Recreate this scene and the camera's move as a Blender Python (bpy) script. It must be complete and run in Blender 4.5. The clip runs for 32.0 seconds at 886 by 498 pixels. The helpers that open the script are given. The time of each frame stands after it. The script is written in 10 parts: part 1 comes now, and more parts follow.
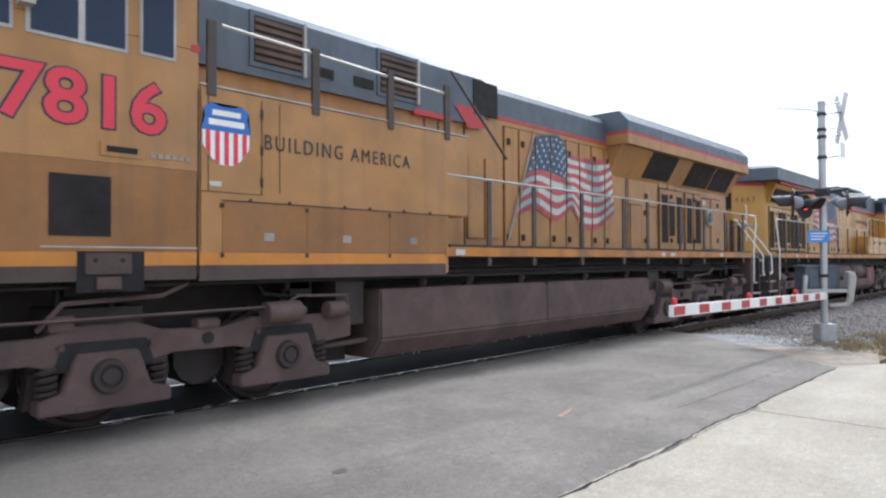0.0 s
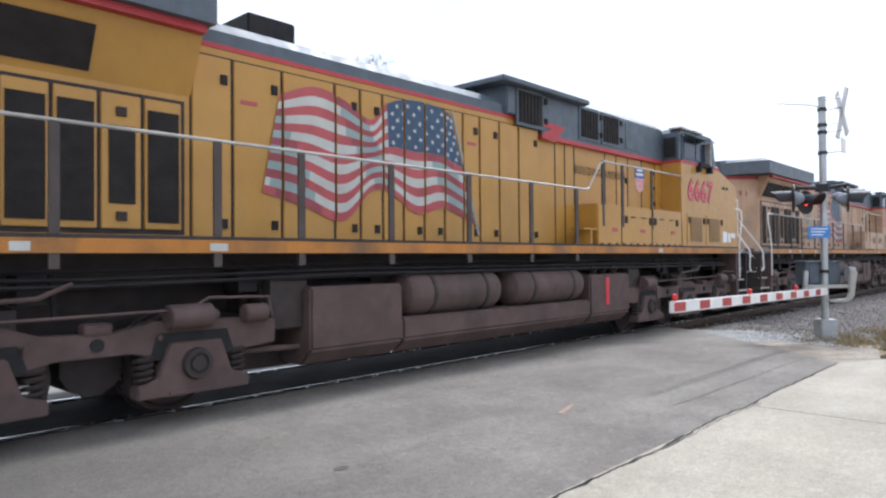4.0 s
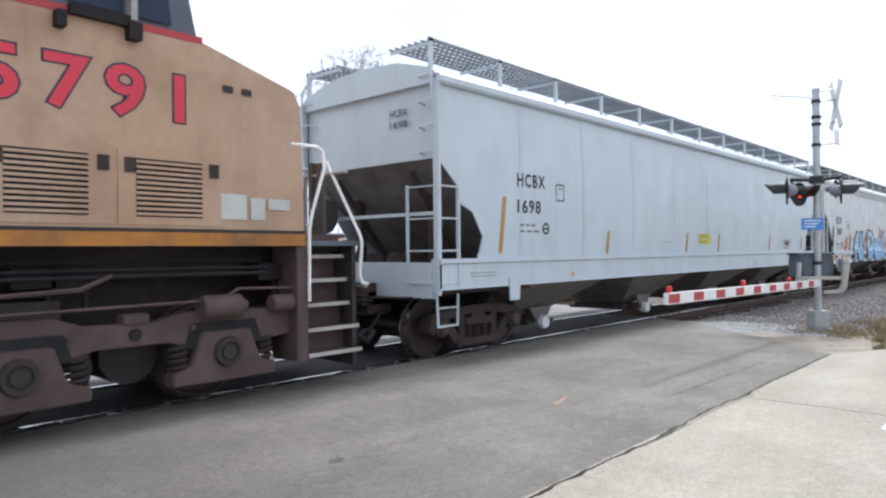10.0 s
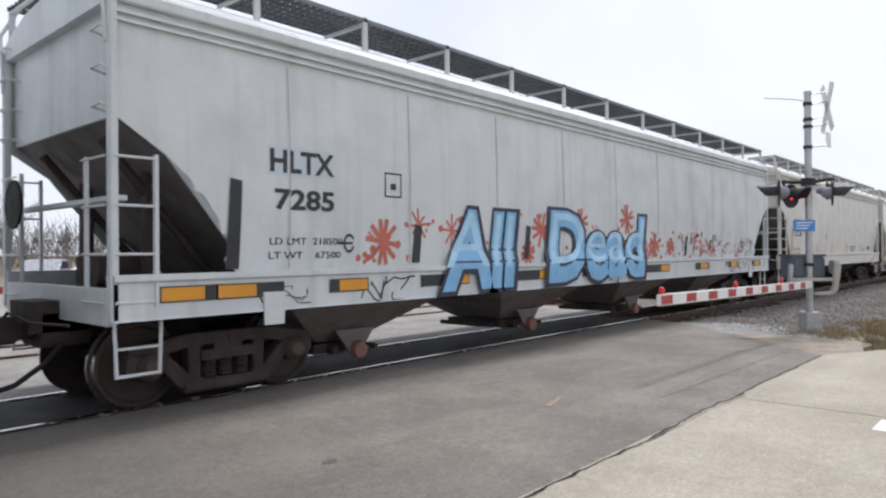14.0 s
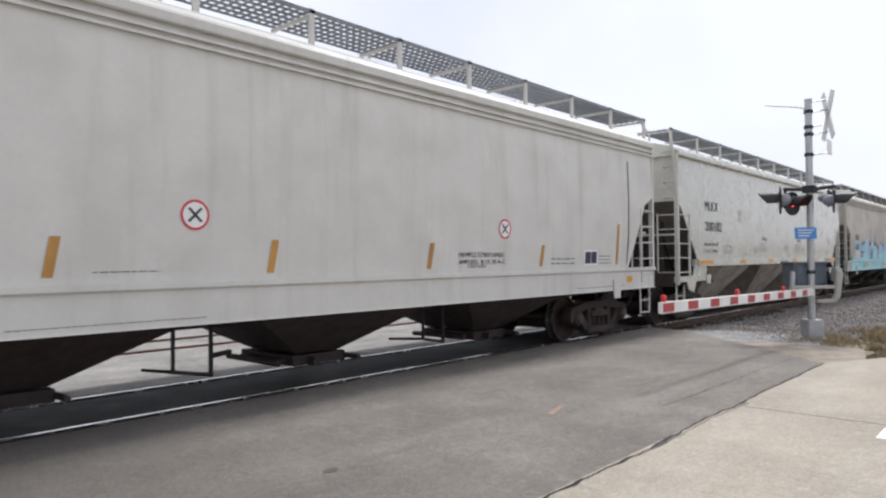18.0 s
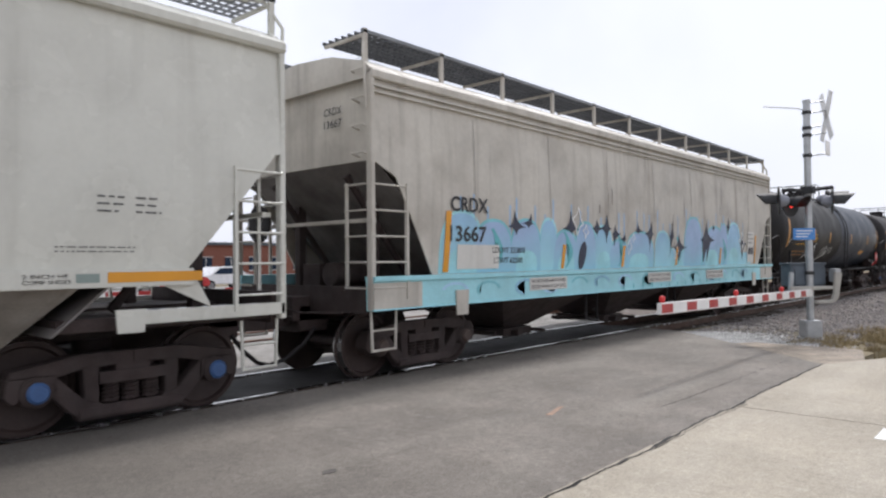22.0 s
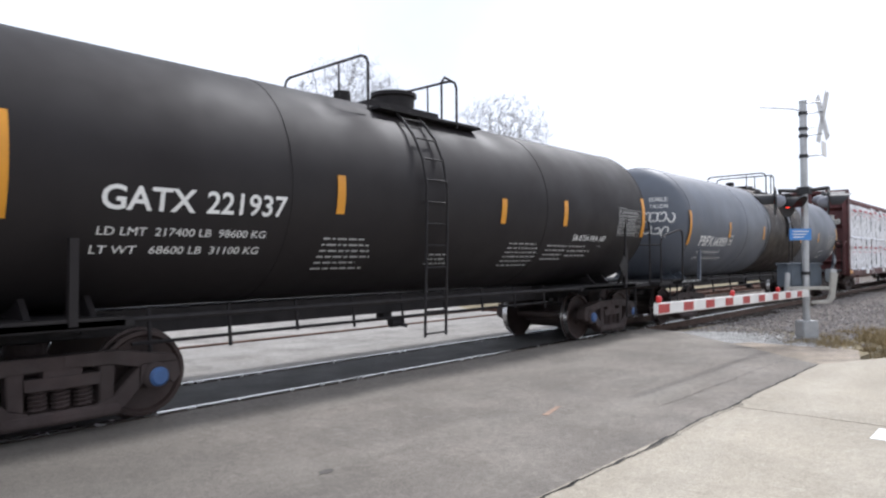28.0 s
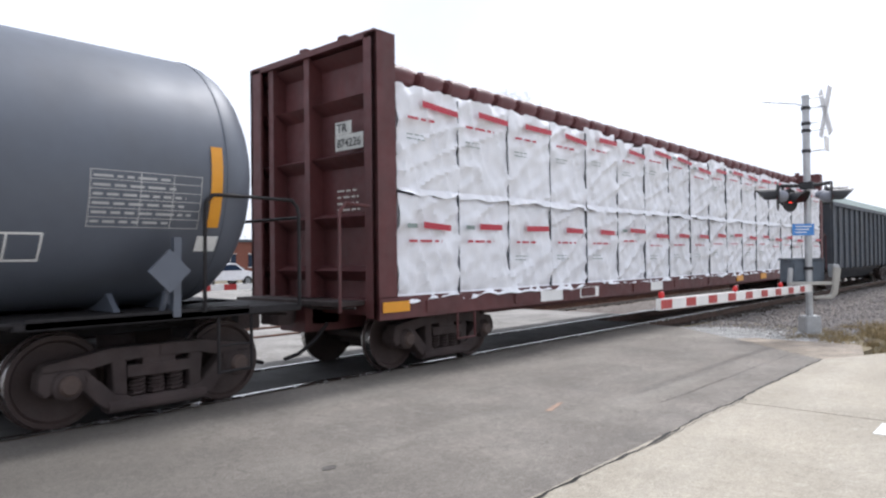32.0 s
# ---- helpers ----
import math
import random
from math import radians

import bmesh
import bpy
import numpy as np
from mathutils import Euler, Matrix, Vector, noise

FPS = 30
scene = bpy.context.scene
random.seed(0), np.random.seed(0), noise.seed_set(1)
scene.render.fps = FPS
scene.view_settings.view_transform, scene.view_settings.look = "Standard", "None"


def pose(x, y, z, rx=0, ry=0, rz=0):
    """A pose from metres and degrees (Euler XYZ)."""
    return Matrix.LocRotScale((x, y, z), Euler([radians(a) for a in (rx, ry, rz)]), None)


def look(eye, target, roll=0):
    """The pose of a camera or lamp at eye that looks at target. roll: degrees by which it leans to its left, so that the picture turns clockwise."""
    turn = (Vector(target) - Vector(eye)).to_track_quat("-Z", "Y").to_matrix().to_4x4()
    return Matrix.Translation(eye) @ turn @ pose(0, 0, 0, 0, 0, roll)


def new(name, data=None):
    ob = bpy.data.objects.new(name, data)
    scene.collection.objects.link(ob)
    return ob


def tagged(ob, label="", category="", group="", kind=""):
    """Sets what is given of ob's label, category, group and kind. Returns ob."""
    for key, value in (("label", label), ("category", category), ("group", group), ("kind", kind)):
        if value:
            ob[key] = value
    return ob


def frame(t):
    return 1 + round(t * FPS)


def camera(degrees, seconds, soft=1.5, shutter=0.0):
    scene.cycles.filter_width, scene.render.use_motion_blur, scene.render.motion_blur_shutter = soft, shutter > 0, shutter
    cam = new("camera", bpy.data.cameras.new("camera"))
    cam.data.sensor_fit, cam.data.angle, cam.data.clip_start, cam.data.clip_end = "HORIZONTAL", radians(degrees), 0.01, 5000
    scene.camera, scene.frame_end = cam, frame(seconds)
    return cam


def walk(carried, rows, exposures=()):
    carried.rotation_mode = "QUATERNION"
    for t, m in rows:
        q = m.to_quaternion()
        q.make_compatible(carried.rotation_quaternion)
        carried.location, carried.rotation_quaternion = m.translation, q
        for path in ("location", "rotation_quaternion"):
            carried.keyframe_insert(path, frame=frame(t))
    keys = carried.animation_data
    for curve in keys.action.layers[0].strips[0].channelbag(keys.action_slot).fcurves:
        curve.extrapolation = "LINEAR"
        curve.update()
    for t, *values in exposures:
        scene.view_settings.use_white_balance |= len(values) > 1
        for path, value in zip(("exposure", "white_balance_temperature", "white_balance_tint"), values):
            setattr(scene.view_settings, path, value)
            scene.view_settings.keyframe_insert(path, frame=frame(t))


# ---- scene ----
cam = camera(66.32, 32.0, 2.3, 0.07)
EYE = Vector((0.000, -8.013, 1.623))
# seconds, bearing from across the track towards its far end, tilt up, lean, in degrees
PATH = [
    (0, 47.14, 1.08, 0.27), (0.5, 47.20, 1.15, 0.47), (1, 47.24, 1.16, 0.31), (1.5, 47.19, 1.17, 0.43), (2, 47.21, 1.08, 0.61),
    (2.5, 47.13, 1.09, 0.56), (3, 47.03, 1.00, 0.48), (3.5, 47.08, 0.89, 0.50), (5.5, 47.14, 0.60, 0.35), (6, 47.14, 0.50, 0.41),
    (6.5, 47.10, 0.40, 0.51), (7, 47.15, 0.28, 0.40), (7.5, 47.13, 0.33, 0.52), (8, 47.16, 0.33, 0.49), (8.5, 47.28, 0.29, 0.43),
    (9, 47.39, 0.31, 0.52), (9.5, 47.48, 0.23, 0.52), (10, 47.53, 0.17, 0.57), (10.5, 47.62, 0.11, 0.52), (11, 47.72, 0.07, 0.52),
    (11.5, 47.81, 0.13, 0.50), (12, 47.93, 0.06, 0.36), (12.5, 48.12, 0.12, 0.76), (13, 48.19, 0.13, 0.55), (13.5, 48.13, 0.18, 0.70),
    (14, 48.08, 0.25, 0.47), (14.5, 47.96, 0.42, 0.54), (16.5, 47.81, 0.77, 0.59), (17, 47.86, 0.82, 0.63), (17.5, 47.92, 0.91, 0.64),
    (18, 47.97, 0.92, 0.54), (18.5, 48.05, 0.96, 0.66), (19, 48.11, 1.03, 0.47), (19.5, 48.15, 1.07, 0.49), (20, 48.22, 1.05, 0.41),
    (20.5, 48.21, 1.04, 0.36), (21, 48.18, 0.98, 0.43), (21.5, 48.09, 1.00, 0.59), (22, 48.07, 1.01, 0.58), (22.5, 48.09, 1.09, 0.44),
    (23, 48.14, 1.09, 0.33), (23.5, 48.09, 1.13, 0.50), (24, 48.14, 1.16, 0.41), (24.5, 48.18, 1.11, 0.39), (25, 48.24, 1.16, 0.47),
    (25.5, 48.30, 1.17, 0.58), (27.5, 48.31, 1.01, 0.52), (28, 48.32, 1.00, 0.51), (28.5, 48.30, 0.89, 0.71), (29, 48.26, 0.82, 0.69),
    (29.5, 48.20, 0.75, 0.70), (30, 48.25, 0.67, 0.68), (30.5, 48.22, 0.64, 0.58), (31, 48.15, 0.60, 0.70), (31.5, 48.13, 0.67, 0.65),
    (32, 48.13, 0.70, 0.71),
]


def held(bearing, up, lean):
    a, e = radians(bearing), radians(up)
    way = Vector((math.sin(a) * math.cos(e), math.cos(a) * math.cos(e), math.sin(e)))
    return look(EYE, EYE + way, -lean)


walk(cam, [(t, held(a, e, r)) for t, a, e, r in PATH], [(0, 0.18, 5780, 10), (9, 0.14, 5800, 10), (10.3, 0.09, 5880, 10), (11.2, -0.10, 6060, 11), (14, -0.18, 6200, 12), (23, -0.18, 6250, 13), (26, -0.08, 6180, 13), (28, 0.04, 6060, 12), (32, 0.06, 6060, 12)])

# ---- world and sun ----
world = bpy.data.worlds.new("world")
scene.world = world
world.use_nodes = True
wn, wl = world.node_tree.nodes, world.node_tree.links
wn.clear()
w_out, w_bg = wn.new("ShaderNodeOutputWorld"), wn.new("ShaderNodeBackground")
sky = wn.new("ShaderNodeTexSky")
sky.sky_type, sky.sun_disc = "NISHITA", False
sky.sun_elevation, sky.sun_rotation = radians(51), radians(85)
sky.air_density, sky.dust_density, sky.ozone_density = 1.0, 3.0, 1.0
w_mix, w_noise, w_ramp, w_tc = wn.new("ShaderNodeMix"), wn.new("ShaderNodeTexNoise"), wn.new("ShaderNodeValToRGB"), wn.new("ShaderNodeTexCoord")
w_mix.data_type = "RGBA"
w_noise.inputs["Scale"].default_value, w_noise.inputs["Detail"].default_value = 2.2, 5
w_ramp.color_ramp.elements[0].position, w_ramp.color_ramp.elements[1].position = 0.30, 0.52
w_ramp.color_ramp.elements[0].color = (0.72, 0.72, 0.72, 1)
w_ramp.color_ramp.elements[1].color = (0.97, 0.97, 0.97, 1)
wl.new(w_tc.outputs["Generated"], w_noise.inputs["Vector"])
wl.new(w_noise.outputs["Fac"], w_ramp.inputs["Fac"])
wl.new(w_ramp.outputs["Color"], w_mix.inputs["Factor"])
wl.new(sky.outputs["Color"], w_mix.inputs["A"])
w_mix.inputs["B"].default_value = (11.2, 11.5, 12.2, 1)
wl.new(w_mix.outputs["Result"], w_bg.inputs["Color"])
w_bg.inputs["Strength"].default_value = 0.10
wl.new(w_bg.outputs["Background"], w_out.inputs["Surface"])

sun = new("sun", bpy.data.lights.new("sun", "SUN"))
sun.data.energy, sun.data.angle, sun.data.color = 3.5, radians(9), (1.0, 0.97, 0.93)
sun.matrix_world = look((62, 5, 77), (0, 0, 0))


# ---- materials ----
def material(name, color, rough=0.6, metal=0.0, vary=0.15, scale=3.0, grime=0.0, grime_color=(0.06, 0.045, 0.035), streak=0.0, bump=0.0, bump_scale=40.0, spec=0.5, fade=0.0, grain=0.0, worn=None, cracks=0.0, broom=0.0, low_x_tone=None):
    """A painted, dusty or bare surface: broad and fine variation, grime in patches, runs down the sides, fine relief."""
    m = bpy.data.materials.new(name)
    m.use_nodes = True
    n, l = m.node_tree.nodes, m.node_tree.links
    b = n["Principled BSDF"]
    b.inputs["Metallic"].default_value = metal
    b.inputs["Specular IOR Level"].default_value = spec
    tc = n.new("ShaderNodeTexCoord")

    def tex(sc, detail=4.0, stretch=(1, 1, 1)):
        mp, t = n.new("ShaderNodeMapping"), n.new("ShaderNodeTexNoise")
        mp.inputs["Scale"].default_value = stretch
        l.new(tc.outputs["Object"], mp.inputs["Vector"])
        l.new(mp.outputs["Vector"], t.inputs["Vector"])
        t.inputs["Scale"].default_value, t.inputs["Detail"].default_value = sc, detail
        return t.outputs["Fac"]

    def ramp(src, lo, hi, a=0.0, z=1.0):
        r = n.new("ShaderNodeMapRange")
        r.inputs["From Min"].default_value, r.inputs["From Max"].default_value = lo, hi
        r.inputs["To Min"].default_value, r.inputs["To Max"].default_value = a, z
        l.new(src, r.inputs["Value"])
        return r.outputs["Result"]

    def mix(fac, a, c, kind="MIX"):
        x = n.new("ShaderNodeMix")
        x.data_type, x.blend_type = "RGBA", kind
        for key, v in (("Factor", fac), ("A", a), ("B", c)):
            if isinstance(v, (tuple, float, int)):
                x.inputs[key].default_value = (*v, 1) if isinstance(v, tuple) else v
            else:
                l.new(v, x.inputs[key])
        return x.outputs["Result"]

    col = color
    if fade:
        pale = tuple(c + (0.55 - c) * 0.55 for c in color)
        col = mix(ramp(tex(0.7, 6), 0.35, 0.68, 0, fade), col, pale)
    if vary:
        dark, light = tuple(c * (1 - vary) for c in color), tuple(min(1, c * (1 + vary)) for c in color)
        v = mix(ramp(tex(scale, 8), 0.3, 0.7), dark, light)
        col = mix(0.55, col, v) if fade else v
        fine = ramp(tex(scale * 14, 5), 0.25, 0.75, 1 - vary * 0.7, 1 + vary * 0.4)
        cmb = n.new("ShaderNodeCombineColor")
        for i in range(3):
            l.new(fine, cmb.inputs[i])
        col = mix(1.0, col, cmb.outputs["Color"], "MULTIPLY")
    if streak:
        col = mix(ramp(tex(1.0, 6, (5.5, 5.5, 0.35)), 0.52, 0.78, 0, streak), col, grime_color)
    if grime:
        col = mix(ramp(tex(1.3, 9), 0.45, 0.72, 0, grime), col, grime_color)
    if worn:
        col = mix(ramp(tex(0.9, 8, (0.45, 1.6, 1)), 0.50, 0.74, 0, 0.5), col, worn)
        col = mix(ramp(tex(7.0, 6), 0.54, 0.72, 0, 0.45), col, worn)
    if low_x_tone:
        # a darker tone towards low x with an uneven border
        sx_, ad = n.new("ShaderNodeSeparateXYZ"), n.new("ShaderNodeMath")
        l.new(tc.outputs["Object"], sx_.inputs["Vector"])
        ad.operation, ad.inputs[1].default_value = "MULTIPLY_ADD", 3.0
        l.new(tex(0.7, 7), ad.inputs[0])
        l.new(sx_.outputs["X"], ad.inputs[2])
        col = mix(ramp(ad.outputs[0], 2.4, 6.0, 1.0, 0.0), col, low_x_tone)
    if broom:
        bl = ramp(tex(1.0, 3, (42, 2.5, 1)), 0.3, 0.7, 1 - broom, 1 + broom)
        bc = n.new("ShaderNodeCombineColor")
        for i in range(3):
            l.new(bl, bc.inputs[i])
        col = mix(1.0, col, bc.outputs["Color"], "MULTIPLY")
    if cracks:
        warp, sc_, va = n.new("ShaderNodeTexNoise"), n.new("ShaderNodeVectorMath"), n.new("ShaderNodeVectorMath")
        warp.inputs["Scale"].default_value, warp.inputs["Detail"].default_value = 2.5, 6
        l.new(tc.outputs["Object"], warp.inputs["Vector"])
        sc_.operation, sc_.inputs["Scale"].default_value = "SCALE", 0.9
        l.new(warp.outputs["Color"], sc_.inputs[0])
        va.operation = "ADD"
        l.new(tc.outputs["Object"], va.inputs[0])
        l.new(sc_.outputs["Vector"], va.inputs[1])
        vo = n.new("ShaderNodeTexVoronoi")
        vo.feature, vo.inputs["Scale"].default_value = "DISTANCE_TO_EDGE", 1.7
        l.new(va.outputs["Vector"], vo.inputs["Vector"])
        net = ramp(vo.outputs["Distance"], 0.004, 0.02, cracks, 0.0)
        part_ = ramp(tex(0.8, 4), 0.42, 0.6)
        mm = n.new("ShaderNodeMath")
        mm.operation = "MULTIPLY"
        l.new(net, mm.inputs[0])
        l.new(part_, mm.inputs[1])
        col = mix(mm.outputs[0], col, tuple(c * 0.45 for c in color))
    if grain:
        vg = n.new("ShaderNodeTexVoronoi")
        vg.inputs["Scale"].default_value = 85.0
        l.new(tc.outputs["Object"], vg.inputs["Vector"])
        sp = n.new("ShaderNodeSeparateColor")
        l.new(vg.outputs["Color"], sp.inputs["Color"])
        gv = ramp(sp.outputs[0], 0.0, 1.0, 1 - grain * 1.7, 1 + grain * 1.7)
        gg = n.new("ShaderNodeCombineColor")
        for i in range(3):
            l.new(gv, gg.inputs[i])
        col = mix(1.0, col, gg.outputs["Color"], "MULTIPLY")
        for sc, amp in ((24.0, 0.7), (75.0, 1.2), (190.0, 1.3)):
            g = ramp(tex(sc, 2), 0.3, 0.7, 1 - grain * amp, 1 + grain * amp)
            gc = n.new("ShaderNodeCombineColor")
            for i in range(3):
                l.new(g, gc.inputs[i])
            col = mix(1.0, col, gc.outputs["Color"], "MULTIPLY")
    if isinstance(col, tuple):
        b.inputs["Base Color"].default_value = (*col, 1)
    else:
        l.new(col, b.inputs["Base Color"])
    if vary:
        l.new(ramp(tex(scale * 2.2, 5), 0.3, 0.7, max(0.03, rough - 0.1), min(1, rough + 0.1)), b.inputs["Roughness"])
    else:
        b.inputs["Roughness"].default_value = rough
    if bump:
        bp = n.new("ShaderNodeBump")
        bp.inputs["Strength"].default_value, bp.inputs["Distance"].default_value = bump, 0.01
        l.new(tex(bump_scale, 6), bp.inputs["Height"])
        l.new(bp.outputs["Normal"], b.inputs["Normal"])
    return m


def glow(name, color, strength):
    m = bpy.data.materials.new(name)
    m.use_nodes = True
    b = m.node_tree.nodes["Principled BSDF"]
    b.inputs["Base Color"].default_value = (*color, 1)
    b.inputs["Emission Color"].default_value = (*color, 1)
    b.inputs["Emission Strength"].default_value = strength
    return m


M_yellow_new = material("fresh yellow enamel", (0.445, 0.232, 0.040), 0.38, vary=0.05, grime=0.12, streak=0.10)
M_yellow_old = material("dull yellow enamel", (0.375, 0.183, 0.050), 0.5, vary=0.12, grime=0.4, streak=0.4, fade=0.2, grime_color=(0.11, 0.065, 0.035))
M_yellow_faded = material("sun-bleached yellow enamel", (0.47, 0.30, 0.185), 0.55, vary=0.12, scale=0.9, grime=0.5, streak=0.28, fade=0.5, grime_color=(0.20, 0.115, 0.065))
M_skirt = material("dust-coated skirt", (0.075, 0.050, 0.042), 0.75, vary=0.2, grime=0.5, streak=0.3)
# browner yellow for the lower cab and cover panels
M_yellow_low = material("browner yellow enamel", (0.275, 0.122, 0.033), 0.55, vary=0.12, scale=0.8, grime=0.4, streak=0.4, grime_color=(0.10, 0.055, 0.03))
M_stripe_dull = material("dulled orange stripe", (0.52, 0.20, 0.025), 0.55, vary=0.12, grime=0.2, streak=0.2)
M_slat = material("rust-brown grille slat", (0.10, 0.058, 0.040), 0.7, vary=0.25, grime=0.3)
M_orange = material("orange stripe", (0.44, 0.17, 0.018), 0.5, vary=0.15, grime=0.75, streak=0.4)
M_loco_grey = material("dark grey enamel", (0.085, 0.105, 0.13), 0.5, vary=0.14, grime=0.3, streak=0.3, grime_color=(0.03, 0.03, 0.03))
M_red_dull = material("grimy dull red", (0.24, 0.05, 0.045), 0.6, vary=0.2, grime=0.4)
M_loco_red = material("red stripe", (0.42, 0.036, 0.042), 0.5, vary=0.1, grime=0.2)
M_under = material("road-dust brown frame", (0.036, 0.026, 0.023), 0.75, vary=0.25, grime=0.6, grime_color=(0.02, 0.016, 0.014), bump=0.25, bump_scale=18)
M_truck_dusty = material("dusty brown truck steel", (0.098, 0.062, 0.055), 0.8, vary=0.2, grime=0.55, grime_color=(0.04, 0.03, 0.026), bump=0.25, bump_scale=20)
M_black = material("grimy black steel", (0.017, 0.015, 0.016), 0.7, vary=0.3, grime=0.3, grime_color=(0.035, 0.028, 0.024), spec=0.3)
M_dark = material("dark opening", (0.012, 0.011, 0.011), 0.8, vary=0.2)
M_mesh = material("dark radiator screen", (0.019, 0.015, 0.014), 0.75, vary=0.3, bump=0.4, bump_scale=120, spec=0.3)
M_white = material("white enamel", (0.78, 0.78, 0.76), 0.4, vary=0.05, grime=0.1)
M_handrail = material("worn grey handrail", (0.40, 0.38, 0.35), 0.5, vary=0.2, grime=0.3)
M_post = material("dark handrail post", (0.06, 0.045, 0.04), 0.6, vary=0.2, grime=0.3)
M_glass = material("dark cab glass", (0.022, 0.034, 0.062), 0.12, vary=0.0, spec=0.22)
M_num_red = material("red number enamel", (0.60, 0.03, 0.055), 0.4, vary=0.05)
M_ink = material("black lettering", (0.03, 0.03, 0.033), 0.6, vary=0.1)
M_ink_soft = material("weathered black stencil", (0.15, 0.15, 0.145), 0.7, vary=0.15)
M_ink_pale = material("dulled white stencil", (0.42, 0.42, 0.41), 0.6, vary=0.12)
M_ink_white = material("white lettering", (0.75, 0.75, 0.73), 0.6, vary=0.08)
M_ink_yellow = material("yellow lettering", (0.75, 0.40, 0.03), 0.6, vary=0.08)
M_reflector = material("amber reflector strip", (0.66, 0.285, 0.014), 0.4, vary=0.06, grime=0.1)
M_shield_blue = material("shield blue", (0.03, 0.13, 0.42), 0.45, vary=0.1)
M_flag_red = material("faded flag red", (0.40, 0.075, 0.08), 0.55, vary=0.15)
M_flag_white = material("faded flag white", (0.50, 0.50, 0.46), 0.55, vary=0.1, grime=0.15)
M_flag_shade = material("flag shade dark red", (0.27, 0.05, 0.06), 0.55, vary=0.15)
M_flag_teal = material("flag shade grey-green", (0.25, 0.32, 0.31), 0.55, vary=0.12)
M_flag_blue = material("faded flag blue", (0.03, 0.065, 0.12), 0.55, vary=0.15)
M_weld = material("dust-lined weld", (0.33, 0.31, 0.28), 0.7, vary=0.25, scale=4)
M_hop_silver = material("pale blue-grey hopper paint", (0.505, 0.563, 0.603), 0.42, vary=0.04, scale=1.2, grime=0.08, streak=0.12, grime_color=(0.20, 0.18, 0.16))
M_hop_grey = material("light grey hopper paint", (0.585, 0.61, 0.615), 0.5, vary=0.06, scale=1.2, grime=0.15, streak=0.25, grime_color=(0.2, 0.18, 0.15))
M_hop_beige = material("warm grey hopper paint", (0.60, 0.585, 0.545), 0.5, vary=0.05, scale=1.2, grime=0.14, streak=0.2, grime_color=(0.2, 0.17, 0.13))
M_hop_tan = material("dull grey-green hopper paint", (0.575, 0.57, 0.515), 0.24, vary=0.05, scale=1.2, grime=0.15, streak=0.2, grime_color=(0.19, 0.17, 0.14))
M_hop_dirty = material("stained grey-brown hopper paint", (0.50, 0.47, 0.415), 0.6, vary=0.1, scale=1.0, grime=0.4, streak=0.45, grime_color=(0.17, 0.14, 0.11))
M_rust = material("rusty dark brown steel", (0.042, 0.028, 0.026), 0.8, vary=0.3, grime=0.4, grime_color=(0.035, 0.028, 0.024), bump=0.25, bump_scale=22)
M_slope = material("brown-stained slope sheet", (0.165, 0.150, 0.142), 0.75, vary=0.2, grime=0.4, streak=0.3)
M_hop_low = material("dust-stained hopper bottom", (0.34, 0.31, 0.27), 0.6, vary=0.2, grime=0.6, streak=0.5, grime_color=(0.10, 0.08, 0.066))
M_wheel = material("brown wheel steel", (0.040, 0.025, 0.022), 0.65, vary=0.3, grime=0.3, metal=0.2)
M_tread = material("polished tread steel", (0.45, 0.44, 0.43), 0.3, 1.0, vary=0.15)
M_grating = material("galvanised running board", (0.19, 0.20, 0.215), 0.5, 0.2, vary=0.2)
M_grating_dark = material("dark running board", (0.085, 0.09, 0.098), 0.6, 0.1, vary=0.2)
M_tank_blue = material("faded blue-black tank paint", (0.022, 0.031, 0.047), 0.5, vary=0.10, scale=0.5, grime=0.25, grime_color=(0.03, 0.03, 0.032), spec=0.3)
M_tank_black = material("matt black tank paint", (0.0105, 0.0095, 0.0095), 0.6, vary=0.12, scale=0.5, grime=0.2, grime_color=(0.030, 0.024, 0.020), spec=0.34)
M_tank_black2 = material("charcoal tank paint", (0.0155, 0.0128, 0.0135), 0.64, vary=0.12, scale=0.5, grime=0.15, grime_color=(0.026, 0.023, 0.021), spec=0.3)
M_tank_grey = material("slate grey tank paint", (0.102, 0.115, 0.141), 0.53, vary=0.08, scale=0.5, grime=0.25, grime_color=(0.07, 0.065, 0.06))
M_tank_spill = material("brown spill stain", (0.019, 0.0135, 0.011), 0.55, vary=0.35, scale=1.4, grime=0.35, streak=0.5, grime_color=(0.055, 0.042, 0.034), spec=0.3)


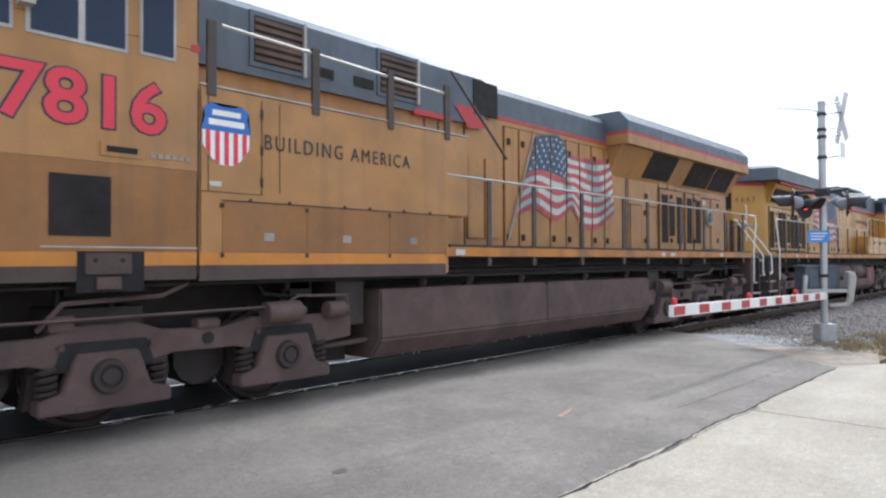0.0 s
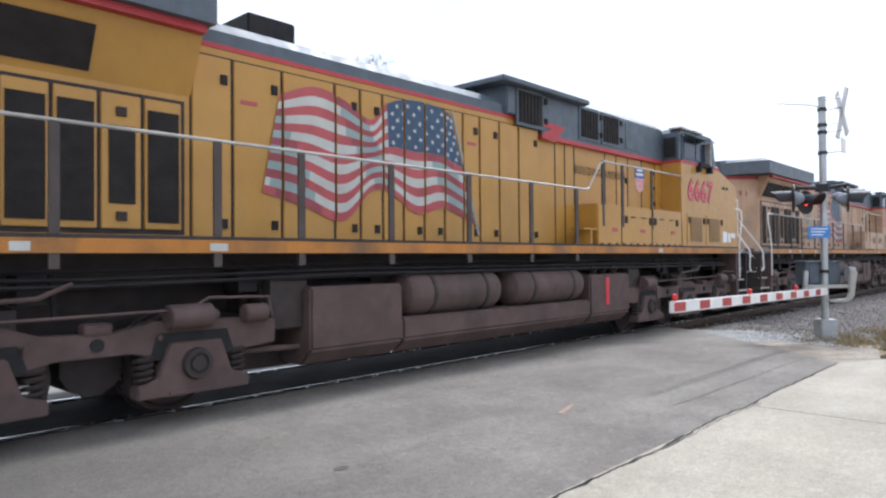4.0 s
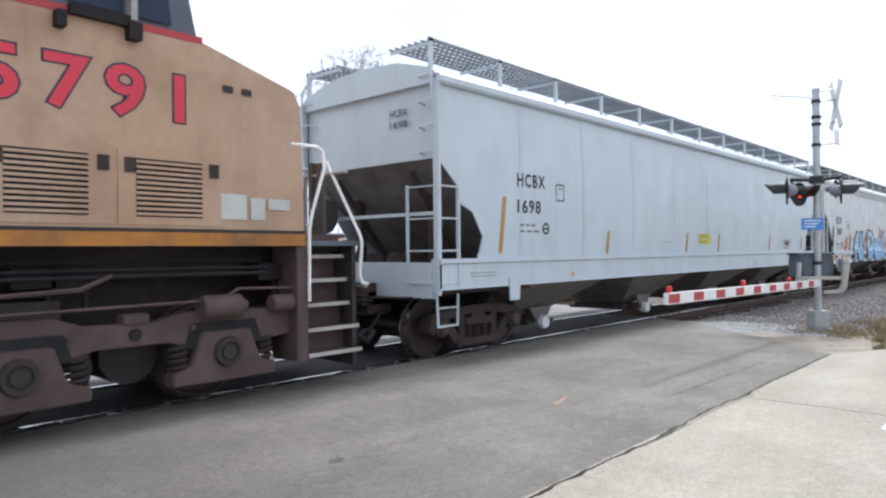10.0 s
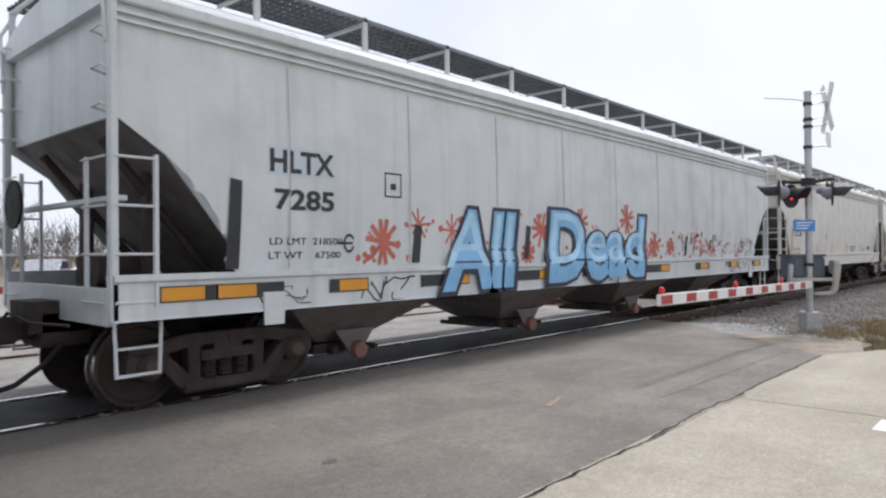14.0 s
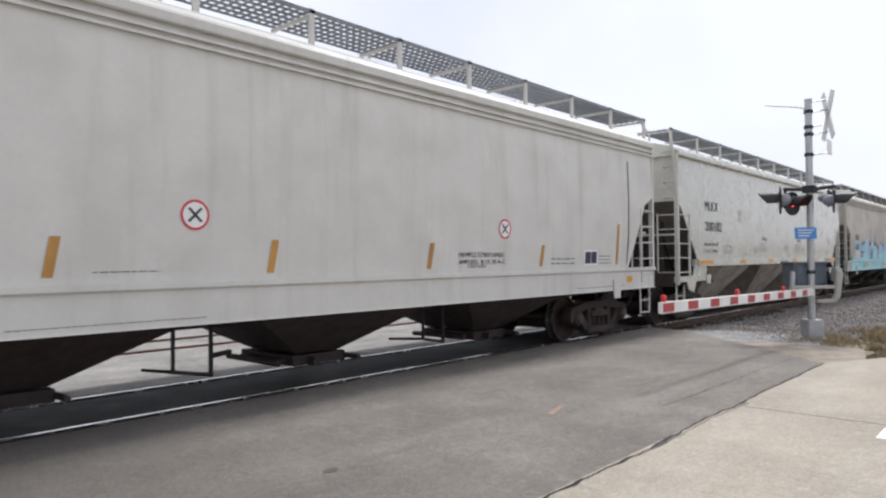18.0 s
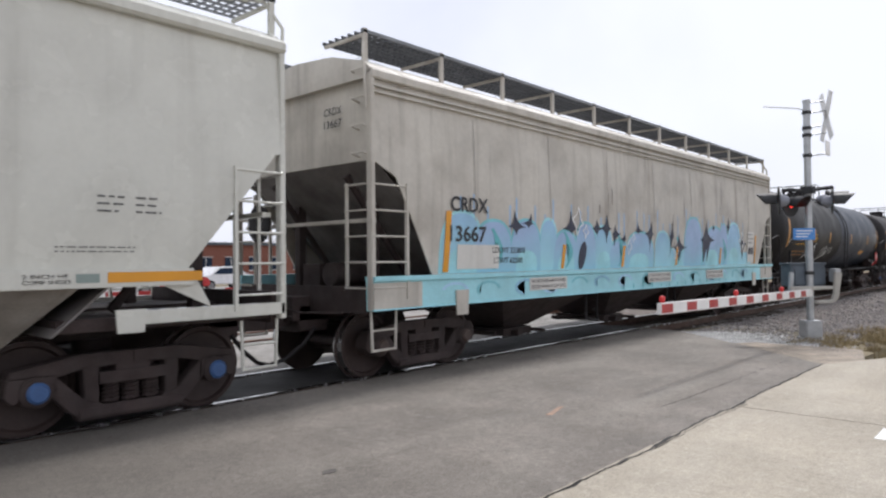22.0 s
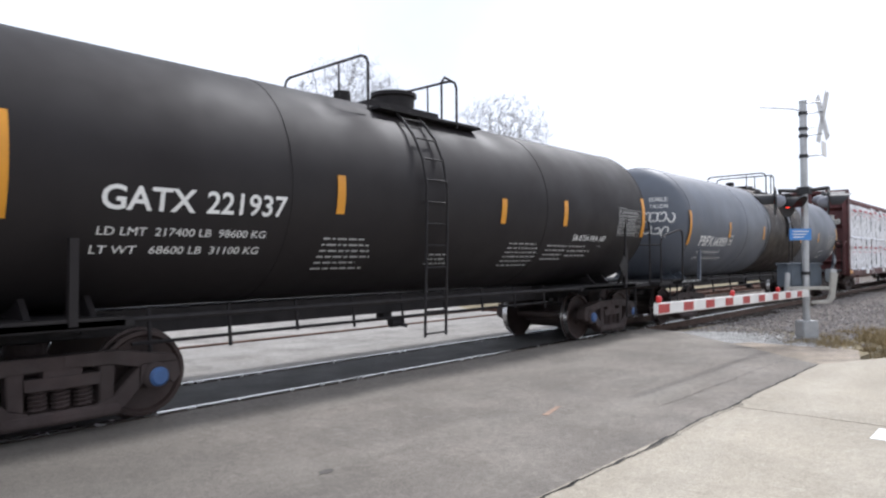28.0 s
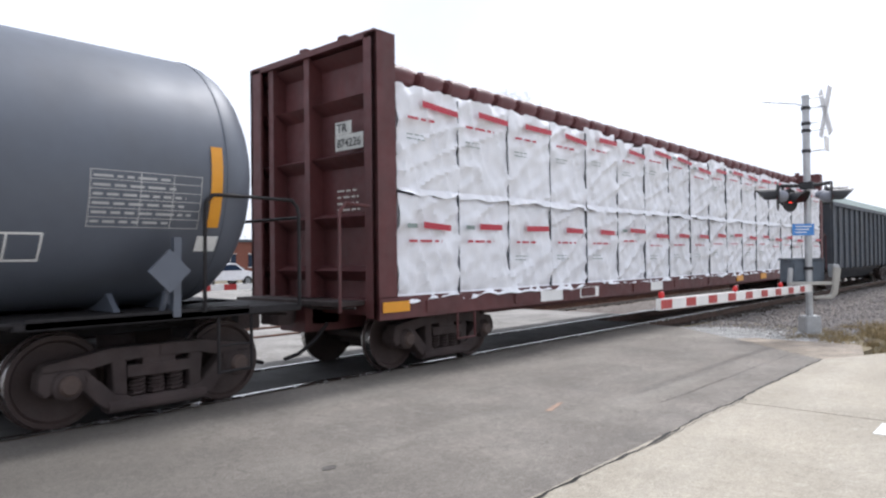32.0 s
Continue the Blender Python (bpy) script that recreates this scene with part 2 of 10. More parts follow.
def ragged_edges(m, middle, half, axis="X"):
    """Let a stain end in streaky, broken edges at half its width from the middle, along one axis."""
    n, l = m.node_tree.nodes, m.node_tree.links
    tc, sep, sub, dist = n.new("ShaderNodeTexCoord"), n.new("ShaderNodeSeparateXYZ"), n.new("ShaderNodeMath"), n.new("ShaderNodeMath")
    mp, tex, add, edge = n.new("ShaderNodeMapping"), n.new("ShaderNodeTexNoise"), n.new("ShaderNodeMath"), n.new("ShaderNodeMapRange")
    l.new(tc.outputs["Object"], sep.inputs["Vector"])
    sub.operation, sub.inputs[1].default_value = "SUBTRACT", middle
    l.new(sep.outputs[axis], sub.inputs[0])
    dist.operation = "ABSOLUTE"
    l.new(sub.outputs[0], dist.inputs[0])
    mp.inputs["Scale"].default_value = (2.2, 0.5, 0.5) if axis == "X" else (4.5, 0.4, 0.4)
    l.new(tc.outputs["Object"], mp.inputs["Vector"])
    l.new(mp.outputs["Vector"], tex.inputs["Vector"])
    tex.inputs["Scale"].default_value, tex.inputs["Detail"].default_value = 1.4, 9
    add.operation, add.inputs[1].default_value = "MULTIPLY_ADD", 2.6
    l.new(tex.outputs["Fac"], add.inputs[0])
    l.new(dist.outputs[0], add.inputs[2])
    edge.inputs["From Min"].default_value, edge.inputs["From Max"].default_value = half + 1.0, half + 1.5
    edge.inputs["To Min"].default_value, edge.inputs["To Max"].default_value = 1.0, 0.0
    l.new(add.outputs[0], edge.inputs["Value"])
    alpha = n["Principled BSDF"].inputs["Alpha"]
    if alpha.is_linked:
        both = n.new("ShaderNodeMath")
        both.operation = "MULTIPLY"
        l.new(alpha.links[0].from_socket, both.inputs[0])
        l.new(edge.outputs["Result"], both.inputs[1])
        l.new(both.outputs[0], alpha)
    else:
        l.new(edge.outputs["Result"], alpha)


ragged_edges(M_tank_spill, 0.55, 2.1)
# dusty residue on the tank top, with the sky's sheen in its colour
M_tank_residue_sheen = material("pale brown residue with sky sheen", (0.155, 0.122, 0.098), 0.6, vary=0.35, scale=1.6, grime=0.5, streak=0.6, grime_color=(0.03, 0.022, 0.018))
ragged_edges(M_tank_residue_sheen, 0.5, 1.75)
ragged_edges(M_tank_residue_sheen, 4.0, 0.85, "Z")
M_cb_red = material("oxide brown car paint", (0.095, 0.026, 0.026), 0.6, vary=0.15, grime=0.3, streak=0.25, grime_color=(0.05, 0.03, 0.028))
M_wrap = material("white plastic wrap", (0.74, 0.745, 0.77), 0.4, vary=0.05, bump=0.6, bump_scale=5)
M_wrap_red = material("printed red band", (0.42, 0.022, 0.042), 0.45, vary=0.06)
M_ghost = material("ghost of an old badge", (0.30, 0.27, 0.23), 0.6, vary=0.2, grime=0.4)
M_gon = material("dark blue-grey car paint", (0.05, 0.06, 0.075), 0.6, vary=0.15, grime=0.3)
M_gon_top = material("grey-green cover", (0.22, 0.27, 0.25), 0.6, vary=0.12)
M_graf_blue = material("sky blue spray paint", (0.25, 0.48, 0.63), 0.5, vary=0.12, scale=2)
M_graf_lilac = material("lilac blue spray paint", (0.29, 0.43, 0.61), 0.5, vary=0.12, scale=2)
M_graf_aqua = material("pale aqua spray paint", (0.32, 0.62, 0.68), 0.5, vary=0.12, scale=2)
M_graf_teal = material("teal spray paint", (0.12, 0.42, 0.46), 0.5, vary=0.12, scale=2)
M_graf_teal_pale = material("turquoise spray paint", (0.20, 0.50, 0.56), 0.5, vary=0.12, scale=2)
M_graf_navy = material("navy spray paint", (0.02, 0.025, 0.05), 0.5, vary=0.1)
M_graf_mid = material("cornflower spray paint", (0.20, 0.43, 0.66), 0.5, vary=0.15, scale=3)
M_graf_pale = material("pale blue spray paint", (0.38, 0.60, 0.78), 0.5, vary=0.15, scale=3)
M_graf_red = material("brick red spray paint", (0.48, 0.13, 0.09), 0.6, vary=0.15)


# ---- mesh building ----
class Form:
    """Vertices and faces gathered into one mesh."""

    def __init__(self):
        self.v, self.f = [], []

    def add(self, verts, faces):
        k = len(self.v)
        self.v += [tuple(p) for p in verts]
        self.f += [tuple(k + i for i in f) for f in faces]
        return self

    def box(self, x0, x1, y0, y1, z0, z1, c=0.0):
        """A block; c: chamfer of its long edges along x."""
        if c:
            pr = [(y0 + c, z0), (y1 - c, z0), (y1, z0 + c), (y1, z1 - c), (y1 - c, z1), (y0 + c, z1), (y0, z1 - c), (y0, z0 + c)]
            return self.along(pr, x0, x1)
        p = [(x, y, z) for x in (x0, x1) for y in (y0, y1) for z in (z0, z1)]
        return self.add(p, [(0, 1, 3, 2), (4, 6, 7, 5), (0, 4, 5, 1), (2, 3, 7, 6), (0, 2, 6, 4), (1, 5, 7, 3)])

    def along(self, prof, x0, x1):
        """A profile of (y, z) points drawn along x."""
        k = len(prof)
        p = [(x0, y, z) for y, z in prof] + [(x1, y, z) for y, z in prof]
        return self.add(p, [(i, (i + 1) % k, (i + 1) % k + k, i + k) for i in range(k)] + [tuple(range(k))[::-1], tuple(range(k, 2 * k))])

    def plate(self, prof, y0, y1):
        """A profile of (x, z) points drawn along y."""
        k = len(prof)
        p = [(x, y0, z) for x, z in prof] + [(x, y1, z) for x, z in prof]
        return self.add(p, [(i, (i + 1) % k, (i + 1) % k + k, i + k) for i in range(k)] + [tuple(range(k))[::-1], tuple(range(k, 2 * k))])

    def slab(self, prof, z0, z1):
        """A profile of (x, y) points drawn along z."""
        k = len(prof)
        p = [(x, y, z0) for x, y in prof] + [(x, y, z1) for x, y in prof]
        return self.add(p, [(i, (i + 1) % k, (i + 1) % k + k, i + k) for i in range(k)] + [tuple(range(k))[::-1], tuple(range(k, 2 * k))])

    def rod(self, a, b, r, n=8, r2=None):
        a, b = Vector(a), Vector(b)
        r2 = r if r2 is None else r2
        w = (b - a).normalized()
        s = w.orthogonal().normalized()
        t = w.cross(s)
        p = []
        for c, q in ((a, r), (b, r2)):
            p += [c + q * (math.cos(2 * math.pi * i / n) * s + math.sin(2 * math.pi * i / n) * t) for i in range(n)]
        return self.add(p, [(i, (i + 1) % n, (i + 1) % n + n, i + n) for i in range(n)] + [tuple(range(n))[::-1], tuple(range(n, 2 * n))])

    def pipe(self, pts, r, n=6):
        """A round bar bent through points, as one closed skin."""
        pts = [Vector(p) for p in pts]
        k = len(pts)
        ways = [(b - a).normalized() for a, b in zip(pts, pts[1:])]
        side = ways[0].orthogonal().normalized()
        verts = []
        for i, p in enumerate(pts):
            w = (ways[max(0, i - 1)] + ways[min(i, k - 2)]).normalized()
            side = (side - w * side.dot(w)).normalized()
            up = w.cross(side)
            wide = r / max(0.6, ways[min(i, k - 2)].dot(w))
            verts += [p + wide * (math.cos(2 * math.pi * j / n) * side + math.sin(2 * math.pi * j / n) * up) for j in range(n)]
        faces = [(i * n + j, i * n + (j + 1) % n, (i + 1) * n + (j + 1) % n, (i + 1) * n + j) for i in range(k - 1) for j in range(n)]
        return self.add(verts, faces + [tuple(range(n))[::-1], tuple(range((k - 1) * n, k * n))])

    def lathe(self, prof, axis="y", n=24, at=(0, 0, 0)):
        """A profile of (along, radius) points turned round an axis."""
        p, f, k = [], [], len(prof)
        for i in range(n):
            c, s = math.cos(2 * math.pi * i / n), math.sin(2 * math.pi * i / n)
            for h, r in prof:
                q = {"y": (r * c, h, r * s), "x": (h, r * c, r * s), "z": (r * c, r * s, h)}[axis]
                p.append((q[0] + at[0], q[1] + at[1], q[2] + at[2]))
        for i in range(n):
            j = (i + 1) % n
            f += [(i * k + m, i * k + m + 1, j * k + m + 1, j * k + m) for m in range(k - 1)]
        f += [tuple(i * k for i in range(n)), tuple(i * k + k - 1 for i in range(n))]
        return self.add(p, f)

    def mesh(self, name, mat, smooth=30, bevel=0.0):
        me = bpy.data.meshes.new(name)
        me.from_pydata(self.v, [], self.f)
        bm = bmesh.new()
        bm.from_mesh(me)
        bmesh.ops.recalc_face_normals(bm, faces=bm.faces)
        if bevel:
            es = [e for e in bm.edges if e.is_manifold and e.calc_face_angle(0) > 0.6]
            bmesh.ops.bevel(bm, geom=es, offset=bevel, segments=2, affect="EDGES", clamp_overlap=True)
        bm.to_mesh(me)
        bm.free()
        if smooth:
            me.polygons.foreach_set("use_smooth", [True] * len(me.polygons))
            me.set_sharp_from_angle(angle=radians(smooth))
        me.materials.append(mat)
        return me


def part(name, form, mat, parent, label="", at=None, smooth=30, bevel=0.0):
    ob = new(name, form.mesh(name, mat, smooth, bevel) if isinstance(form, Form) else form)
    ob.parent = parent
    if at:
        ob.location = at
    if label:
        ob["label"] = label
    return ob


def thing(name, label, category, at=(0, 0, 0), group="", kind="", rz=0):
    ob = new(name)
    ob.empty_display_size = 0.3
    ob.matrix_basis = pose(*at, 0, 0, rz)
    return tagged(ob, label, category, group, kind)


def solid(name, form, mat, label, category, group="", kind="", smooth=30, bevel=0.0, at=None):
    ob = new(name, form.mesh(name, mat, smooth, bevel))
    if at:
        ob.location = at
    return tagged(ob, label, category, group, kind)


def drape(bm, surf, proud, step=0.12):
    """Cut a flat shape (x, 0, z) into level strips and lay it on the side surface y = surf(z)."""
    zs = [v.co.z for v in bm.verts]
    lo, hi = min(zs), max(zs)
    k = int((hi - lo) / step)
    for i in range(1, k + 1):
        geom = bm.verts[:] + bm.edges[:] + bm.faces[:]
        bmesh.ops.bisect_plane(bm, geom=geom, plane_co=(0, 0, lo + (hi - lo) * i / (k + 1)), plane_no=(0, 0, 1))
    for v in bm.verts:
        v.co.y = surf(v.co.z) - proud


def lettering(text, x0, x1, z0, z1, surf, mat, parent, bold=0.0, lean=0.0, proud=0.006, name="lettering", label="", gap=1.0):
    """Text in the built-in font, fitted to the box x0..x1, z0..z1 on the near side."""
    cu = bpy.data.curves.new(name, "FONT")
    twice = "M" in text and bold > 0
    cu.body, cu.offset, cu.resolution_u, cu.space_character = text, 0.0 if twice else bold, 3, gap
    tmp = bpy.data.objects.new(name, cu)
    scene.collection.objects.link(tmp)
    bpy.context.view_layer.update()
    me = bpy.data.meshes.new_from_object(tmp.evaluated_get(bpy.context.evaluated_depsgraph_get()))
    bpy.data.objects.remove(tmp)
    bpy.data.curves.remove(cu)
    xs, ys = [v.co.x for v in me.vertices], [v.co.y for v in me.vertices]
    ax, ay, bx, by = min(xs), min(ys), max(xs), max(ys)
    bm = bmesh.new()
    bm.from_mesh(me)
    for v in bm.verts:
        w = (v.co.y - ay) / (by - ay)
        v.co = (x0 + (v.co.x - ax) / (bx - ax) * (x1 - x0) + lean * w, 0, z0 + w * (z1 - z0))
    drape(bm, surf, proud)
    if twice:
        # a second, shifted coat thickens the strokes
        ret = bmesh.ops.duplicate(bm, geom=bm.verts[:] + bm.edges[:] + bm.faces[:])
        for e in ret["geom"]:
            if isinstance(e, bmesh.types.BMVert):
                e.co.x += 1.6 * bold * (z1 - z0)
                e.co.y -= 0.0012
    bm.to_mesh(me)
    bm.free()
    me.materials.clear()
    me.materials.append(mat)
    ob = new(name, me)
    ob.parent = parent
    if label:
        ob["label"] = label
    return ob


def patch(name, polys, surf, mat, parent, label="", proud=0.005):
    """Flat painted shapes, polygons of (x, z), on the near side."""
    bm = bmesh.new()
    for poly in polys:
        vs = [bm.verts.new((x, 0, z)) for x, z in poly]
        f = bm.faces.new(vs)
        if len(vs) > 4:
            bmesh.ops.triangulate(bm, faces=[f])
    bmesh.ops.remove_doubles(bm, verts=bm.verts, dist=0.0004)
    drape(bm, surf, proud)
    me = bpy.data.meshes.new(name)
    bm.to_mesh(me)
    bm.free()
    me.materials.append(mat)
    ob = new(name, me)
    ob.parent = parent
    if label:
        ob["label"] = label
    return ob


def rect(x0, x1, z0, z1):
    return [(x0, z0), (x1, z0), (x1, z1), (x0, z1)]


def script_bars(x0, x1, z0, z1, rows, rng, fill=0.8):
    """Lines of small writing that cannot be read, as short bars."""
    out, h = [], (z1 - z0) / rows
    for i in range(rows):
        x, z = x0, z1 - (i + 1) * h
        end = x1 - (x1 - x0) * rng.uniform(0, 0.3)
        while x < end:
            w = rng.uniform(0.6, 2.2) * h
            out.append(rect(x, min(x + w, end), z + h * 0.36, z + h * 0.64))
            x += w + h * 0.45
    return out


def flat(y):
    return lambda z: y

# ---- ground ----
M_asphalt = material("worn grey asphalt", (0.194, 0.173, 0.150), 0.85, vary=0.2, scale=0.8, grime=0.30, grime_color=(0.125, 0.115, 0.103), bump=0.7, bump_scale=150, spec=0.3, grain=0.10, worn=(0.265, 0.246, 0.212), cracks=0.4, low_x_tone=(0.104, 0.094, 0.081))
M_asphalt_dark = material("dark crossing asphalt", (0.038, 0.037, 0.036), 0.8, vary=0.3, scale=0.9, grime=0.4, grime_color=(0.07, 0.066, 0.06), bump=0.4, bump_scale=120, spec=0.3)
M_concrete = material("pale broom-finished concrete", (0.350, 0.312, 0.250), 0.85, vary=0.12, scale=0.6, grime=0.28, grime_color=(0.26, 0.235, 0.195), bump=0.5, bump_scale=150, spec=0.3, grain=0.09, worn=(0.42, 0.385, 0.322), cracks=0.0, broom=0.07)
M_far_road = material("bleached far pavement", (0.26, 0.245, 0.225), 0.85, vary=0.2, scale=0.5, grime=0.6, grime_color=(0.13, 0.12, 0.108), bump=0.3, bump_scale=60, spec=0.3, grain=0.12, worn=(0.36, 0.345, 0.32))
M_earth = material("dry winter grass and earth", (0.20, 0.165, 0.105), 0.95, vary=0.35, scale=0.8, grime=0.5, grime_color=(0.09, 0.085, 0.045), bump=0.6, bump_scale=30, spec=0.2)
M_ballast = material("grey-brown ballast", (0.15, 0.128, 0.112), 0.9, vary=0.4, scale=7, bump=1.0, bump_scale=26, spec=0.2)
M_stone = material("crushed stone", (0.265, 0.245, 0.235), 0.9, vary=0.5, scale=9, spec=0.2)
M_stone_pale = material("pale limestone gravel", (0.46, 0.45, 0.43), 0.9, vary=0.25, scale=5, spec=0.2)
M_rail_side = material("rusty rail web", (0.09, 0.055, 0.04), 0.8, vary=0.3, metal=0.3)
M_rail_top = material("polished rail head", (0.55, 0.54, 0.53), 0.22, 1.0, vary=0.08)
M_rail_rust = material("rusty siding rail", (0.16, 0.085, 0.06), 0.7, vary=0.3, metal=0.4)
M_tie = material("weathered timber", (0.075, 0.06, 0.048), 0.9, vary=0.3, bump=0.5, bump_scale=30)
M_crack = material("open crack", (0.035, 0.032, 0.028), 0.95, vary=0.3, scale=12)
M_galv = material("galvanised steel", (0.42, 0.43, 0.44), 0.45, 0.6, vary=0.12, scale=6)
M_grass = material("straw-coloured grass", (0.30, 0.235, 0.13), 0.9, vary=0.35, scale=8)
M_bark = material("grey bark", (0.20, 0.18, 0.17), 0.9, vary=0.2)
M_twig = material("bare grey twigs", (0.24, 0.24, 0.25), 0.9, vary=0.2)
M_brick = material("red brick", (0.22, 0.085, 0.06), 0.85, vary=0.2, scale=6)

ground = solid("ground", Form().add([(-1500, -1500, -0.42), (1500, -1500, -0.42), (1500, 1500, -0.42), (-1500, 1500, -0.42)], [(0, 1, 2, 3)]), M_earth, "dry winter grass and bare earth", "ground", kind="structure")
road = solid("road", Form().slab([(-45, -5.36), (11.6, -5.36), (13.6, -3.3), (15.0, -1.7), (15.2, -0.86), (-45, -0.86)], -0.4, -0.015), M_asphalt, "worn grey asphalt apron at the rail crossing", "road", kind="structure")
crossing = solid("crossing", Form().box(-45, 15.4, -0.66, 0.66, -0.4, -0.02), M_asphalt_dark, "dark oily asphalt strip between the rails", "crossing", kind="structure")
far_road = solid("far_road", Form().slab([(-45, 0.84), (17.5, 0.84), (17.5, 4.4), (-45, 4.4)], -0.4, -0.03).slab([(-45, 4.66), (17.5, 4.66), (17.5, 5.94), (-45, 5.94)], -0.4, -0.035).slab([(-45, 6.2), (17.5, 6.2), (24, 16), (90, 22), (90, 36), (-45, 36)], -0.4, -0.03), M_far_road, "bleached pale pavement beyond the track", "road", kind="structure")
pavement = solid("pavement", Form().slab([(-45, -40), (7.68, -40), (7.68, -5.37), (-45, -5.37)], -0.4, 0.0).slab([(7.70, -40), (40, -40), (40, -17), (13.9, -6.5), (11.6, -5.38), (7.70, -5.37)], -0.4, -0.004), M_concrete, "pale broom-finished concrete slabs", "pavement", kind="structure", bevel=0.01)

rng = random.Random(5)


def crack(pts, width, z, name, label):
    f = Form()
    left, right = [], []
    for i, (a, b) in enumerate(zip(pts, pts[1:])):
        n = max(2, int(math.dist(a, b) / 0.04))
        for k in range(n):
            t = k / n
            x, y = a[0] + (b[0] - a[0]) * t, a[1] + (b[1] - a[1]) * t
            dx, dy = b[0] - a[0], b[1] - a[1]
            d = math.hypot(dx, dy)
            j = noise.noise((x * 1.1, y * 1.7, 3)) * 0.05 + noise.noise((x * 5, y * 5, 9)) * 0.026 + noise.noise((x * 19, y * 19, 2)) * 0.016
            w = width * (0.35 + 0.9 * abs(noise.noise((x * 4, y * 4, 1)) + 0.35))
            nx, ny = -dy / d, dx / d
            left.append((x + nx * (j + w), y + ny * (j + w), z))
            right.append((x + nx * (j - w), y + ny * (j - w), z))
    k = len(left)
    f.add(left + right, [(i, i + 1, i + 1 + k, i + k) for i in range(k - 1)])
    return solid(name, f, M_crack, label, "crack", kind="structure", smooth=0)


crack([(-6, -5.42), (4.0, -5.44), (6.4, -5.39), (11.6, -5.37)], 0.017, 0.004, "pavement_crack", "ragged dark joint between asphalt and concrete")
crack([(1.0, -5.45), (4.2, -5.43), (7.9, -5.44)], 0.005, 0.004, "pavement_crack", "second thin ragged crack along the concrete edge")
crack([(11.6, -5.4), (13.6, -3.32)], 0.008, -0.010, "pavement_crack", "thin crack at the apron's edge")
# a thin dark line on the asphalt, parallel to the track
crack([(7.2, -4.78), (9.6, -4.82), (11.8, -4.85)], 0.006, -0.0105, "pavement_crack", "thin sealed seam in the asphalt")
M_paint = material("worn white road paint", (0.72, 0.72, 0.70), 0.7, vary=0.12, scale=4)
solid("stop_line", Form().box(7.08, 7.54, -14, -6.80, -0.01, 0.004), M_paint, "worn white stop line on the concrete", "road marking", kind="structure")
M_patch = material("orange survey paint", (0.30, 0.20, 0.145), 0.8, vary=0.3, scale=9)
solid("survey_mark", Form().slab([(6.06, -4.0), (6.50, -3.89), (6.54, -3.93), (6.1, -4.06)], -0.02, -0.011), M_patch, "faded orange survey mark on asphalt", "road marking", kind="structure")
solid("tar_spot", Form().slab([(3.36 + 0.075 * math.cos(a * 0.7) * (1 + 0.3 * math.sin(a * 3)), -3.78 + 0.05 * math.sin(a * 0.7)) for a in range(9)], -0.02, -0.011), material("tar stain", (0.085, 0.076, 0.068), 0.8, vary=0.3, scale=8), "small dark tar spot on asphalt", "stain", kind="structure")


# ---- track ----
def rail_form(x0, x1, y, head):
    f = Form()
    if head:
        return f.box(x0, x1, y - 0.036, y + 0.036, -0.03, 0.0, 0.006)
    f.box(x0, x1, y - 0.075, y + 0.075, -0.17, -0.155)
    f.box(x0, x1, y - 0.009, y + 0.009, -0.155, -0.04)
    return f.box(x0, x1, y - 0.035, y + 0.035, -0.042, -0.029)


track = thing("track", "railway track with polished rail heads", "track", kind="structure")
siding = thing("siding_track", "rusty siding track set in the far pavement", "track", kind="structure")
for y in (-0.7525, 0.7525):
    part("rail_base", rail_form(-140, 420, y, False), M_rail_side, track)
    part("rail_head", rail_form(-140, 420, y, True), M_rail_top, track, "polished steel rail head")
for y in (4.53, 6.07):
    part("rail_base", rail_form(-60, 300, y, False), M_rail_rust, siding)
    part("rail_head", rail_form(-60, 300, y, True), M_rail_rust, siding)
tie_mesh = Form().box(-0.11, 0.11, -1.3, 1.3, -0.33, -0.172).mesh("tie", M_tie, bevel=0.012)
for i in range(90):
    part("tie", tie_mesh, M_tie, track, at=(15.9 + i * 0.52, rng.uniform(-0.04, 0.04), 0))
    if i < 60:
        part("tie", tie_mesh, M_tie, siding, at=(18.0 + i * 0.52, 5.3 + rng.uniform(-0.04, 0.04), 0))


def bank(x0, x1, rows, step, name, mat, label):
    """A strip along the track whose cross-section is (y, z) points, roughened."""
    f = Form()
    n = int((x1 - x0) / step)
    ys = []
    for (a, za), (b, zb) in zip(rows, rows[1:]):
        m = max(1, int(abs(b - a) / step))
        ys += [(a + (b - a) * k / m, za + (zb - za) * k / m) for k in range(m)]
    ys.append(rows[-1])
    v = []
    for i in range(n + 1):
        x = x0 + (x1 - x0) * i / n
        for y, z in ys:
            v.append((x, y, z + 0.05 * noise.noise((x * 0.9, y * 0.9, 0)) + 0.025 * noise.noise((x * 4, y * 4, 5))))
    k = len(ys)
    f.add(v, [(i * k + j, i * k + j + 1, (i + 1) * k + j + 1, (i + 1) * k + j) for i in range(n) for j in range(k - 1)])
    return solid(name, f, mat, label, "ballast", kind="structure", smooth=60)


bank(15.2, 75, [(2.6, -0.3), (1.7, -0.215), (-1.5, -0.215), (-2.6, -0.35), (-3.9, -0.40), (-5.2, -0.44)], 0.3, "ballast_bank", M_ballast, "grey-brown crushed stone ballast bank")
bank(75, 420, [(9.0, -0.3), (1.7, -0.215), (-1.5, -0.215), (-2.6, -0.35), (-7, -0.45)], 3.0, "ballast_bank", M_ballast, "grey-brown crushed stone ballast bank")
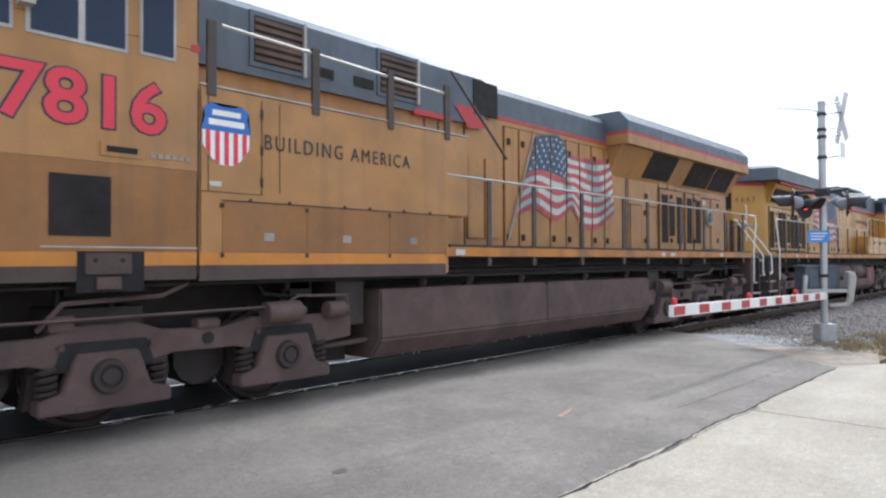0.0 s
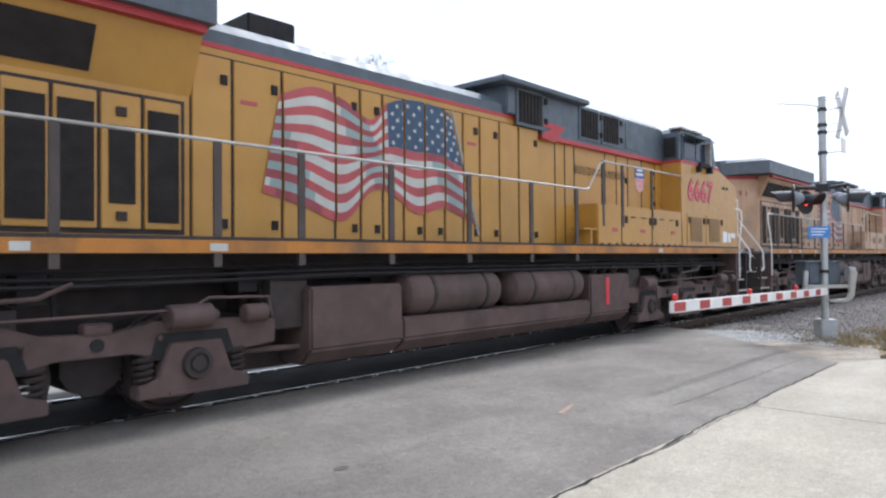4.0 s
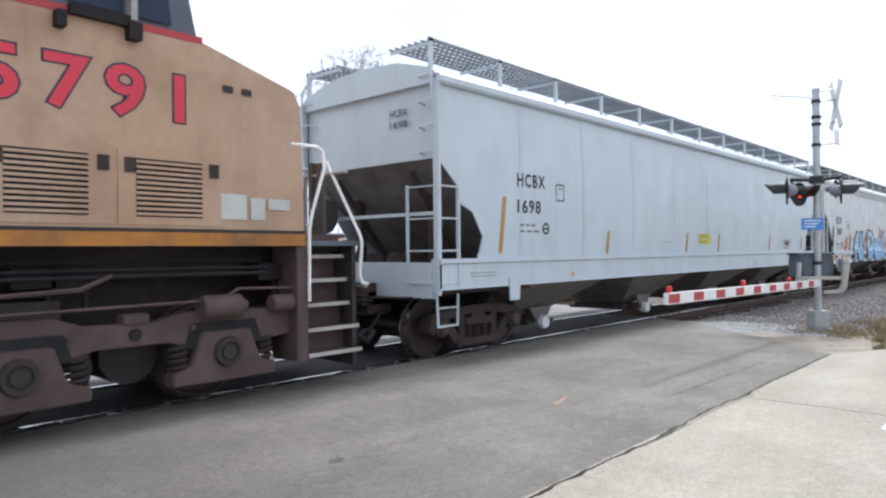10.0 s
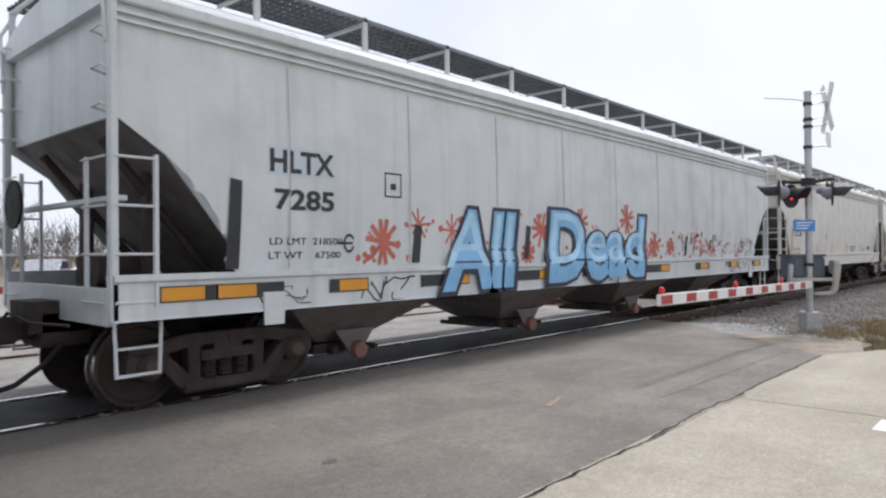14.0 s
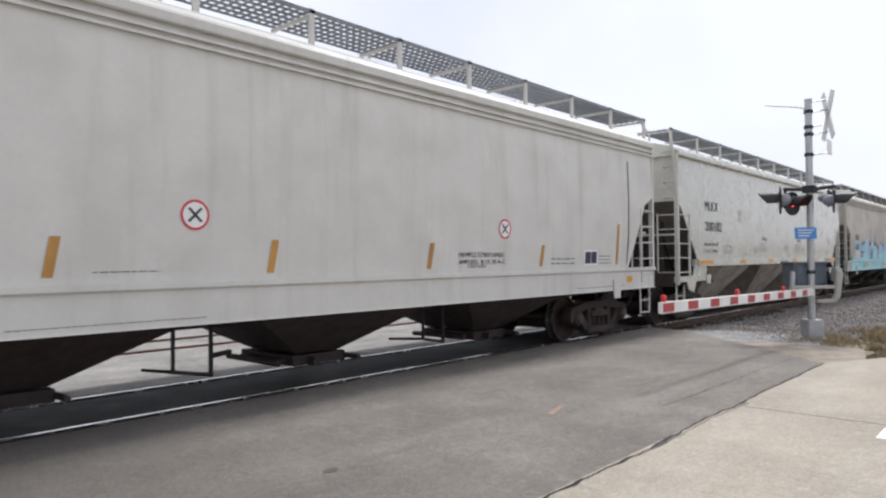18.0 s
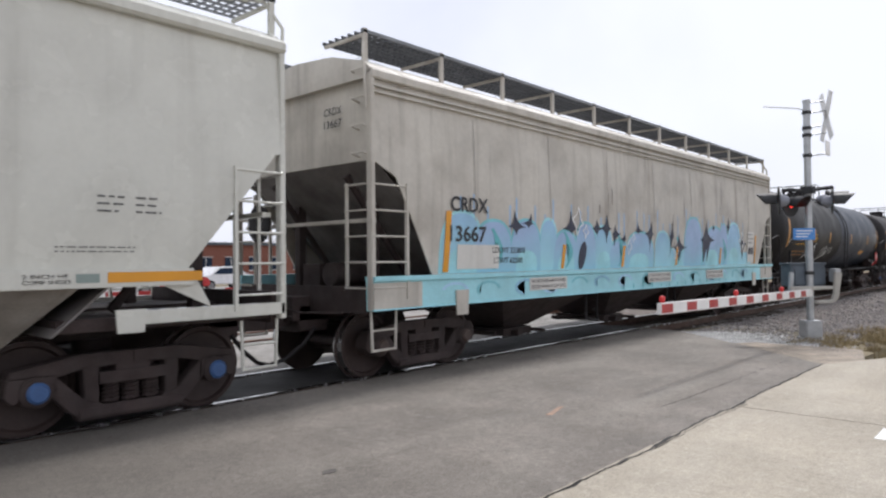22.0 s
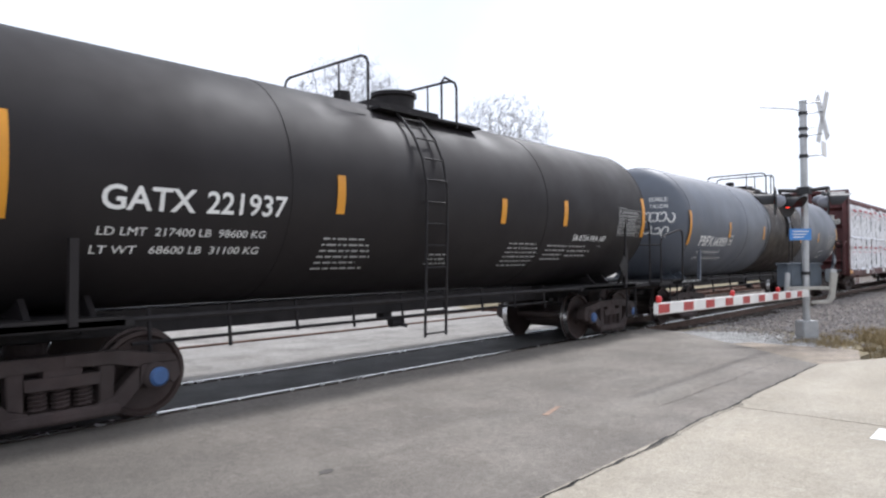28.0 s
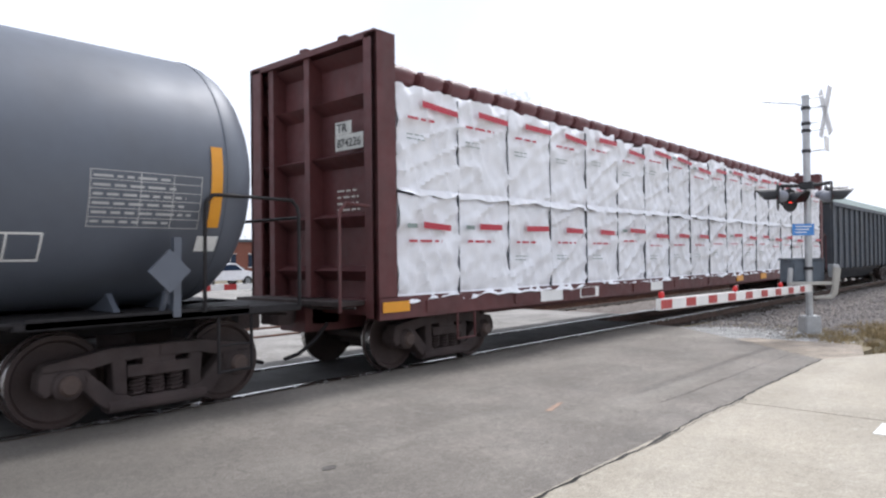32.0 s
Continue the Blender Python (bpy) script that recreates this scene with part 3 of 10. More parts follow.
bank(17.6, 75, [(8.2, -0.32), (7.2, -0.215), (3.6, -0.215), (2.5, -0.3)], 0.4, "ballast_bank", M_ballast, "brown siding ballast")


def stones(name, count, place, sizes, mat, label, seed):
    r, f = random.Random(seed), Form()
    for _ in range(count):
        x, y, z = place(r)
        s = r.uniform(*sizes)
        a = r.uniform(0, 6.28)
        pts = []
        for k in range(4):
            q = a + k * 1.57 + r.uniform(-0.3, 0.3)
            pts.append((x + s * math.cos(q), y + s * 0.8 * math.sin(q), z + r.uniform(-0.2, 0.3) * s))
        pts += [(x + r.uniform(-0.3, 0.3) * s, y, z + s * r.uniform(0.5, 0.9)), (x, y, z - s * 0.6)]
        f.add(pts, [(0, 1, 4), (1, 2, 4), (2, 3, 4), (3, 0, 4), (1, 0, 5), (2, 1, 5), (3, 2, 5), (0, 3, 5)])
    return solid(name, f, mat, label, "gravel", kind="stuff", smooth=0)


def on_bank(r):
    x, y = 15.3 + 26 * r.random() ** 1.6, r.uniform(-4.9, -0.9)
    z = -0.215 if y > -1.5 else -0.215 - (-1.5 - y) * 0.123 if y > -2.6 else -0.35 - (-2.6 - y) * 0.038
    return x, y, z + 0.05 * noise.noise((x * 0.9, y * 0.9, 0)) + 0.025 * noise.noise((x * 4, y * 4, 5)) + 0.012


stones("ballast_stones", 9000, on_bank, (0.02, 0.055), M_stone, "loose grey-brown ballast stones", 3)
stones("pale_gravel", 4200, lambda r: (lambda u, w: (13.3 + 2.0 * u + 0.64 * w, -3.5 + 1.9 * u - 0.77 * w, -0.075 - 0.012 * w))(r.random(), abs(r.gauss(0.1, 0.75))), (0.018, 0.05), M_stone_pale, "pale limestone gravel spilled beside the asphalt", 4)
stones("verge_stones", 2400, lambda r: (lambda u, w: (14.3 + 3.4 * u, -4.9 + 3.3 * w, -0.10))(r.random(), r.random()), (0.015, 0.045), M_stone, "stray ballast stones on the verge", 6)
fillet = Form().slab([(13.25, -3.5), (15.7, -1.3), (18.0, -1.5), (17.5, -4.6), (14.2, -5.6), (11.5, -5.40)], -0.42, -0.11)
solid("verge", fillet, M_earth, "stony verge between asphalt and grass", "verge", kind="structure")
solid("kerb", Form().slab([(11.65, -5.38), (13.62, -3.28), (14.1, -3.6), (14.1, -5.45), (12.4, -5.8)], -0.4, -0.045), material("stained tan concrete", (0.27, 0.225, 0.175), 0.9, vary=0.25, scale=2.5, grime=0.4, grime_color=(0.15, 0.13, 0.11), grain=0.15), "low worn concrete strip at the apron's corner", "kerb", kind="structure", bevel=0.01)


def grass(count, seed):
    r, f = random.Random(seed), Form()
    for _ in range(count):
        x, y = 13.0 + 22 * r.random() ** 1.3, 0
        y = r.uniform(-8.0 - (x - 13) * 0.5, -4.6 - r.random() * 0.6)
        if y < -5.38 - (x - 11.4) * 0.42:
            continue
        h, a, b = r.uniform(0.06, 0.2), r.uniform(0, 6.28), r.uniform(0.02, 0.09)
        z = -0.44
        w = 0.006
        f.add([(x - w * math.sin(a), y + w * math.cos(a), z), (x + w * math.sin(a), y - w * math.cos(a), z), (x + b * math.cos(a), y + b * math.sin(a), z + h + 0.1)], [(0, 1, 2)])
    return solid("dry_grass", f, M_grass, "tufts of straw-coloured dry grass", "grass", kind="stuff", smooth=0)


def verge_grass(count, seed):
    r, f = random.Random(seed), Form()
    for _ in range(count):
        x = 14.4 + 4.5 * r.random()
        y = -5.55 + 1.5 * r.random() ** 1.6 - 0.1 * (x - 14.4)
        if noise.noise((x * 1.4, y * 1.4, 6)) < -0.12:
            continue
        h, a, b, z, w = r.uniform(0.05, 0.17), r.uniform(0, 6.28), r.uniform(0.02, 0.09), -0.13, 0.006
        f.add([(x - w * math.sin(a), y + w * math.cos(a), z), (x + w * math.sin(a), y - w * math.cos(a), z), (x + b * math.cos(a), y + b * math.sin(a), z + h)], [(0, 1, 2)])
    return solid("verge_grass", f, M_grass, "sparse dry grass round the mast's foot", "grass", kind="stuff", smooth=0)


grass(14000, 8)
verge_grass(9000, 9)

# ---- crossing gate ----
M_lamp_black = material("matt black lamp hood", (0.02, 0.02, 0.022), 0.6, vary=0.2)
M_lamp_red = glow("lit red lens", (1.0, 0.05, 0.03), 1.8)
M_lens_dark = material("unlit red lens", (0.12, 0.01, 0.01), 0.2, vary=0.1)
M_gate_white = material("white gate board", (0.74, 0.73, 0.71), 0.5, vary=0.06, grime=0.15)
M_gate_red = material("red gate sheeting", (0.36, 0.025, 0.025), 0.45, vary=0.1)
M_sign_blue = material("blue sign sheeting", (0.06, 0.22, 0.55), 0.45, vary=0.05)
M_gate_frame = material("weathered cream steel", (0.40, 0.385, 0.35), 0.6, vary=0.15, grime=0.25)
GX, GY = 15.77, -4.21
RIGHT, AWAY = Vector((0.68, -0.73, 0)), Vector((0.73, 0.68, 0))


def at_mast(r, d, z):
    """A place r to the side of the mast and d beyond it, at height z."""
    return RIGHT * r + AWAY * d + Vector((0, 0, z))


def facing(r, d, z, rz, rx=0):
    m = pose(0, 0, 0, rx, 0, rz)
    m.translation = at_mast(r, d, z)
    return m


gate = thing("crossing_gate", "lowered railroad crossing gate with galvanised mast and flashers", "crossing gate", (GX, GY, -0.16))
part("foundation", Form().box(-0.22, 0.22, -0.2, 0.2, -0.25, 0.10).box(-0.17, 0.17, -0.16, 0.16, 0.10, 0.46), M_galv, gate, bevel=0.02).rotation_euler = (0, 0, radians(-47))
part("mast", Form().rod(at_mast(0, 0, 0.2), at_mast(0, 0, 5.07), 0.07, 14).rod(at_mast(0, 0, 5.06), at_mast(0, 0, 5.10), 0.078, 14), M_galv, gate, "galvanised steel mast")
for z in (4.80, 4.47, 4.32, 3.89, 1.42):
    part("collar", Form().rod(at_mast(0, 0, z), at_mast(0, 0, z + 0.07), 0.09, 12), M_lamp_black, gate)
part("wire_arm", Form().pipe([at_mast(0, 0, 4.87), at_mast(-0.2, 0, 4.93), at_mast(-0.92, 0, 4.97)], 0.012, 6), M_galv, gate)
for z, r in ((5.04, 0.38), (4.83, 0.42), (4.51, 0.3), (4.36, 0.42), (3.92, 0.44)):
    part("bracket", Form().pipe([at_mast(0, 0, z), at_mast(r, 0, z + 0.05)], 0.016, 6), M_galv, gate)
for lean in (27, -27):
    b = Form().box(-0.55, 0.55, -0.012, 0.012, -0.09, 0.09)
    o = part("crossbuck_board", b, M_gate_white, gate, "white crossbuck blade", bevel=0.005)
    o.matrix_basis = Matrix.Translation(at_mast(0.42, 0, 4.76)) @ pose(0, 0, 0, 0, 0, 34) @ pose(0, 0, 0, 0, 90 + lean, 0)
part("track_sign", Form().box(-0.17, 0.17, -0.01, 0.01, -0.15, 0.15), M_gate_white, gate, "small white sign under the crossbuck").matrix_basis = facing(0.44, 0, 4.08, 0)
part("crossarm", Form().pipe([at_mast(-0.55, 0, 3.20), at_mast(0.0, 0, 3.19), at_mast(0.52, 0, 3.26)], 0.04, 8).pipe([at_mast(0.52, 0, 3.26), at_mast(0.52, 0, 2.95)], 0.03, 8).pipe([at_mast(-0.52, 0, 3.20), at_mast(-0.52, 0, 2.95)], 0.03, 8).box(-0.12, 0.12, -0.12, 0.12, 3.12, 3.27), M_lamp_black, gate, "black flasher crossarm")


M_dome = material("weathered blue-grey lamp housing", (0.24, 0.25, 0.29), 0.5, vary=0.15)


def flasher(r, d, z, rz, lit, target=0.30, dome=0.14):
    lamp = part("flasher", Form().lathe([(0.021, dome), (0.10, dome * 0.97), (0.19, dome * 0.65), (0.22, 0.03)], "y", 20), M_dome, gate, "grey domed flasher housing")
    lamp.matrix_basis = facing(r, d, z, rz)
    part("target_disc", Form().lathe([(0.0, 0.02), (0.0, target), (0.02, target), (0.02, 0.02)], "y", 28), M_lamp_black, lamp, "black round target disc")
    hood = Form()
    arc = [(0.16 * math.cos(radians(a)), 0.16 * math.sin(radians(a))) for a in range(-20, 201, 20)]
    k = len(arc)
    v = [(x, -0.02, z) for x, z in arc] + [(x * 1.05, -0.42 + 0.14 * (1 - z / 0.16), z) for x, z in arc]
    hood.add(v + [(x * 0.93, y, z * 0.93) for x, y, z in v], [(i, i + 1, i + 1 + k, i + k) for i in range(k - 1)] + [(2 * k + i, 3 * k + i, 3 * k + i + 1, 2 * k + i + 1) for i in range(k - 1)] + [(k + i, k + i + 1, 3 * k + i + 1, 3 * k + i) for i in range(k - 1)])
    part("hood", hood, M_lamp_black, lamp)
    part("lens", Form().lathe([(-0.05, 0.0), (-0.045, 0.04), (0.0, 0.07), (0.01, 0.07)], "y", 16), M_lamp_red if lit else M_lens_dark, lamp, "glowing red lens" if lit else "unlit red lens")


flasher(-0.64, 0.0, 2.98, -160, False)
flasher(-0.34, 0.05, 2.90, -22, True, 0.25)
flasher(0.52, 0.0, 2.96, 16, False, 0.27, 0.125)
flasher(0.62, 0.35, 3.04, 24, False, 0.2, 0.10)
part("blue_sign", Form().box(-0.23, 0.23, -0.006, 0.006, -0.12, 0.12), M_sign_blue, gate, "small blue emergency notice plate").matrix_basis = facing(-0.15, -0.09, 2.27, -47)
for k in range(3):
    part("notice_bar", Form().box(-0.17, 0.17 - 0.05 * k, -0.0125, -0.0065, 0.055 - 0.06 * k, 0.075 - 0.06 * k), M_ink_white, gate).matrix_basis = facing(-0.15, -0.09, 2.27, -47)
TURN = radians(-47)
part("mechanism", Form().box(-0.36, 0.36, 0.05, 0.5, 1.16, 1.62).box(-0.40, 0.40, 0.03, 0.52, 1.62, 1.67), M_loco_grey, gate, "grey gate mechanism box", bevel=0.02).rotation_euler = (0, 0, TURN)
part("mechanism_door", Form().box(-0.3, 0.36, 0.035, 0.055, 1.20, 1.58), M_loco_grey, gate, bevel=0.01).rotation_euler = (0, 0, TURN)
part("cross_bar", Form().box(-0.5, 0.45, -0.16, -0.08, 1.11, 1.18), M_gate_frame, gate, "pale steel cross bar", bevel=0.01).rotation_euler = (0, 0, TURN)
part("counterweight_arm", Form().plate([(0.42, 1.48), (0.58, 1.46), (0.50, 0.92), (0.38, 0.82), (0.0, 0.82), (0.0, 0.88), (0.34, 0.90), (0.40, 1.02)], -0.2, -0.12), M_gate_frame, gate, "pale curved counterweight arm", bevel=0.015).rotation_euler = (0, 0, TURN)
part("counterweight_arm", Form().plate([(-0.52, 0.98), (-0.44, 0.98), (-0.40, 1.46), (-0.48, 1.48)], -0.14, -0.06), M_galv, gate, bevel=0.01).rotation_euler = (0, 0, TURN)
part("counterweight", Form().box(0.46, 0.60, -0.12, 0.1, 1.26, 1.54), M_galv, gate, "grey counterweight plates", bevel=0.02).rotation_euler = (0, 0, TURN)
arm = part("gate_arm", Form().box(-7.6, -0.2, -0.03, 0.03, -0.075, 0.075), M_gate_white, gate, "white gate arm board", bevel=0.006)
arm.matrix_basis = pose(0.15, -0.04, 1.04, 0, 0.75, 0)
for k in range(9):
    x = -7.62 + k * 0.81
    part("red_stripe", Form().plate([(x + 0.04, -0.058), (x + 0.38, -0.058), (x + 0.38, 0.058), (x + 0.04, 0.058)], -0.034, 0.034), M_gate_red, arm)
arm_glow = glow("arm lamp red", (0.5, 0.02, 0.02), 0.12)
for x in (-7.5, -4.75, -2.3):
    part("arm_lamp", Form().lathe([(0.075, 0.02), (0.09, 0.035), (0.13, 0.04), (0.16, 0.03), (0.17, 0.0)], "z", 12, (x, 0, 0)), arm_glow, arm, "small red arm lamp")

# ---- beyond the track ----
far_gate = thing("crossing_gate", "far crossing gate with lowered striped arm", "crossing gate", (4.0, 9.6, -0.1))
part("mast", Form().rod((0, 0, 0), (0, 0, 4.2), 0.065, 12), M_galv, far_gate)
arm2 = part("gate_arm", Form().box(0.3, 7.2, -0.03, 0.03, 0.86, 1.02), M_gate_white, far_gate)
for k in range(8):
    part("red_stripe", Form().box(0.5 + k * 0.82, 0.9 + k * 0.82, -0.034, 0.034, 0.857, 1.023), M_gate_red, arm2)


def tree(at, height, spread, seed, name="bare_tree", depth=6):
    r = random.Random(seed)
    wood, twigs = Form(), Form()

    def grow(p, d, length, rad, lvl):
        q = p + d * length
        (wood if lvl < 3 else twigs).rod(p, q, rad, 6 if lvl < 2 else 4 if lvl < 4 else 3, rad * 0.68)
        if lvl >= depth:
            return
        for k in range(r.choice((2, 3, 3)) if lvl else 5):
            e = (d + Vector((r.gauss(0, 1), r.gauss(0, 1), r.gauss(0.12, 0.6))) * spread * (0.75 if lvl else 0.6)).normalized()
            grow(p + d * length * (r.uniform(0.55, 1.0) if k else 1.0), e, length * r.uniform(0.62, 0.84), rad * 0.62, lvl + 1)

    grow(Vector((0, 0, 0)), Vector((0, 0, 1)), height * 0.26, height * 0.013, 0)
    t = thing(name, "tall leafless tree with a spreading pale crown", "tree", at)
    part("trunk", wood, M_bark, t)
    part("crown", twigs, M_twig, t, "crown of bare pale twigs")
    return t


def round_tree(at, top, rx, rz, seed, tips=1500):
    """A tall leafless tree whose fine twigs fill a rounded crown."""
    r = random.Random(seed)
    wood, twigs = Form(), Form()
    mid = top - rz
    pts = [Vector((0, 0, mid * k / 8 * 0.75)) for k in range(9)]
    for k in range(8):
        wood.rod(pts[k], pts[k + 1], 0.34 - 0.02 * k, 8, 0.32 - 0.02 * k)
    limbs = []
    for k in range(13):
        a, e = k * 2.4 + r.uniform(-0.3, 0.3), r.uniform(0.1, 1.45)
        p = pts[r.choice((5, 6, 7, 8))]
        goal = Vector((rx * 0.8 * math.cos(a) * math.cos(e), rx * 0.8 * math.sin(a) * math.cos(e), mid + rz * 0.8 * math.sin(e)))
        last = p
        for q in range(1, 7):
            c = p.lerp(goal, q / 6) + Vector((r.gauss(0, 0.25), r.gauss(0, 0.25), r.gauss(0, 0.2)))
            wood.rod(last, c, 0.15 - 0.02 * q, 5, 0.13 - 0.02 * q)
            limbs.append(c)
            last = c
    nodes = np.array([list(p) for p in limbs])
    goals = []
    while len(goals) < tips:
        g = Vector((r.uniform(-1, 1), r.uniform(-1, 1), r.uniform(-0.75, 1)))
        if 0.15 < g.length < 1 + 0.12 * noise.noise(g * 3):
            goals.append(Vector((g.x * rx, g.y * rx, mid + g.z * rz)))
    goals.sort(key=lambda g: (g.x / rx) ** 2 + (g.y / rx) ** 2 + ((g.z - mid) / rz) ** 2)
    for g in goals:
        d = ((nodes - np.array(list(g))) ** 2).sum(1)
        p = Vector(nodes[int(d.argmin())])
        h = p.lerp(g, 0.5) + Vector((r.gauss(0, 0.08), r.gauss(0, 0.08), r.gauss(0.05, 0.08)))
        twigs.rod(p, h, 0.024, 3, 0.017).rod(h, g, 0.017, 3, 0.008)
        for _ in range(2):
            twigs.rod(h, h + Vector((r.gauss(0, 0.35), r.gauss(0, 0.35), r.gauss(0.25, 0.3))), 0.012, 3, 0.006)
        nodes = np.vstack((nodes, [list(h), list(g)]))
    t = thing("bare_tree", "tall leafless tree with a rounded pale crown", "tree", at)
    part("trunk", wood, M_bark, t)
    part("crown", twigs, M_twig, t, "rounded crown of bare pale twigs")
    return t


round_tree((41.0, 40, -0.42), 20.8, 5.6, 5.4, 11)
round_tree((64.0, 40, -0.42), 21.3, 6.4, 5.6, 12)
tree((26, 52, -0.42), 9.5, 0.6, 13)
tree((31, 54, -0.42), 8.5, 0.6, 14)
tree((14, 48, -0.42), 8.0, 0.6, 15)
tree((20, 66, -0.42), 11.0, 0.6, 16)


def thicket(count, seed):
    """A far belt of bare shrubs and woods."""
    r, f = random.Random(seed), Form()
    for _ in range(count):
        x = r.uniform(-60, 330)
        y = 74 + r.uniform(0, 16)
        h = 5.0 + 3.0 * noise.noise((x * 0.05, 2, 0)) + r.uniform(0, 2.5)
        for k in range(11):
            a, b = r.gauss(0, 0.8), r.gauss(0, 0.8)
            z = h * r.uniform(0.05, 0.6)
            f.rod((x + a * 0.4, y, -0.42 + z), (x + a * 1.5, y + b, -0.42 + z + h * r.uniform(0.12, 0.4)), 0.045, 3, 0.008)
    return solid("far_woods", f, M_wood_far, "belt of bare winter shrubs far behind the track", "woods", kind="stuff", smooth=0)


M_wood_far = material("bare brown-grey brushwood", (0.17, 0.145, 0.13), 0.95, vary=0.2)
thicket(2600, 21)

hall = thing("brick_building", "long low red-brick building with a flat dark roof", "building", (33, 62, -0.42))
part("wall", Form().box(0, 26, 0, 12, 0, 4.1), M_brick, hall)
part("roof", Form().box(-0.3, 26.3, -0.3, 12.3, 4.1, 4.4), M_loco_grey, hall)
win = Form().box(0, 1.5, -0.06, 0.1, 1.2, 2.7).mesh("window", M_glass)
for k in range(8):
    w = part("window", win, M_glass, hall, at=(1.6 + k * 3.1, 0, 0))
    part("window_frame", Form().box(-0.06, 1.56, -0.09, -0.05, 2.7, 2.78).box(-0.06, 1.56, -0.09, -0.05, 1.12, 1.2).box(0.72, 0.78, -0.09, -0.05, 1.2, 2.7), M_white, w)


def car(at, rz, mat, label):
    c = thing("parked_car", label, "car", at, "cars parked beyond the track", rz=rz)
    prof = [(-2.2, 0.35), (-2.25, 0.75), (-1.9, 0.92), (-1.35, 0.95), (-0.75, 1.42), (0.55, 1.44), (1.25, 0.98), (2.1, 0.85), (2.25, 0.6), (2.2, 0.35)]
    part("body", Form().plate(prof, -0.85, 0.85), mat, c, bevel=0.06)
    for y in (-0.862, 0.852):
        part("side_window", Form().plate([(-1.15, 0.98), (-0.7, 1.34), (0.5, 1.36), (1.0, 0.99)], y, y + 0.01), M_glass, c)
    part("windscreen", Form().add([(0.6, -0.7, 1.4), (0.6, 0.7, 1.4), (1.24, 0.78, 1.02), (1.24, -0.78, 1.02)], [(0, 1, 2, 3)]), M_glass, c, at=(0.03, 0, 0.02))
    for x in (-1.35, 1.4):
        for y in (-0.86, 0.66):
            w = part("wheel", Form().lathe([(0, 0.1), (0, 0.31), (0.2, 0.31), (0.2, 0.1)], "y", 16), M_black, c, at=(x, y, 0.31))
            part("rim", Form().lathe([(-0.005, 0.0), (-0.005, 0.2)], "y", 12), M_galv, w)
    return c


M_car_silver = material("silver car paint", (0.45, 0.46, 0.48), 0.3, 0.6, vary=0.04)
M_car_white = material("white car paint", (0.75, 0.75, 0.76), 0.3, vary=0.04)
M_car_red = material("red car paint", (0.40, 0.03, 0.03), 0.3, vary=0.04)
car((12.0, 29.5, -0.03), 60, M_car_silver, "silver saloon car parked beyond the track")
car((13.6, 26.0, -0.03), 8, M_car_white, "white saloon car parked beyond the track")
car((17.5, 28.0, -0.03), 10, M_car_red, "red saloon car parked beyond the track")
car((22.5, 31.0, -0.03), 5, M_car_white, "white saloon car parked beyond the track")


# ---- running gear ----
WHEELS = []


def wheel_mesh(radius, half_gauge=0.7525, end=1.02):
    f = Form()
    for s in (-1, 1):
        g = s * half_gauge
        f.lathe([(g - s * 0.085, 0.12), (g - s * 0.07, radius - 0.09), (g - s * 0.085, radius + 0.028), (g - s * 0.06, radius + 0.028), (g - s * 0.045, radius), (g + s * 0.05, radius - 0.006), (g + s * 0.055, radius - 0.05), (g + s * 0.02, radius - 0.075), (g + s * 0.01, 0.17), (g + s * 0.06, 0.12)], "y", 36)
        for k in range(3):
            a = k * 2.094
            f.rod((0.045 * math.cos(a), s * (end + 0.045), 0.045 * math.sin(a)), (0.045 * math.cos(a), s * (end + 0.075), 0.045 * math.sin(a)), 0.016, 6)
    f.rod((0, -end - 0.05, 0), (0, end + 0.05, 0), 0.085, 14)
    me = f.mesh("wheelset", M_wheel)
    me.materials.append(M_tread)
    for p in me.polygons:
        c = p.center
        if math.hypot(c.x, c.z) > radius - 0.012 and abs(abs(c.y) - half_gauge) < 0.08 and abs(p.normal.y) < 0.6:
            p.material_index = 1
    return me


CAR_WHEELS, ENGINE_WHEELS = wheel_mesh(0.457), wheel_mesh(0.533, end=1.12)


def spring(f, x, y, z0, z1, r, turns=5, wire=0.016):
    n = turns * 8
    pts = [(x + r * math.cos(i * math.pi / 4), y + r * math.sin(i * math.pi / 4), z0 + (z1 - z0) * i / n) for i in range(n + 1)]
    return f.pipe(pts, wire, 4)


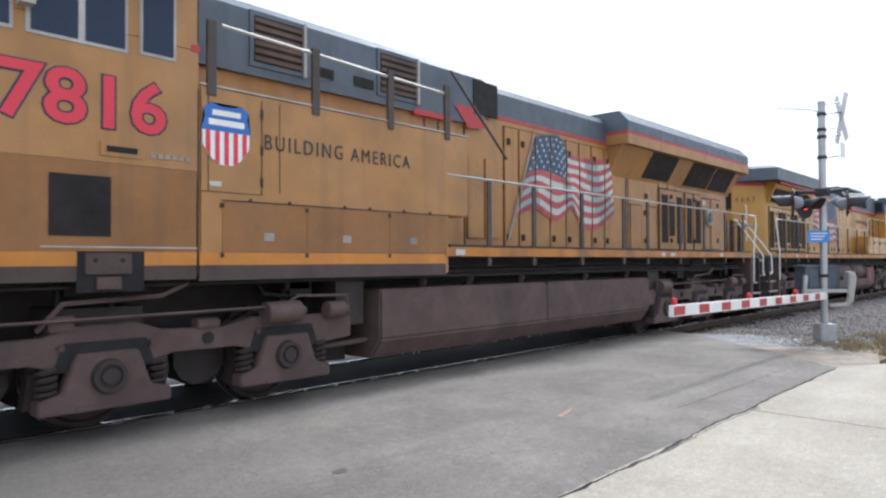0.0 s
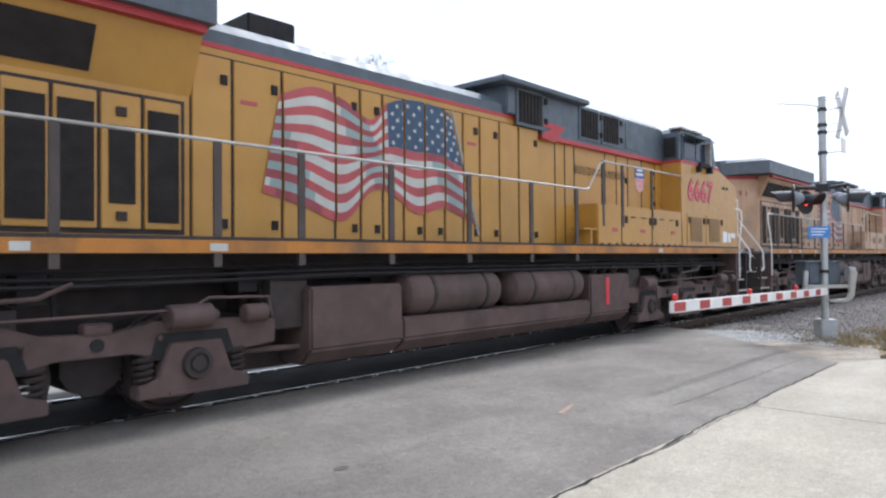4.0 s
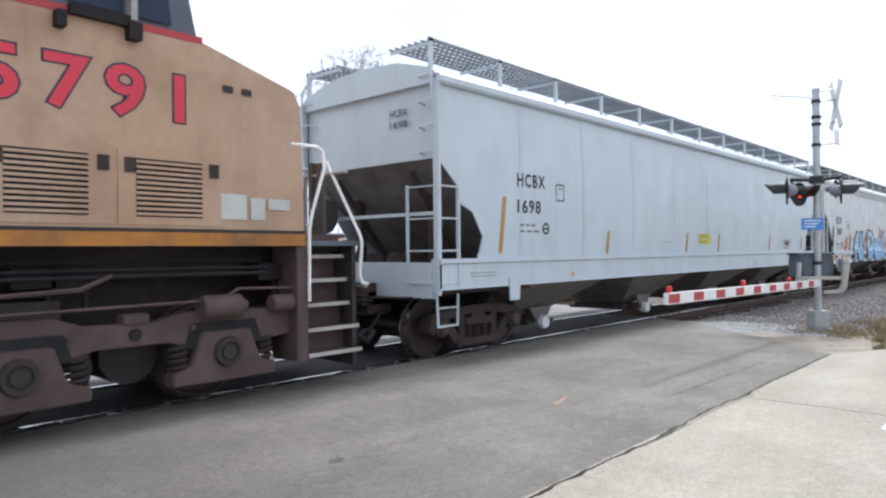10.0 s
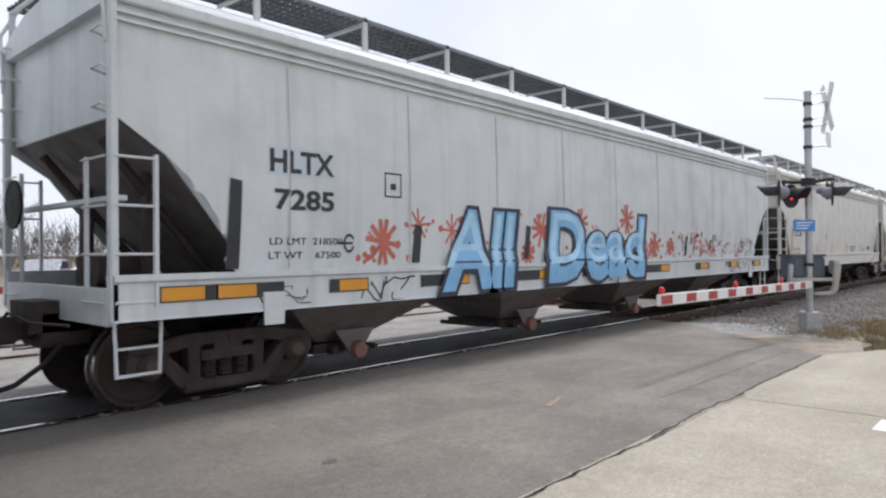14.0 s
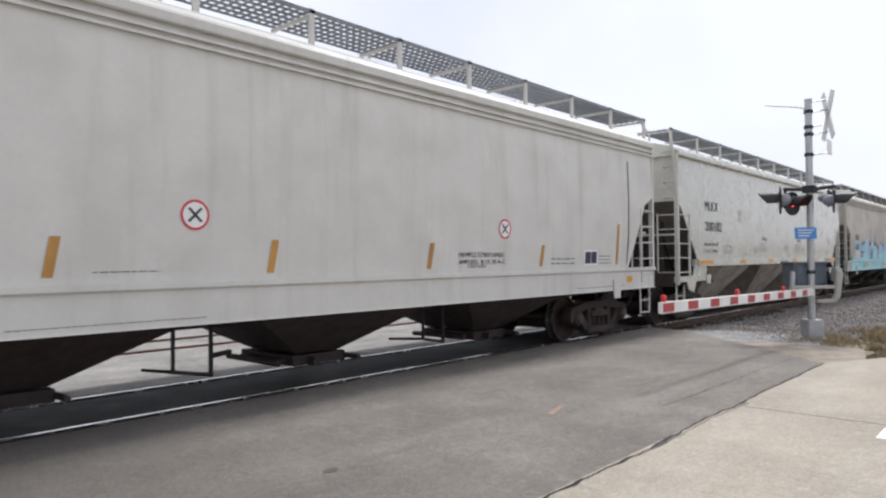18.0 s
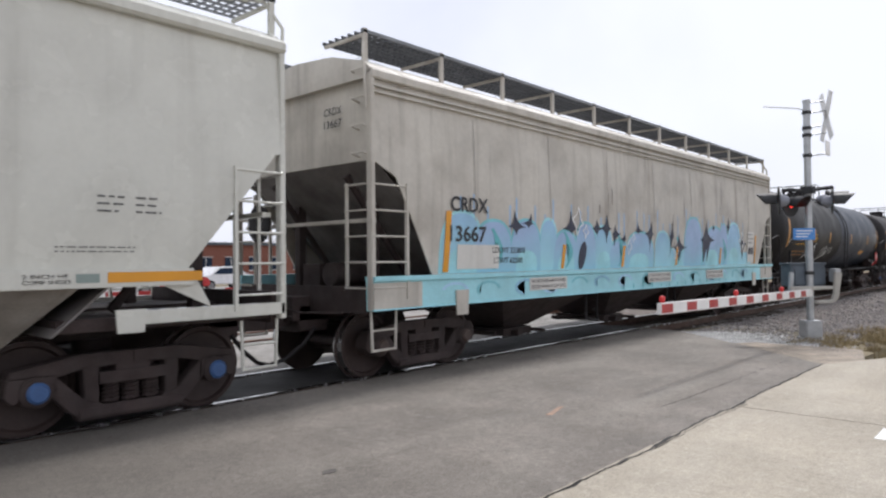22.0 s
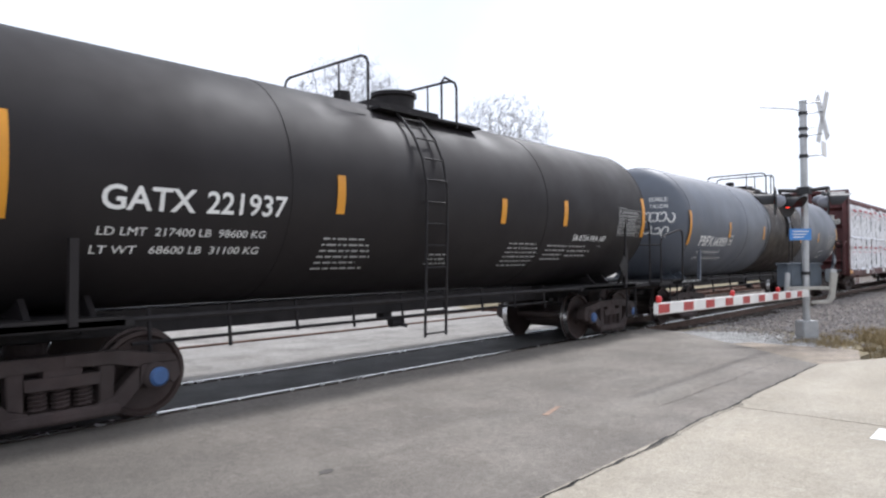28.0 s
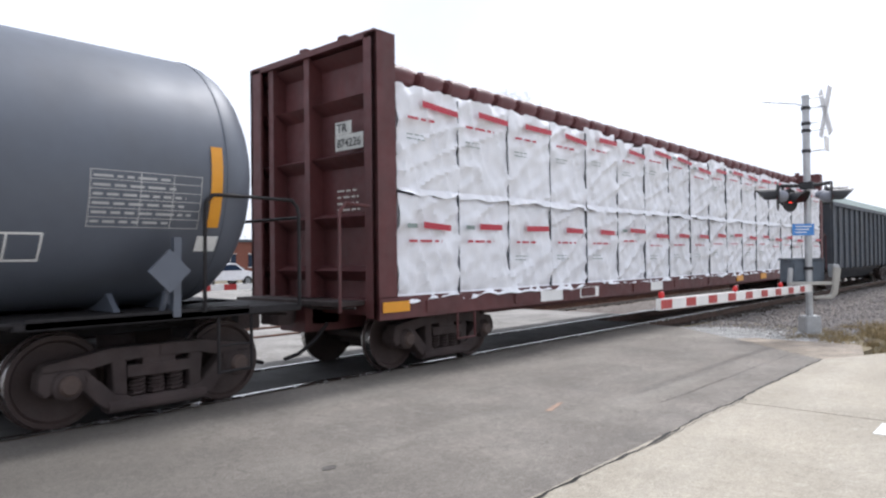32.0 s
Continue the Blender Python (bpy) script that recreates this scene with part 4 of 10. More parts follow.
def side_frame_form():
    """One cast side frame of a three-piece freight truck, near side at y = -1."""
    f = Form()
    for s in (-1, 1):
        def put(pts, y0=-1.09, y1=-0.92):
            q = [(s * x, z) for x, z in pts]
            f.plate(q if s > 0 else q[::-1], y0, y1)
        put([(0, 0.76), (0.50, 0.76), (0.78, 0.71), (1.10, 0.66), (1.13, 0.56), (0.76, 0.56), (0.48, 0.62), (0, 0.64)])
        put([(0.24, 0.15), (0.50, 0.15), (0.62, 0.24), (0.90, 0.56), (0.74, 0.60), (0.54, 0.40), (0.46, 0.32), (0.30, 0.27)])
        put([(0.33, 0.24), (0.46, 0.24), (0.48, 0.64), (0.33, 0.64)], -1.08, -0.93)
        put([(0.72, 0.60), (1.13, 0.60), (1.15, 0.44), (1.08, 0.36), (1.02, 0.40), (1.0, 0.54), (0.79, 0.54), (0.77, 0.40), (0.71, 0.38)], -1.10, -0.90)
        f.lathe([(-1.15, 0.02), (-1.15, 0.11), (-1.12, 0.145), (-0.9, 0.145)], "y", 20, (s * 0.889, 0, 0.457))
    f.box(-0.52, 0.52, -1.11, -0.90, 0.12, 0.25, 0.03)
    f.box(-0.36, 0.36, -1.085, -0.93, 0.64, 0.66)
    return f


def springs_form(y):
    f = Form()
    for x in (-0.2, 0.0, 0.2):
        spring(f, x, y, 0.25, 0.46, 0.075)
    return f.box(-0.33, 0.33, y - 0.1, y + 0.1, 0.46, 0.57)


FRAME_NEAR = side_frame_form().mesh("side_frame", M_rust, bevel=0.012)
_far = side_frame_form()
_far.v = [(x, -y, z) for x, y, z in _far.v]
FRAME_FAR = _far.mesh("side_frame", M_rust)
SPRINGS_NEAR, SPRINGS_FAR = springs_form(-1.0).mesh("spring_nest", M_rust), springs_form(1.0).mesh("spring_nest", M_rust)
BOLSTER = Form().box(-0.17, 0.17, -1.08, 1.08, 0.44, 0.68, 0.03).box(-0.34, 0.34, -0.88, 0.88, 0.16, 0.62).box(-0.8, 0.8, -0.5, 0.5, 0.3, 0.5).rod((0, 0, 0.66), (0, 0, 0.80), 0.2, 16).rod((-0.62, -0.7, 0.34), (-0.62, 0.7, 0.34), 0.05, 8).rod((0.62, -0.7, 0.34), (0.62, 0.7, 0.34), 0.05, 8).mesh("bogie", M_rust)
HUB_BLUE = material("blue bearing cap", (0.04, 0.095, 0.23), 0.5, vary=0.2, grime=0.3)
HUB_RUST = material("brown bearing cap", (0.06, 0.038, 0.03), 0.6, vary=0.3)
HUB_MESH = {c: Form().lathe([(-1.19, 0.0), (-1.19, 0.075), (-1.165, 0.1), (-1.14, 0.1)], "y", 16).mesh("bearing_cap", m) for c, m in (("blue", HUB_BLUE), ("rust", HUB_RUST))}


def bogie(parent, x, cap="rust"):
    b = part("bogie", BOLSTER, M_rust, parent, "rusty brown two-axle freight truck", at=(x, 0, 0))
    part("side_frame", FRAME_NEAR, M_rust, b)
    part("side_frame", FRAME_FAR, M_rust, b)
    part("spring_nest", SPRINGS_NEAR, M_rust, b)
    part("spring_nest", SPRINGS_FAR, M_rust, b)
    for s in (-0.889, 0.889):
        w = part("wheelset", CAR_WHEELS, M_wheel, b, "brown steel wheels with bright treads")
        WHEELS.append((w, 0.457, (s, 0, 0.457)))
        part("bearing_cap", HUB_MESH[cap], HUB_RUST, b, at=(s, 0, 0.457))
    return b


def coupler(parent, x, s):
    """Knuckle coupler, its draft gear and air hose, at the end x that faces s."""
    f = Form().box(min(x - s * 0.9, x - s * 0.1), max(x - s * 0.9, x - s * 0.1), -0.09, 0.09, 0.74, 0.96, 0.02)
    f.slab([(x - s * 0.28, -0.14), (x + s * 0.02, -0.2), (x + s * 0.08, -0.05), (x - s * 0.02, 0.05), (x + s * 0.06, 0.2), (x - s * 0.28, 0.14)], 0.72, 0.99)
    f.box(min(x - s * 0.95, x - s * 0.45), max(x - s * 0.95, x - s * 0.45), -0.3, 0.3, 0.66, 1.06, 0.03)
    part("cut_lever", Form().pipe([(x - s * 0.35, -1.35, 0.98), (x - s * 0.3, -0.5, 0.95), (x - s * 0.2, -0.12, 1.04), (x - s * 0.2, 0, 0.98)], 0.016, 6), M_rust, parent)
    part("coupler", f, M_rust, parent, "rusty knuckle coupler", bevel=0.015)
    pts = [(x - s * 0.62, -0.42, 0.72), (x - s * 0.45, -0.40, 0.52), (x - s * 0.2, -0.34, 0.33), (x + s * 0.0, -0.28, 0.27)]
    part("air_hose", Form().pipe(pts, 0.028, 7), M_black, parent, "black rubber air hose")


def grab(pts, r=0.014):
    return Form().pipe(pts, r, 6)


# ---- three-axle engine truck ----
def engine_frame_form(side):
    f = Form()
    y0, y1 = (-1.34, -1.18) if side < 0 else (1.18, 1.34)
    prof = [(-2.95, 0.98), (-2.5, 1.0), (-1.55, 1.02), (-1.2, 0.94), (-0.55, 0.96), (-0.3, 1.05), (0.3, 1.05), (0.55, 0.96), (1.2, 0.94), (1.55, 1.02), (2.5, 1.0), (2.95, 0.96), (2.95, 0.70), (2.55, 0.66), (1.55, 0.66), (1.35, 0.72), (0.65, 0.72), (0.45, 0.66), (-0.45, 0.66), (-0.65, 0.72), (-1.35, 0.72), (-1.55, 0.66), (-2.55, 0.66), (-2.95, 0.70)]
    f.plate(prof, y0, y1)
    yo = y0 - 0.07 if side < 0 else y1 + 0.07
    for x in (-2.0, 2.0):
        f.rod((x - 0.34, yo, 1.06), (x + 0.12, yo, 1.06), 0.125, 16)
        f.rod((x + 0.12, yo, 1.06), (x + 0.2, yo, 1.06), 0.06, 10)
        f.box(x - 0.2, x + 0.2, y0 - 0.02, y1, 0.98, 1.10)
    f.rod((2.5, yo, 1.05), (2.78, yo, 1.05), 0.10, 14)
    f.box(-0.5, -0.28, y0 - 0.02, y1, 1.0, 1.15).box(0.9, 1.15, y0 - 0.03, y1, 0.93, 1.04, 0.02)
    for x in (-1.62, -0.4, 0.42, 1.6):
        f.rod((x, yo + side * -0.02, 0.86), (x, y0 if side < 0 else y1, 0.86), 0.035, 8)
    return f


def journal_form(side):
    """The axle box of an engine truck with its wide lower pan."""
    y0, y1 = (-1.41, -1.20) if side < 0 else (1.20, 1.41)
    f = Form().plate([(-0.28, 0.80), (-0.40, 0.46), (-0.60, 0.40), (-0.60, 0.27), (0.60, 0.27), (0.60, 0.40), (0.40, 0.46), (0.28, 0.80)], y0, y1)
    f.box(-0.30, 0.30, y0 - 0.015, y1, 0.27, 0.33)
    return f


def cap_form(side):
    ya = -1.41 if side < 0 else 1.41
    return Form().lathe([(ya + side * 0.05, 0.0), (ya + side * 0.05, 0.075), (ya + side * 0.03, 0.08), (ya + side * 0.03, 0.105), (ya + side * 0.055, 0.11), (ya + side * 0.055, 0.15), (ya, 0.165)], "y", 22)


def engine_pipe_form(side):
    f = Form()
    f.pipe([(-2.45, side * 1.42, 1.0), (-2.42, side * 1.42, 1.2), (-1.8, side * 1.42, 1.2), (-1.6, side * 1.41, 1.1), (1.9, side * 1.41, 1.13), (2.1, side * 1.42, 1.24), (2.8, side * 1.42, 1.22), (2.85, side * 1.42, 1.0)], 0.018, 5)
    f.pipe([(-1.75, side * 1.42, 1.06), (-1.72, side * 1.43, 0.72), (-1.66, side * 1.42, 0.5)], 0.016, 5)
    return f.pipe([(-0.6, side * 1.36, 1.02), (-0.4, side * 1.40, 1.26), (0.5, side * 1.40, 1.3), (0.8, side * 1.36, 1.42)], 0.022, 5)


ENGINE_SPRING = spring(Form(), 0, 0, 0.41, 0.68, 0.085, 4, 0.024).mesh("coil_spring", M_under)
ENGINE_PIN = Form().rod((0, -0.02, 0.84), (0, 0.2, 0.84), 0.062, 12).mesh("frame_pin", M_dark)
ENGINE_FRAME = {s: engine_frame_form(s).mesh("truck_frame", M_truck_dusty, bevel=0.012) for s in (-1, 1)}
ENGINE_PIPE = {s: engine_pipe_form(s).mesh("brake_pipe", M_truck_dusty) for s in (-1, 1)}
JOURNAL = {s: journal_form(s).mesh("journal_box", M_truck_dusty, bevel=0.014) for s in (-1, 1)}
# dark plates put the shadow gap round the axle boxes into the colour
JOURNAL_SHADE = {s: Form().plate([(-0.46, 0.64), (-0.37, 0.90), (0.37, 0.90), (0.46, 0.64)], s * 1.345 - 0.006, s * 1.345 + 0.006).mesh("pedestal_shade", M_dark) for s in (-1, 1)}
AXLE_CAP = {s: cap_form(s).mesh("axle_cap", M_under) for s in (-1, 1)}
ENGINE_BEAM = Form().box(-2.9, 2.9, -0.55, 0.55, 0.42, 0.8).box(-0.4, 0.4, -1.2, 1.2, 0.7, 1.2).box(-2.9, -2.6, -1.2, 1.2, 0.75, 1.0).box(2.6, 2.9, -1.2, 1.2, 0.75, 1.0).rod((-1.0, -1.0, 0.6), (-1.0, 1.0, 0.6), 0.3, 12).rod((1.1, -1.0, 0.6), (1.1, 1.0, 0.6), 0.3, 12).mesh("engine_truck", M_under)
BRAKE_SHOE = Form().plate([(-0.06, 0.30), (0.05, 0.34), (0.09, 0.55), (0.06, 0.74), (-0.05, 0.74), (-0.03, 0.55)], -1.16, -0.98).rod((0, -1.2, 0.62), (0, -0.9, 0.62), 0.03, 6).mesh("brake_shoe", M_under)


def engine_truck(parent, x):
    b = part("engine_truck", ENGINE_BEAM, M_under, parent, "dusty brown three-axle truck", at=(x, 0, 0))
    for s in (-1, 1):
        part("truck_frame", ENGINE_FRAME[s], M_truck_dusty, b)
        part("brake_pipe", ENGINE_PIPE[s], M_truck_dusty, b)
        for ax in (-1.97, 0.0, 1.97):
            part("pedestal_shade", JOURNAL_SHADE[s], M_dark, b, at=(ax, 0, 0))
            part("journal_box", JOURNAL[s], M_truck_dusty, b, at=(ax, 0, 0))
            part("axle_cap", AXLE_CAP[s], M_under, b, "dark round axle cap", at=(ax, 0, 0.575))
            for o in (-0.5, 0.5):
                part("coil_spring", ENGINE_SPRING, M_under, b, at=(ax + o, s * 1.29, 0))
    for ax in (-1.0, 1.02):
        part("frame_pin", ENGINE_PIN, M_dark, b, "dark round frame hole", at=(ax, -1.345, 0))
        part("brake_shoe", BRAKE_SHOE, M_under, b, at=(ax + 0.42, 0, 0))
        part("brake_shoe", BRAKE_SHOE, M_under, b, at=(ax - 0.42, 0, 0))
    for s in (-1.97, 0.0, 1.97):
        w = part("wheelset", ENGINE_WHEELS, M_wheel, b, "dark steel driving wheels")
        WHEELS.append((w, 0.533, (s, 0, 0.533)))
    return b


TRAIN = []


def vehicle(name, label, category, center, group=""):
    v = thing(name, label, category, (center, 0, 0), group)
    TRAIN.append((v, center))
    return v

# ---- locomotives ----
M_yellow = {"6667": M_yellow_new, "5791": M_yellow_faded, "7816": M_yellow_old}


def shield(parent, x0, x1, z0, z1, surf, faded=False):
    """A shield badge: blue head with pale bars, red and white stripes below."""
    w, h = x1 - x0, z1 - z0
    mid = z0 + h * 0.55
    white, blue, red = (M_ghost, M_ghost, M_ghost) if faded else (M_ink_white, M_shield_blue, M_num_red)

    def foot(q):
        return z0 + h * 0.32 * abs(2 * q - 1) ** 2.4

    base = [(x0 + w * q, foot(q)) for q in (0, 0.08, 0.2, 0.35, 0.5, 0.65, 0.8, 0.92, 1)]
    patch("badge_field", [base + [(x1, mid), (x0, mid)]], surf, white, parent, "ghost of a faded shield" if faded else "white and red striped shield", 0.006)
    for k in range(0 if faded else 5):
        a, b = 0.06 + k * 0.195, 0.06 + k * 0.195 + 0.10
        patch("badge_stripe", [[(x0 + w * a, foot(a) + 0.005), (x0 + w * b, foot(b) + 0.005), (x0 + w * b, mid), (x0 + w * a, mid)]], surf, red, parent, "", 0.008)
    head = [(x0 - w * 0.03, mid), (x1 + w * 0.03, mid), (x1 - w * 0.05, z1 - h * 0.22), (x1 - w * 0.02, z1 - h * 0.10), (x1 - w * 0.18, z1), (x0 + w * 0.62, z1 - h * 0.045), (x0 + w * 0.38, z1 - h * 0.045), (x0 + w * 0.18, z1), (x0 + w * 0.02, z1 - h * 0.10), (x0 + w * 0.05, z1 - h * 0.22)]
    patch("badge_head", [head], surf, blue, parent, "" if faded else "blue head of the shield", 0.007)
    if not faded:
        patch("badge_bar", [rect(x0 + w * 0.2, x1 - w * 0.2, z1 - h * 0.2, z1 - h * 0.11), rect(x0 + w * 0.12, x1 - w * 0.12, z1 - h * 0.36, z1 - h * 0.26)], surf, white, parent, "", 0.010)


def flow(points, q):
    """A smooth curve through a few evenly weighted points, q from 0 to 1."""
    k = len(points) - 1
    i = min(k - 1, int(q * k))
    t = q * k - i
    p = [points[max(0, i - 1)], points[i], points[i + 1], points[min(k, i + 2)]]
    return tuple(0.5 * (2 * b + (c - a) * t + (2 * a - 5 * b + 4 * c - d) * t * t + (3 * b - a - 3 * c + d) * t ** 3) for a, b, c, d in zip(*p))


def flag(parent, top, bottom, surf, canton, canton_right, seams, pole):
    """A large waving flag painted on the hood doors; top and bottom: its edges; canton: its share of the length; seams: door joints that stay bare."""
    n = 40

    def at(q, v):
        a, b = flow(bottom, q), flow(top, q)
        sway = 0.05 * math.sin(q * 17 + v * 3.5) * v * (1 - v) * 2
        return a[0] + (b[0] - a[0]) * v, a[1] + (b[1] - a[1]) * v + sway

    def painted(name, polys, mat, label, proud):
        bm = bmesh.new()
        for poly in polys:
            bm.faces.new([bm.verts.new((x, 0, z)) for x, z in poly])
        for lo, hi in seams:
            for e in (lo, hi):
                bmesh.ops.bisect_plane(bm, geom=bm.verts[:] + bm.edges[:] + bm.faces[:], plane_co=(e, 0, 0), plane_no=(1, 0, 0))
        bare = [f for f in bm.faces if any(lo - 0.001 < f.calc_center_median().x < hi + 0.001 for lo, hi in seams)]
        bmesh.ops.delete(bm, geom=bare, context="FACES")
        for w in bm.verts:
            w.co.y = surf(w.co.z) - proud
        me = bpy.data.meshes.new(name)
        bm.to_mesh(me)
        bm.free()
        me.materials.append(mat)
        ob = new(name, me)
        ob.parent = parent
        if label:
            ob["label"] = label

    for k in range(13):
        va, vb = k / 13, (k + 1) / 13
        for shade in (False, True):
            polys = []
            for i in range(n):
                a, b = i / n, (i + 1) / n
                if (math.sin(a * 15 + k * 0.25) > 0.45) == shade:
                    polys.append([at(a, va), at(b, va), at(b, vb), at(a, vb)])
            if k % 2 == 0:
                mat = M_flag_shade if shade else M_flag_red
            else:
                mat = M_flag_teal if shade else M_flag_white
            painted("flag_stripe", polys, mat, "", 0.018)
    lo, hi = (1 - canton, 1.0) if canton_right else (0.0, canton)
    polys = [[at(lo + (hi - lo) * i / 12, 0.54), at(lo + (hi - lo) * (i + 1) / 12, 0.54), at(lo + (hi - lo) * (i + 1) / 12, 1.01), at(lo + (hi - lo) * i / 12, 1.01)] for i in range(12)]
    painted("flag_canton", polys, M_flag_blue, "faded dark blue canton", 0.021)
    stars = []
    for r in range(6):
        for c in range(7):
            x, z = at(lo + (hi - lo) * (0.07 + c * 0.135 + 0.065 * (r % 2)), 0.58 + r * 0.074)
            stars.append([(x + 0.042 * (1 if i % 2 else 0.42) * math.sin(i * 0.628), z + 0.042 * (1 if i % 2 else 0.42) * math.cos(i * 0.628)) for i in range(10)])
    painted("flag_stars", stars, M_flag_white, "faded white stars", 0.024)
    (fx, fz), (tx, tz) = pole
    painted("flag_pole", [[(fx - 0.02, fz), (fx + 0.05, fz), (tx + 0.03, tz), (tx - 0.02, tz)]], M_ghost, "painted grey flag pole", 0.022)


def locomotive(number, center, way, label):
    """A six-axle freight engine; way: the end (+1 or -1 along x) at which its cab stands."""
    gevo = number == "7816"
    yel = M_yellow[number]
    v = vehicle("locomotive", label, "locomotive", center, "locomotives at the head of the train")
    hy = -1.02
    near, hood = flat(-1.5), flat(hy)

    def X(u):
        return way * u

    def span(a, b):
        return min(X(a), X(b)), max(X(a), X(b))

    def bx(f, a, b, y0, y1, z0, z1, c=0.0):
        lo, hi = span(a, b)
        return f.box(lo, hi, y0, y1, z0, z1, c)

    def side(pts):
        q = [(X(a), z) for a, z in pts]
        return q if way > 0 else q[::-1]

    # frame, deck, sill stripe
    part("underframe", bx(bx(Form(), -9.7, 9.7, -0.85, 0.85, 1.38, 1.70), -10.9, 10.9, -0.5, 0.5, 0.8, 1.6), M_under, v, "dusty brown underframe")
    part("deck", bx(Form(), -10.5, 10.5, -1.47, 1.47, 1.70, 1.76), M_loco_grey, v)
    part("deck_edge", bx(Form(), -9.9, 2.5 if gevo else 9.62, -1.508, -1.40, 1.835, 1.872), M_under, v, "grimy dark deck edge")
    part("sill_stripe", bx(bx(Form(), -9.9, 2.6 if gevo else 9.62, -1.515, -1.49, 1.70, 1.835), -9.9, 9.62, 1.49, 1.515, 1.70, 1.835), M_orange, v, "orange sill stripe")
    # fuel tank
    if gevo:
        tank = Form().along([(-1.28, 0.36), (1.28, 0.36), (1.47, 0.62), (1.47, 1.27), (-1.47, 1.27), (-1.47, 0.62)], *span(-3.77, 3.81))
        part("fuel_tank", tank, M_truck_dusty, v, "dusty brown fuel tank with angled lower edge", bevel=0.03)
        part("tank_strap", bx(Form(), 0.0, 0.03, -1.476, 1.476, 0.64, 1.28), M_under, v)
        for u in (-3.0, -1.4, 0.6, 1.9, 2.9):
            part("filler_cap", Form().rod((X(u), -1.3, 1.25), (X(u), -1.36, 1.40), 0.06, 8), M_wheel, v, "rusty red filler cap")
    else:
        low = [(-1.25, 0.36), (1.25, 0.36), (1.45, 0.55), (1.45, 0.84), (-1.45, 0.84), (-1.45, 0.55)]
        tall = [(-1.25, 0.36), (1.25, 0.36), (1.45, 0.55), (1.45, 1.30), (-1.45, 1.30), (-1.45, 0.55)]
        part("fuel_tank", Form().along(low, *span(-2.6, 2.2)), M_truck_dusty, v, "dusty brown fuel tank", bevel=0.03)
        part("tank_end", Form().along(tall, *span(-4.1, -2.6)), M_truck_dusty, v, bevel=0.03)
        part("tank_end", Form().along(tall, *span(2.2, 3.7)), M_truck_dusty, v, bevel=0.03)
        part("tank_core", Form().along([(-0.8, 0.8), (0.8, 0.8), (0.8, 1.42), (-0.8, 1.42)], *span(-2.6, 2.2)), M_under, v)
        for a, b in ((-2.5, -0.35), (-0.1, 2.1)):
            lo, hi = span(a, b)
            part("air_reservoir", Form().lathe([(lo, 0.02), (lo + 0.03, 0.17), (lo + 0.1, 0.27), (lo + 0.2, 0.31), (hi - 0.2, 0.31), (hi - 0.1, 0.27), (hi - 0.03, 0.17), (hi, 0.02)], "x", 24, (0, -1.16, 1.14)), M_truck_dusty, v, "dusty brown air reservoir")
            part("reservoir_strap", Form().lathe([(X(a) + way * 0.5, 0.30), (X(a) + way * 0.5, 0.322), (X(a) + way * 0.56, 0.322), (X(a) + way * 0.56, 0.30)], "x", 24, (0, -1.16, 1.14)).lathe([(X(b) - way * 0.5, 0.30), (X(b) - way * 0.5, 0.322), (X(b) - way * 0.44, 0.322), (X(b) - way * 0.44, 0.30)], "x", 24, (0, -1.16, 1.14)), M_under, v)
        part("sight_glass", bx(Form(), 2.75, 2.87, -1.462, -1.44, 0.72, 1.24), M_num_red if number == "6667" else M_under, v)
        for u, r in ((3.35, 0.085), (2.6, 0.07), (3.0, 0.05)):
            part("filler_cap", Form().rod((X(u), -1.2, 1.28), (X(u), -1.3, 1.44), r, 10), M_wheel, v)
    for a, b in ((-4.55, -4.05), (3.95, 4.4)):
        part("equipment_rack", bx(bx(Form(), a, b, -1.3, -0.6, 0.82, 1.40, 0.02), a - 0.1, b + 0.1, -0.8, 0.8, 0.32, 1.38), M_under, v, "dark equipment hung between truck and tank")
        part("brake_rod", Form().rod((X(a - 0.6), -1.2, 0.62), (X(b + 0.3), -1.2, 0.58), 0.035, 8), M_truck_dusty, v)
    engine_truck(v, X(-7.46 if not gevo else -6.68))
    engine_truck(v, X(6.70 if not gevo else 7.14))
    # pipes, cabling and boxes under the deck
    pr = random.Random(int(number))
    pipes = Form()
    for y, z in ((-1.3, 1.48), (-1.2, 1.56), (-1.36, 1.42)):
        pipes.pipe([(X(-9.4), y, z), (X(-6.5), y, z - 0.03), (X(-3.4), y, z + 0.02), (X(3.4), y, z), (X(9.2), y, z - 0.02)], 0.022, 5)
    for k in range(9):
        u = pr.choice((pr.uniform(-9.3, -4.6), pr.uniform(4.4, 9.2)))
        bx(pipes, u, u + pr.uniform(0.12, 0.4), -1.2, -0.9, 1.2 + pr.random() * 0.15, 1.5)
        if k % 3 == 0:
            drop = pr.uniform(1.2, 1.42)
            pipes.pipe([(X(u), -1.1, 1.6), (X(u + 0.06), -1.15, drop + 0.1), (X(u + 0.25), -1.18, drop), (X(u + 0.6), -1.15, drop + 0.04), (X(u + 0.8), -1.1, 1.6)], 0.02, 5)
        pipes.pipe([(X(u + 0.3), -1.1, 1.5), (X(u + 0.33), -1.12, 1.1)], 0.03, 6)
    part("under_deck_piping", pipes, M_black, v, "grimy pipes and cables below the deck")
    # long hood
    hood_plan = [(-9.4, -1.0), (1.2, -1.0), (1.2, 1.0), (-9.4, 1.0), (-9.65, 0.8), (-10.03, 0.35), (-10.03, -0.35), (-9.65, -0.8)]
    hx = 0.0
    if not gevo:
        hx = -0.27
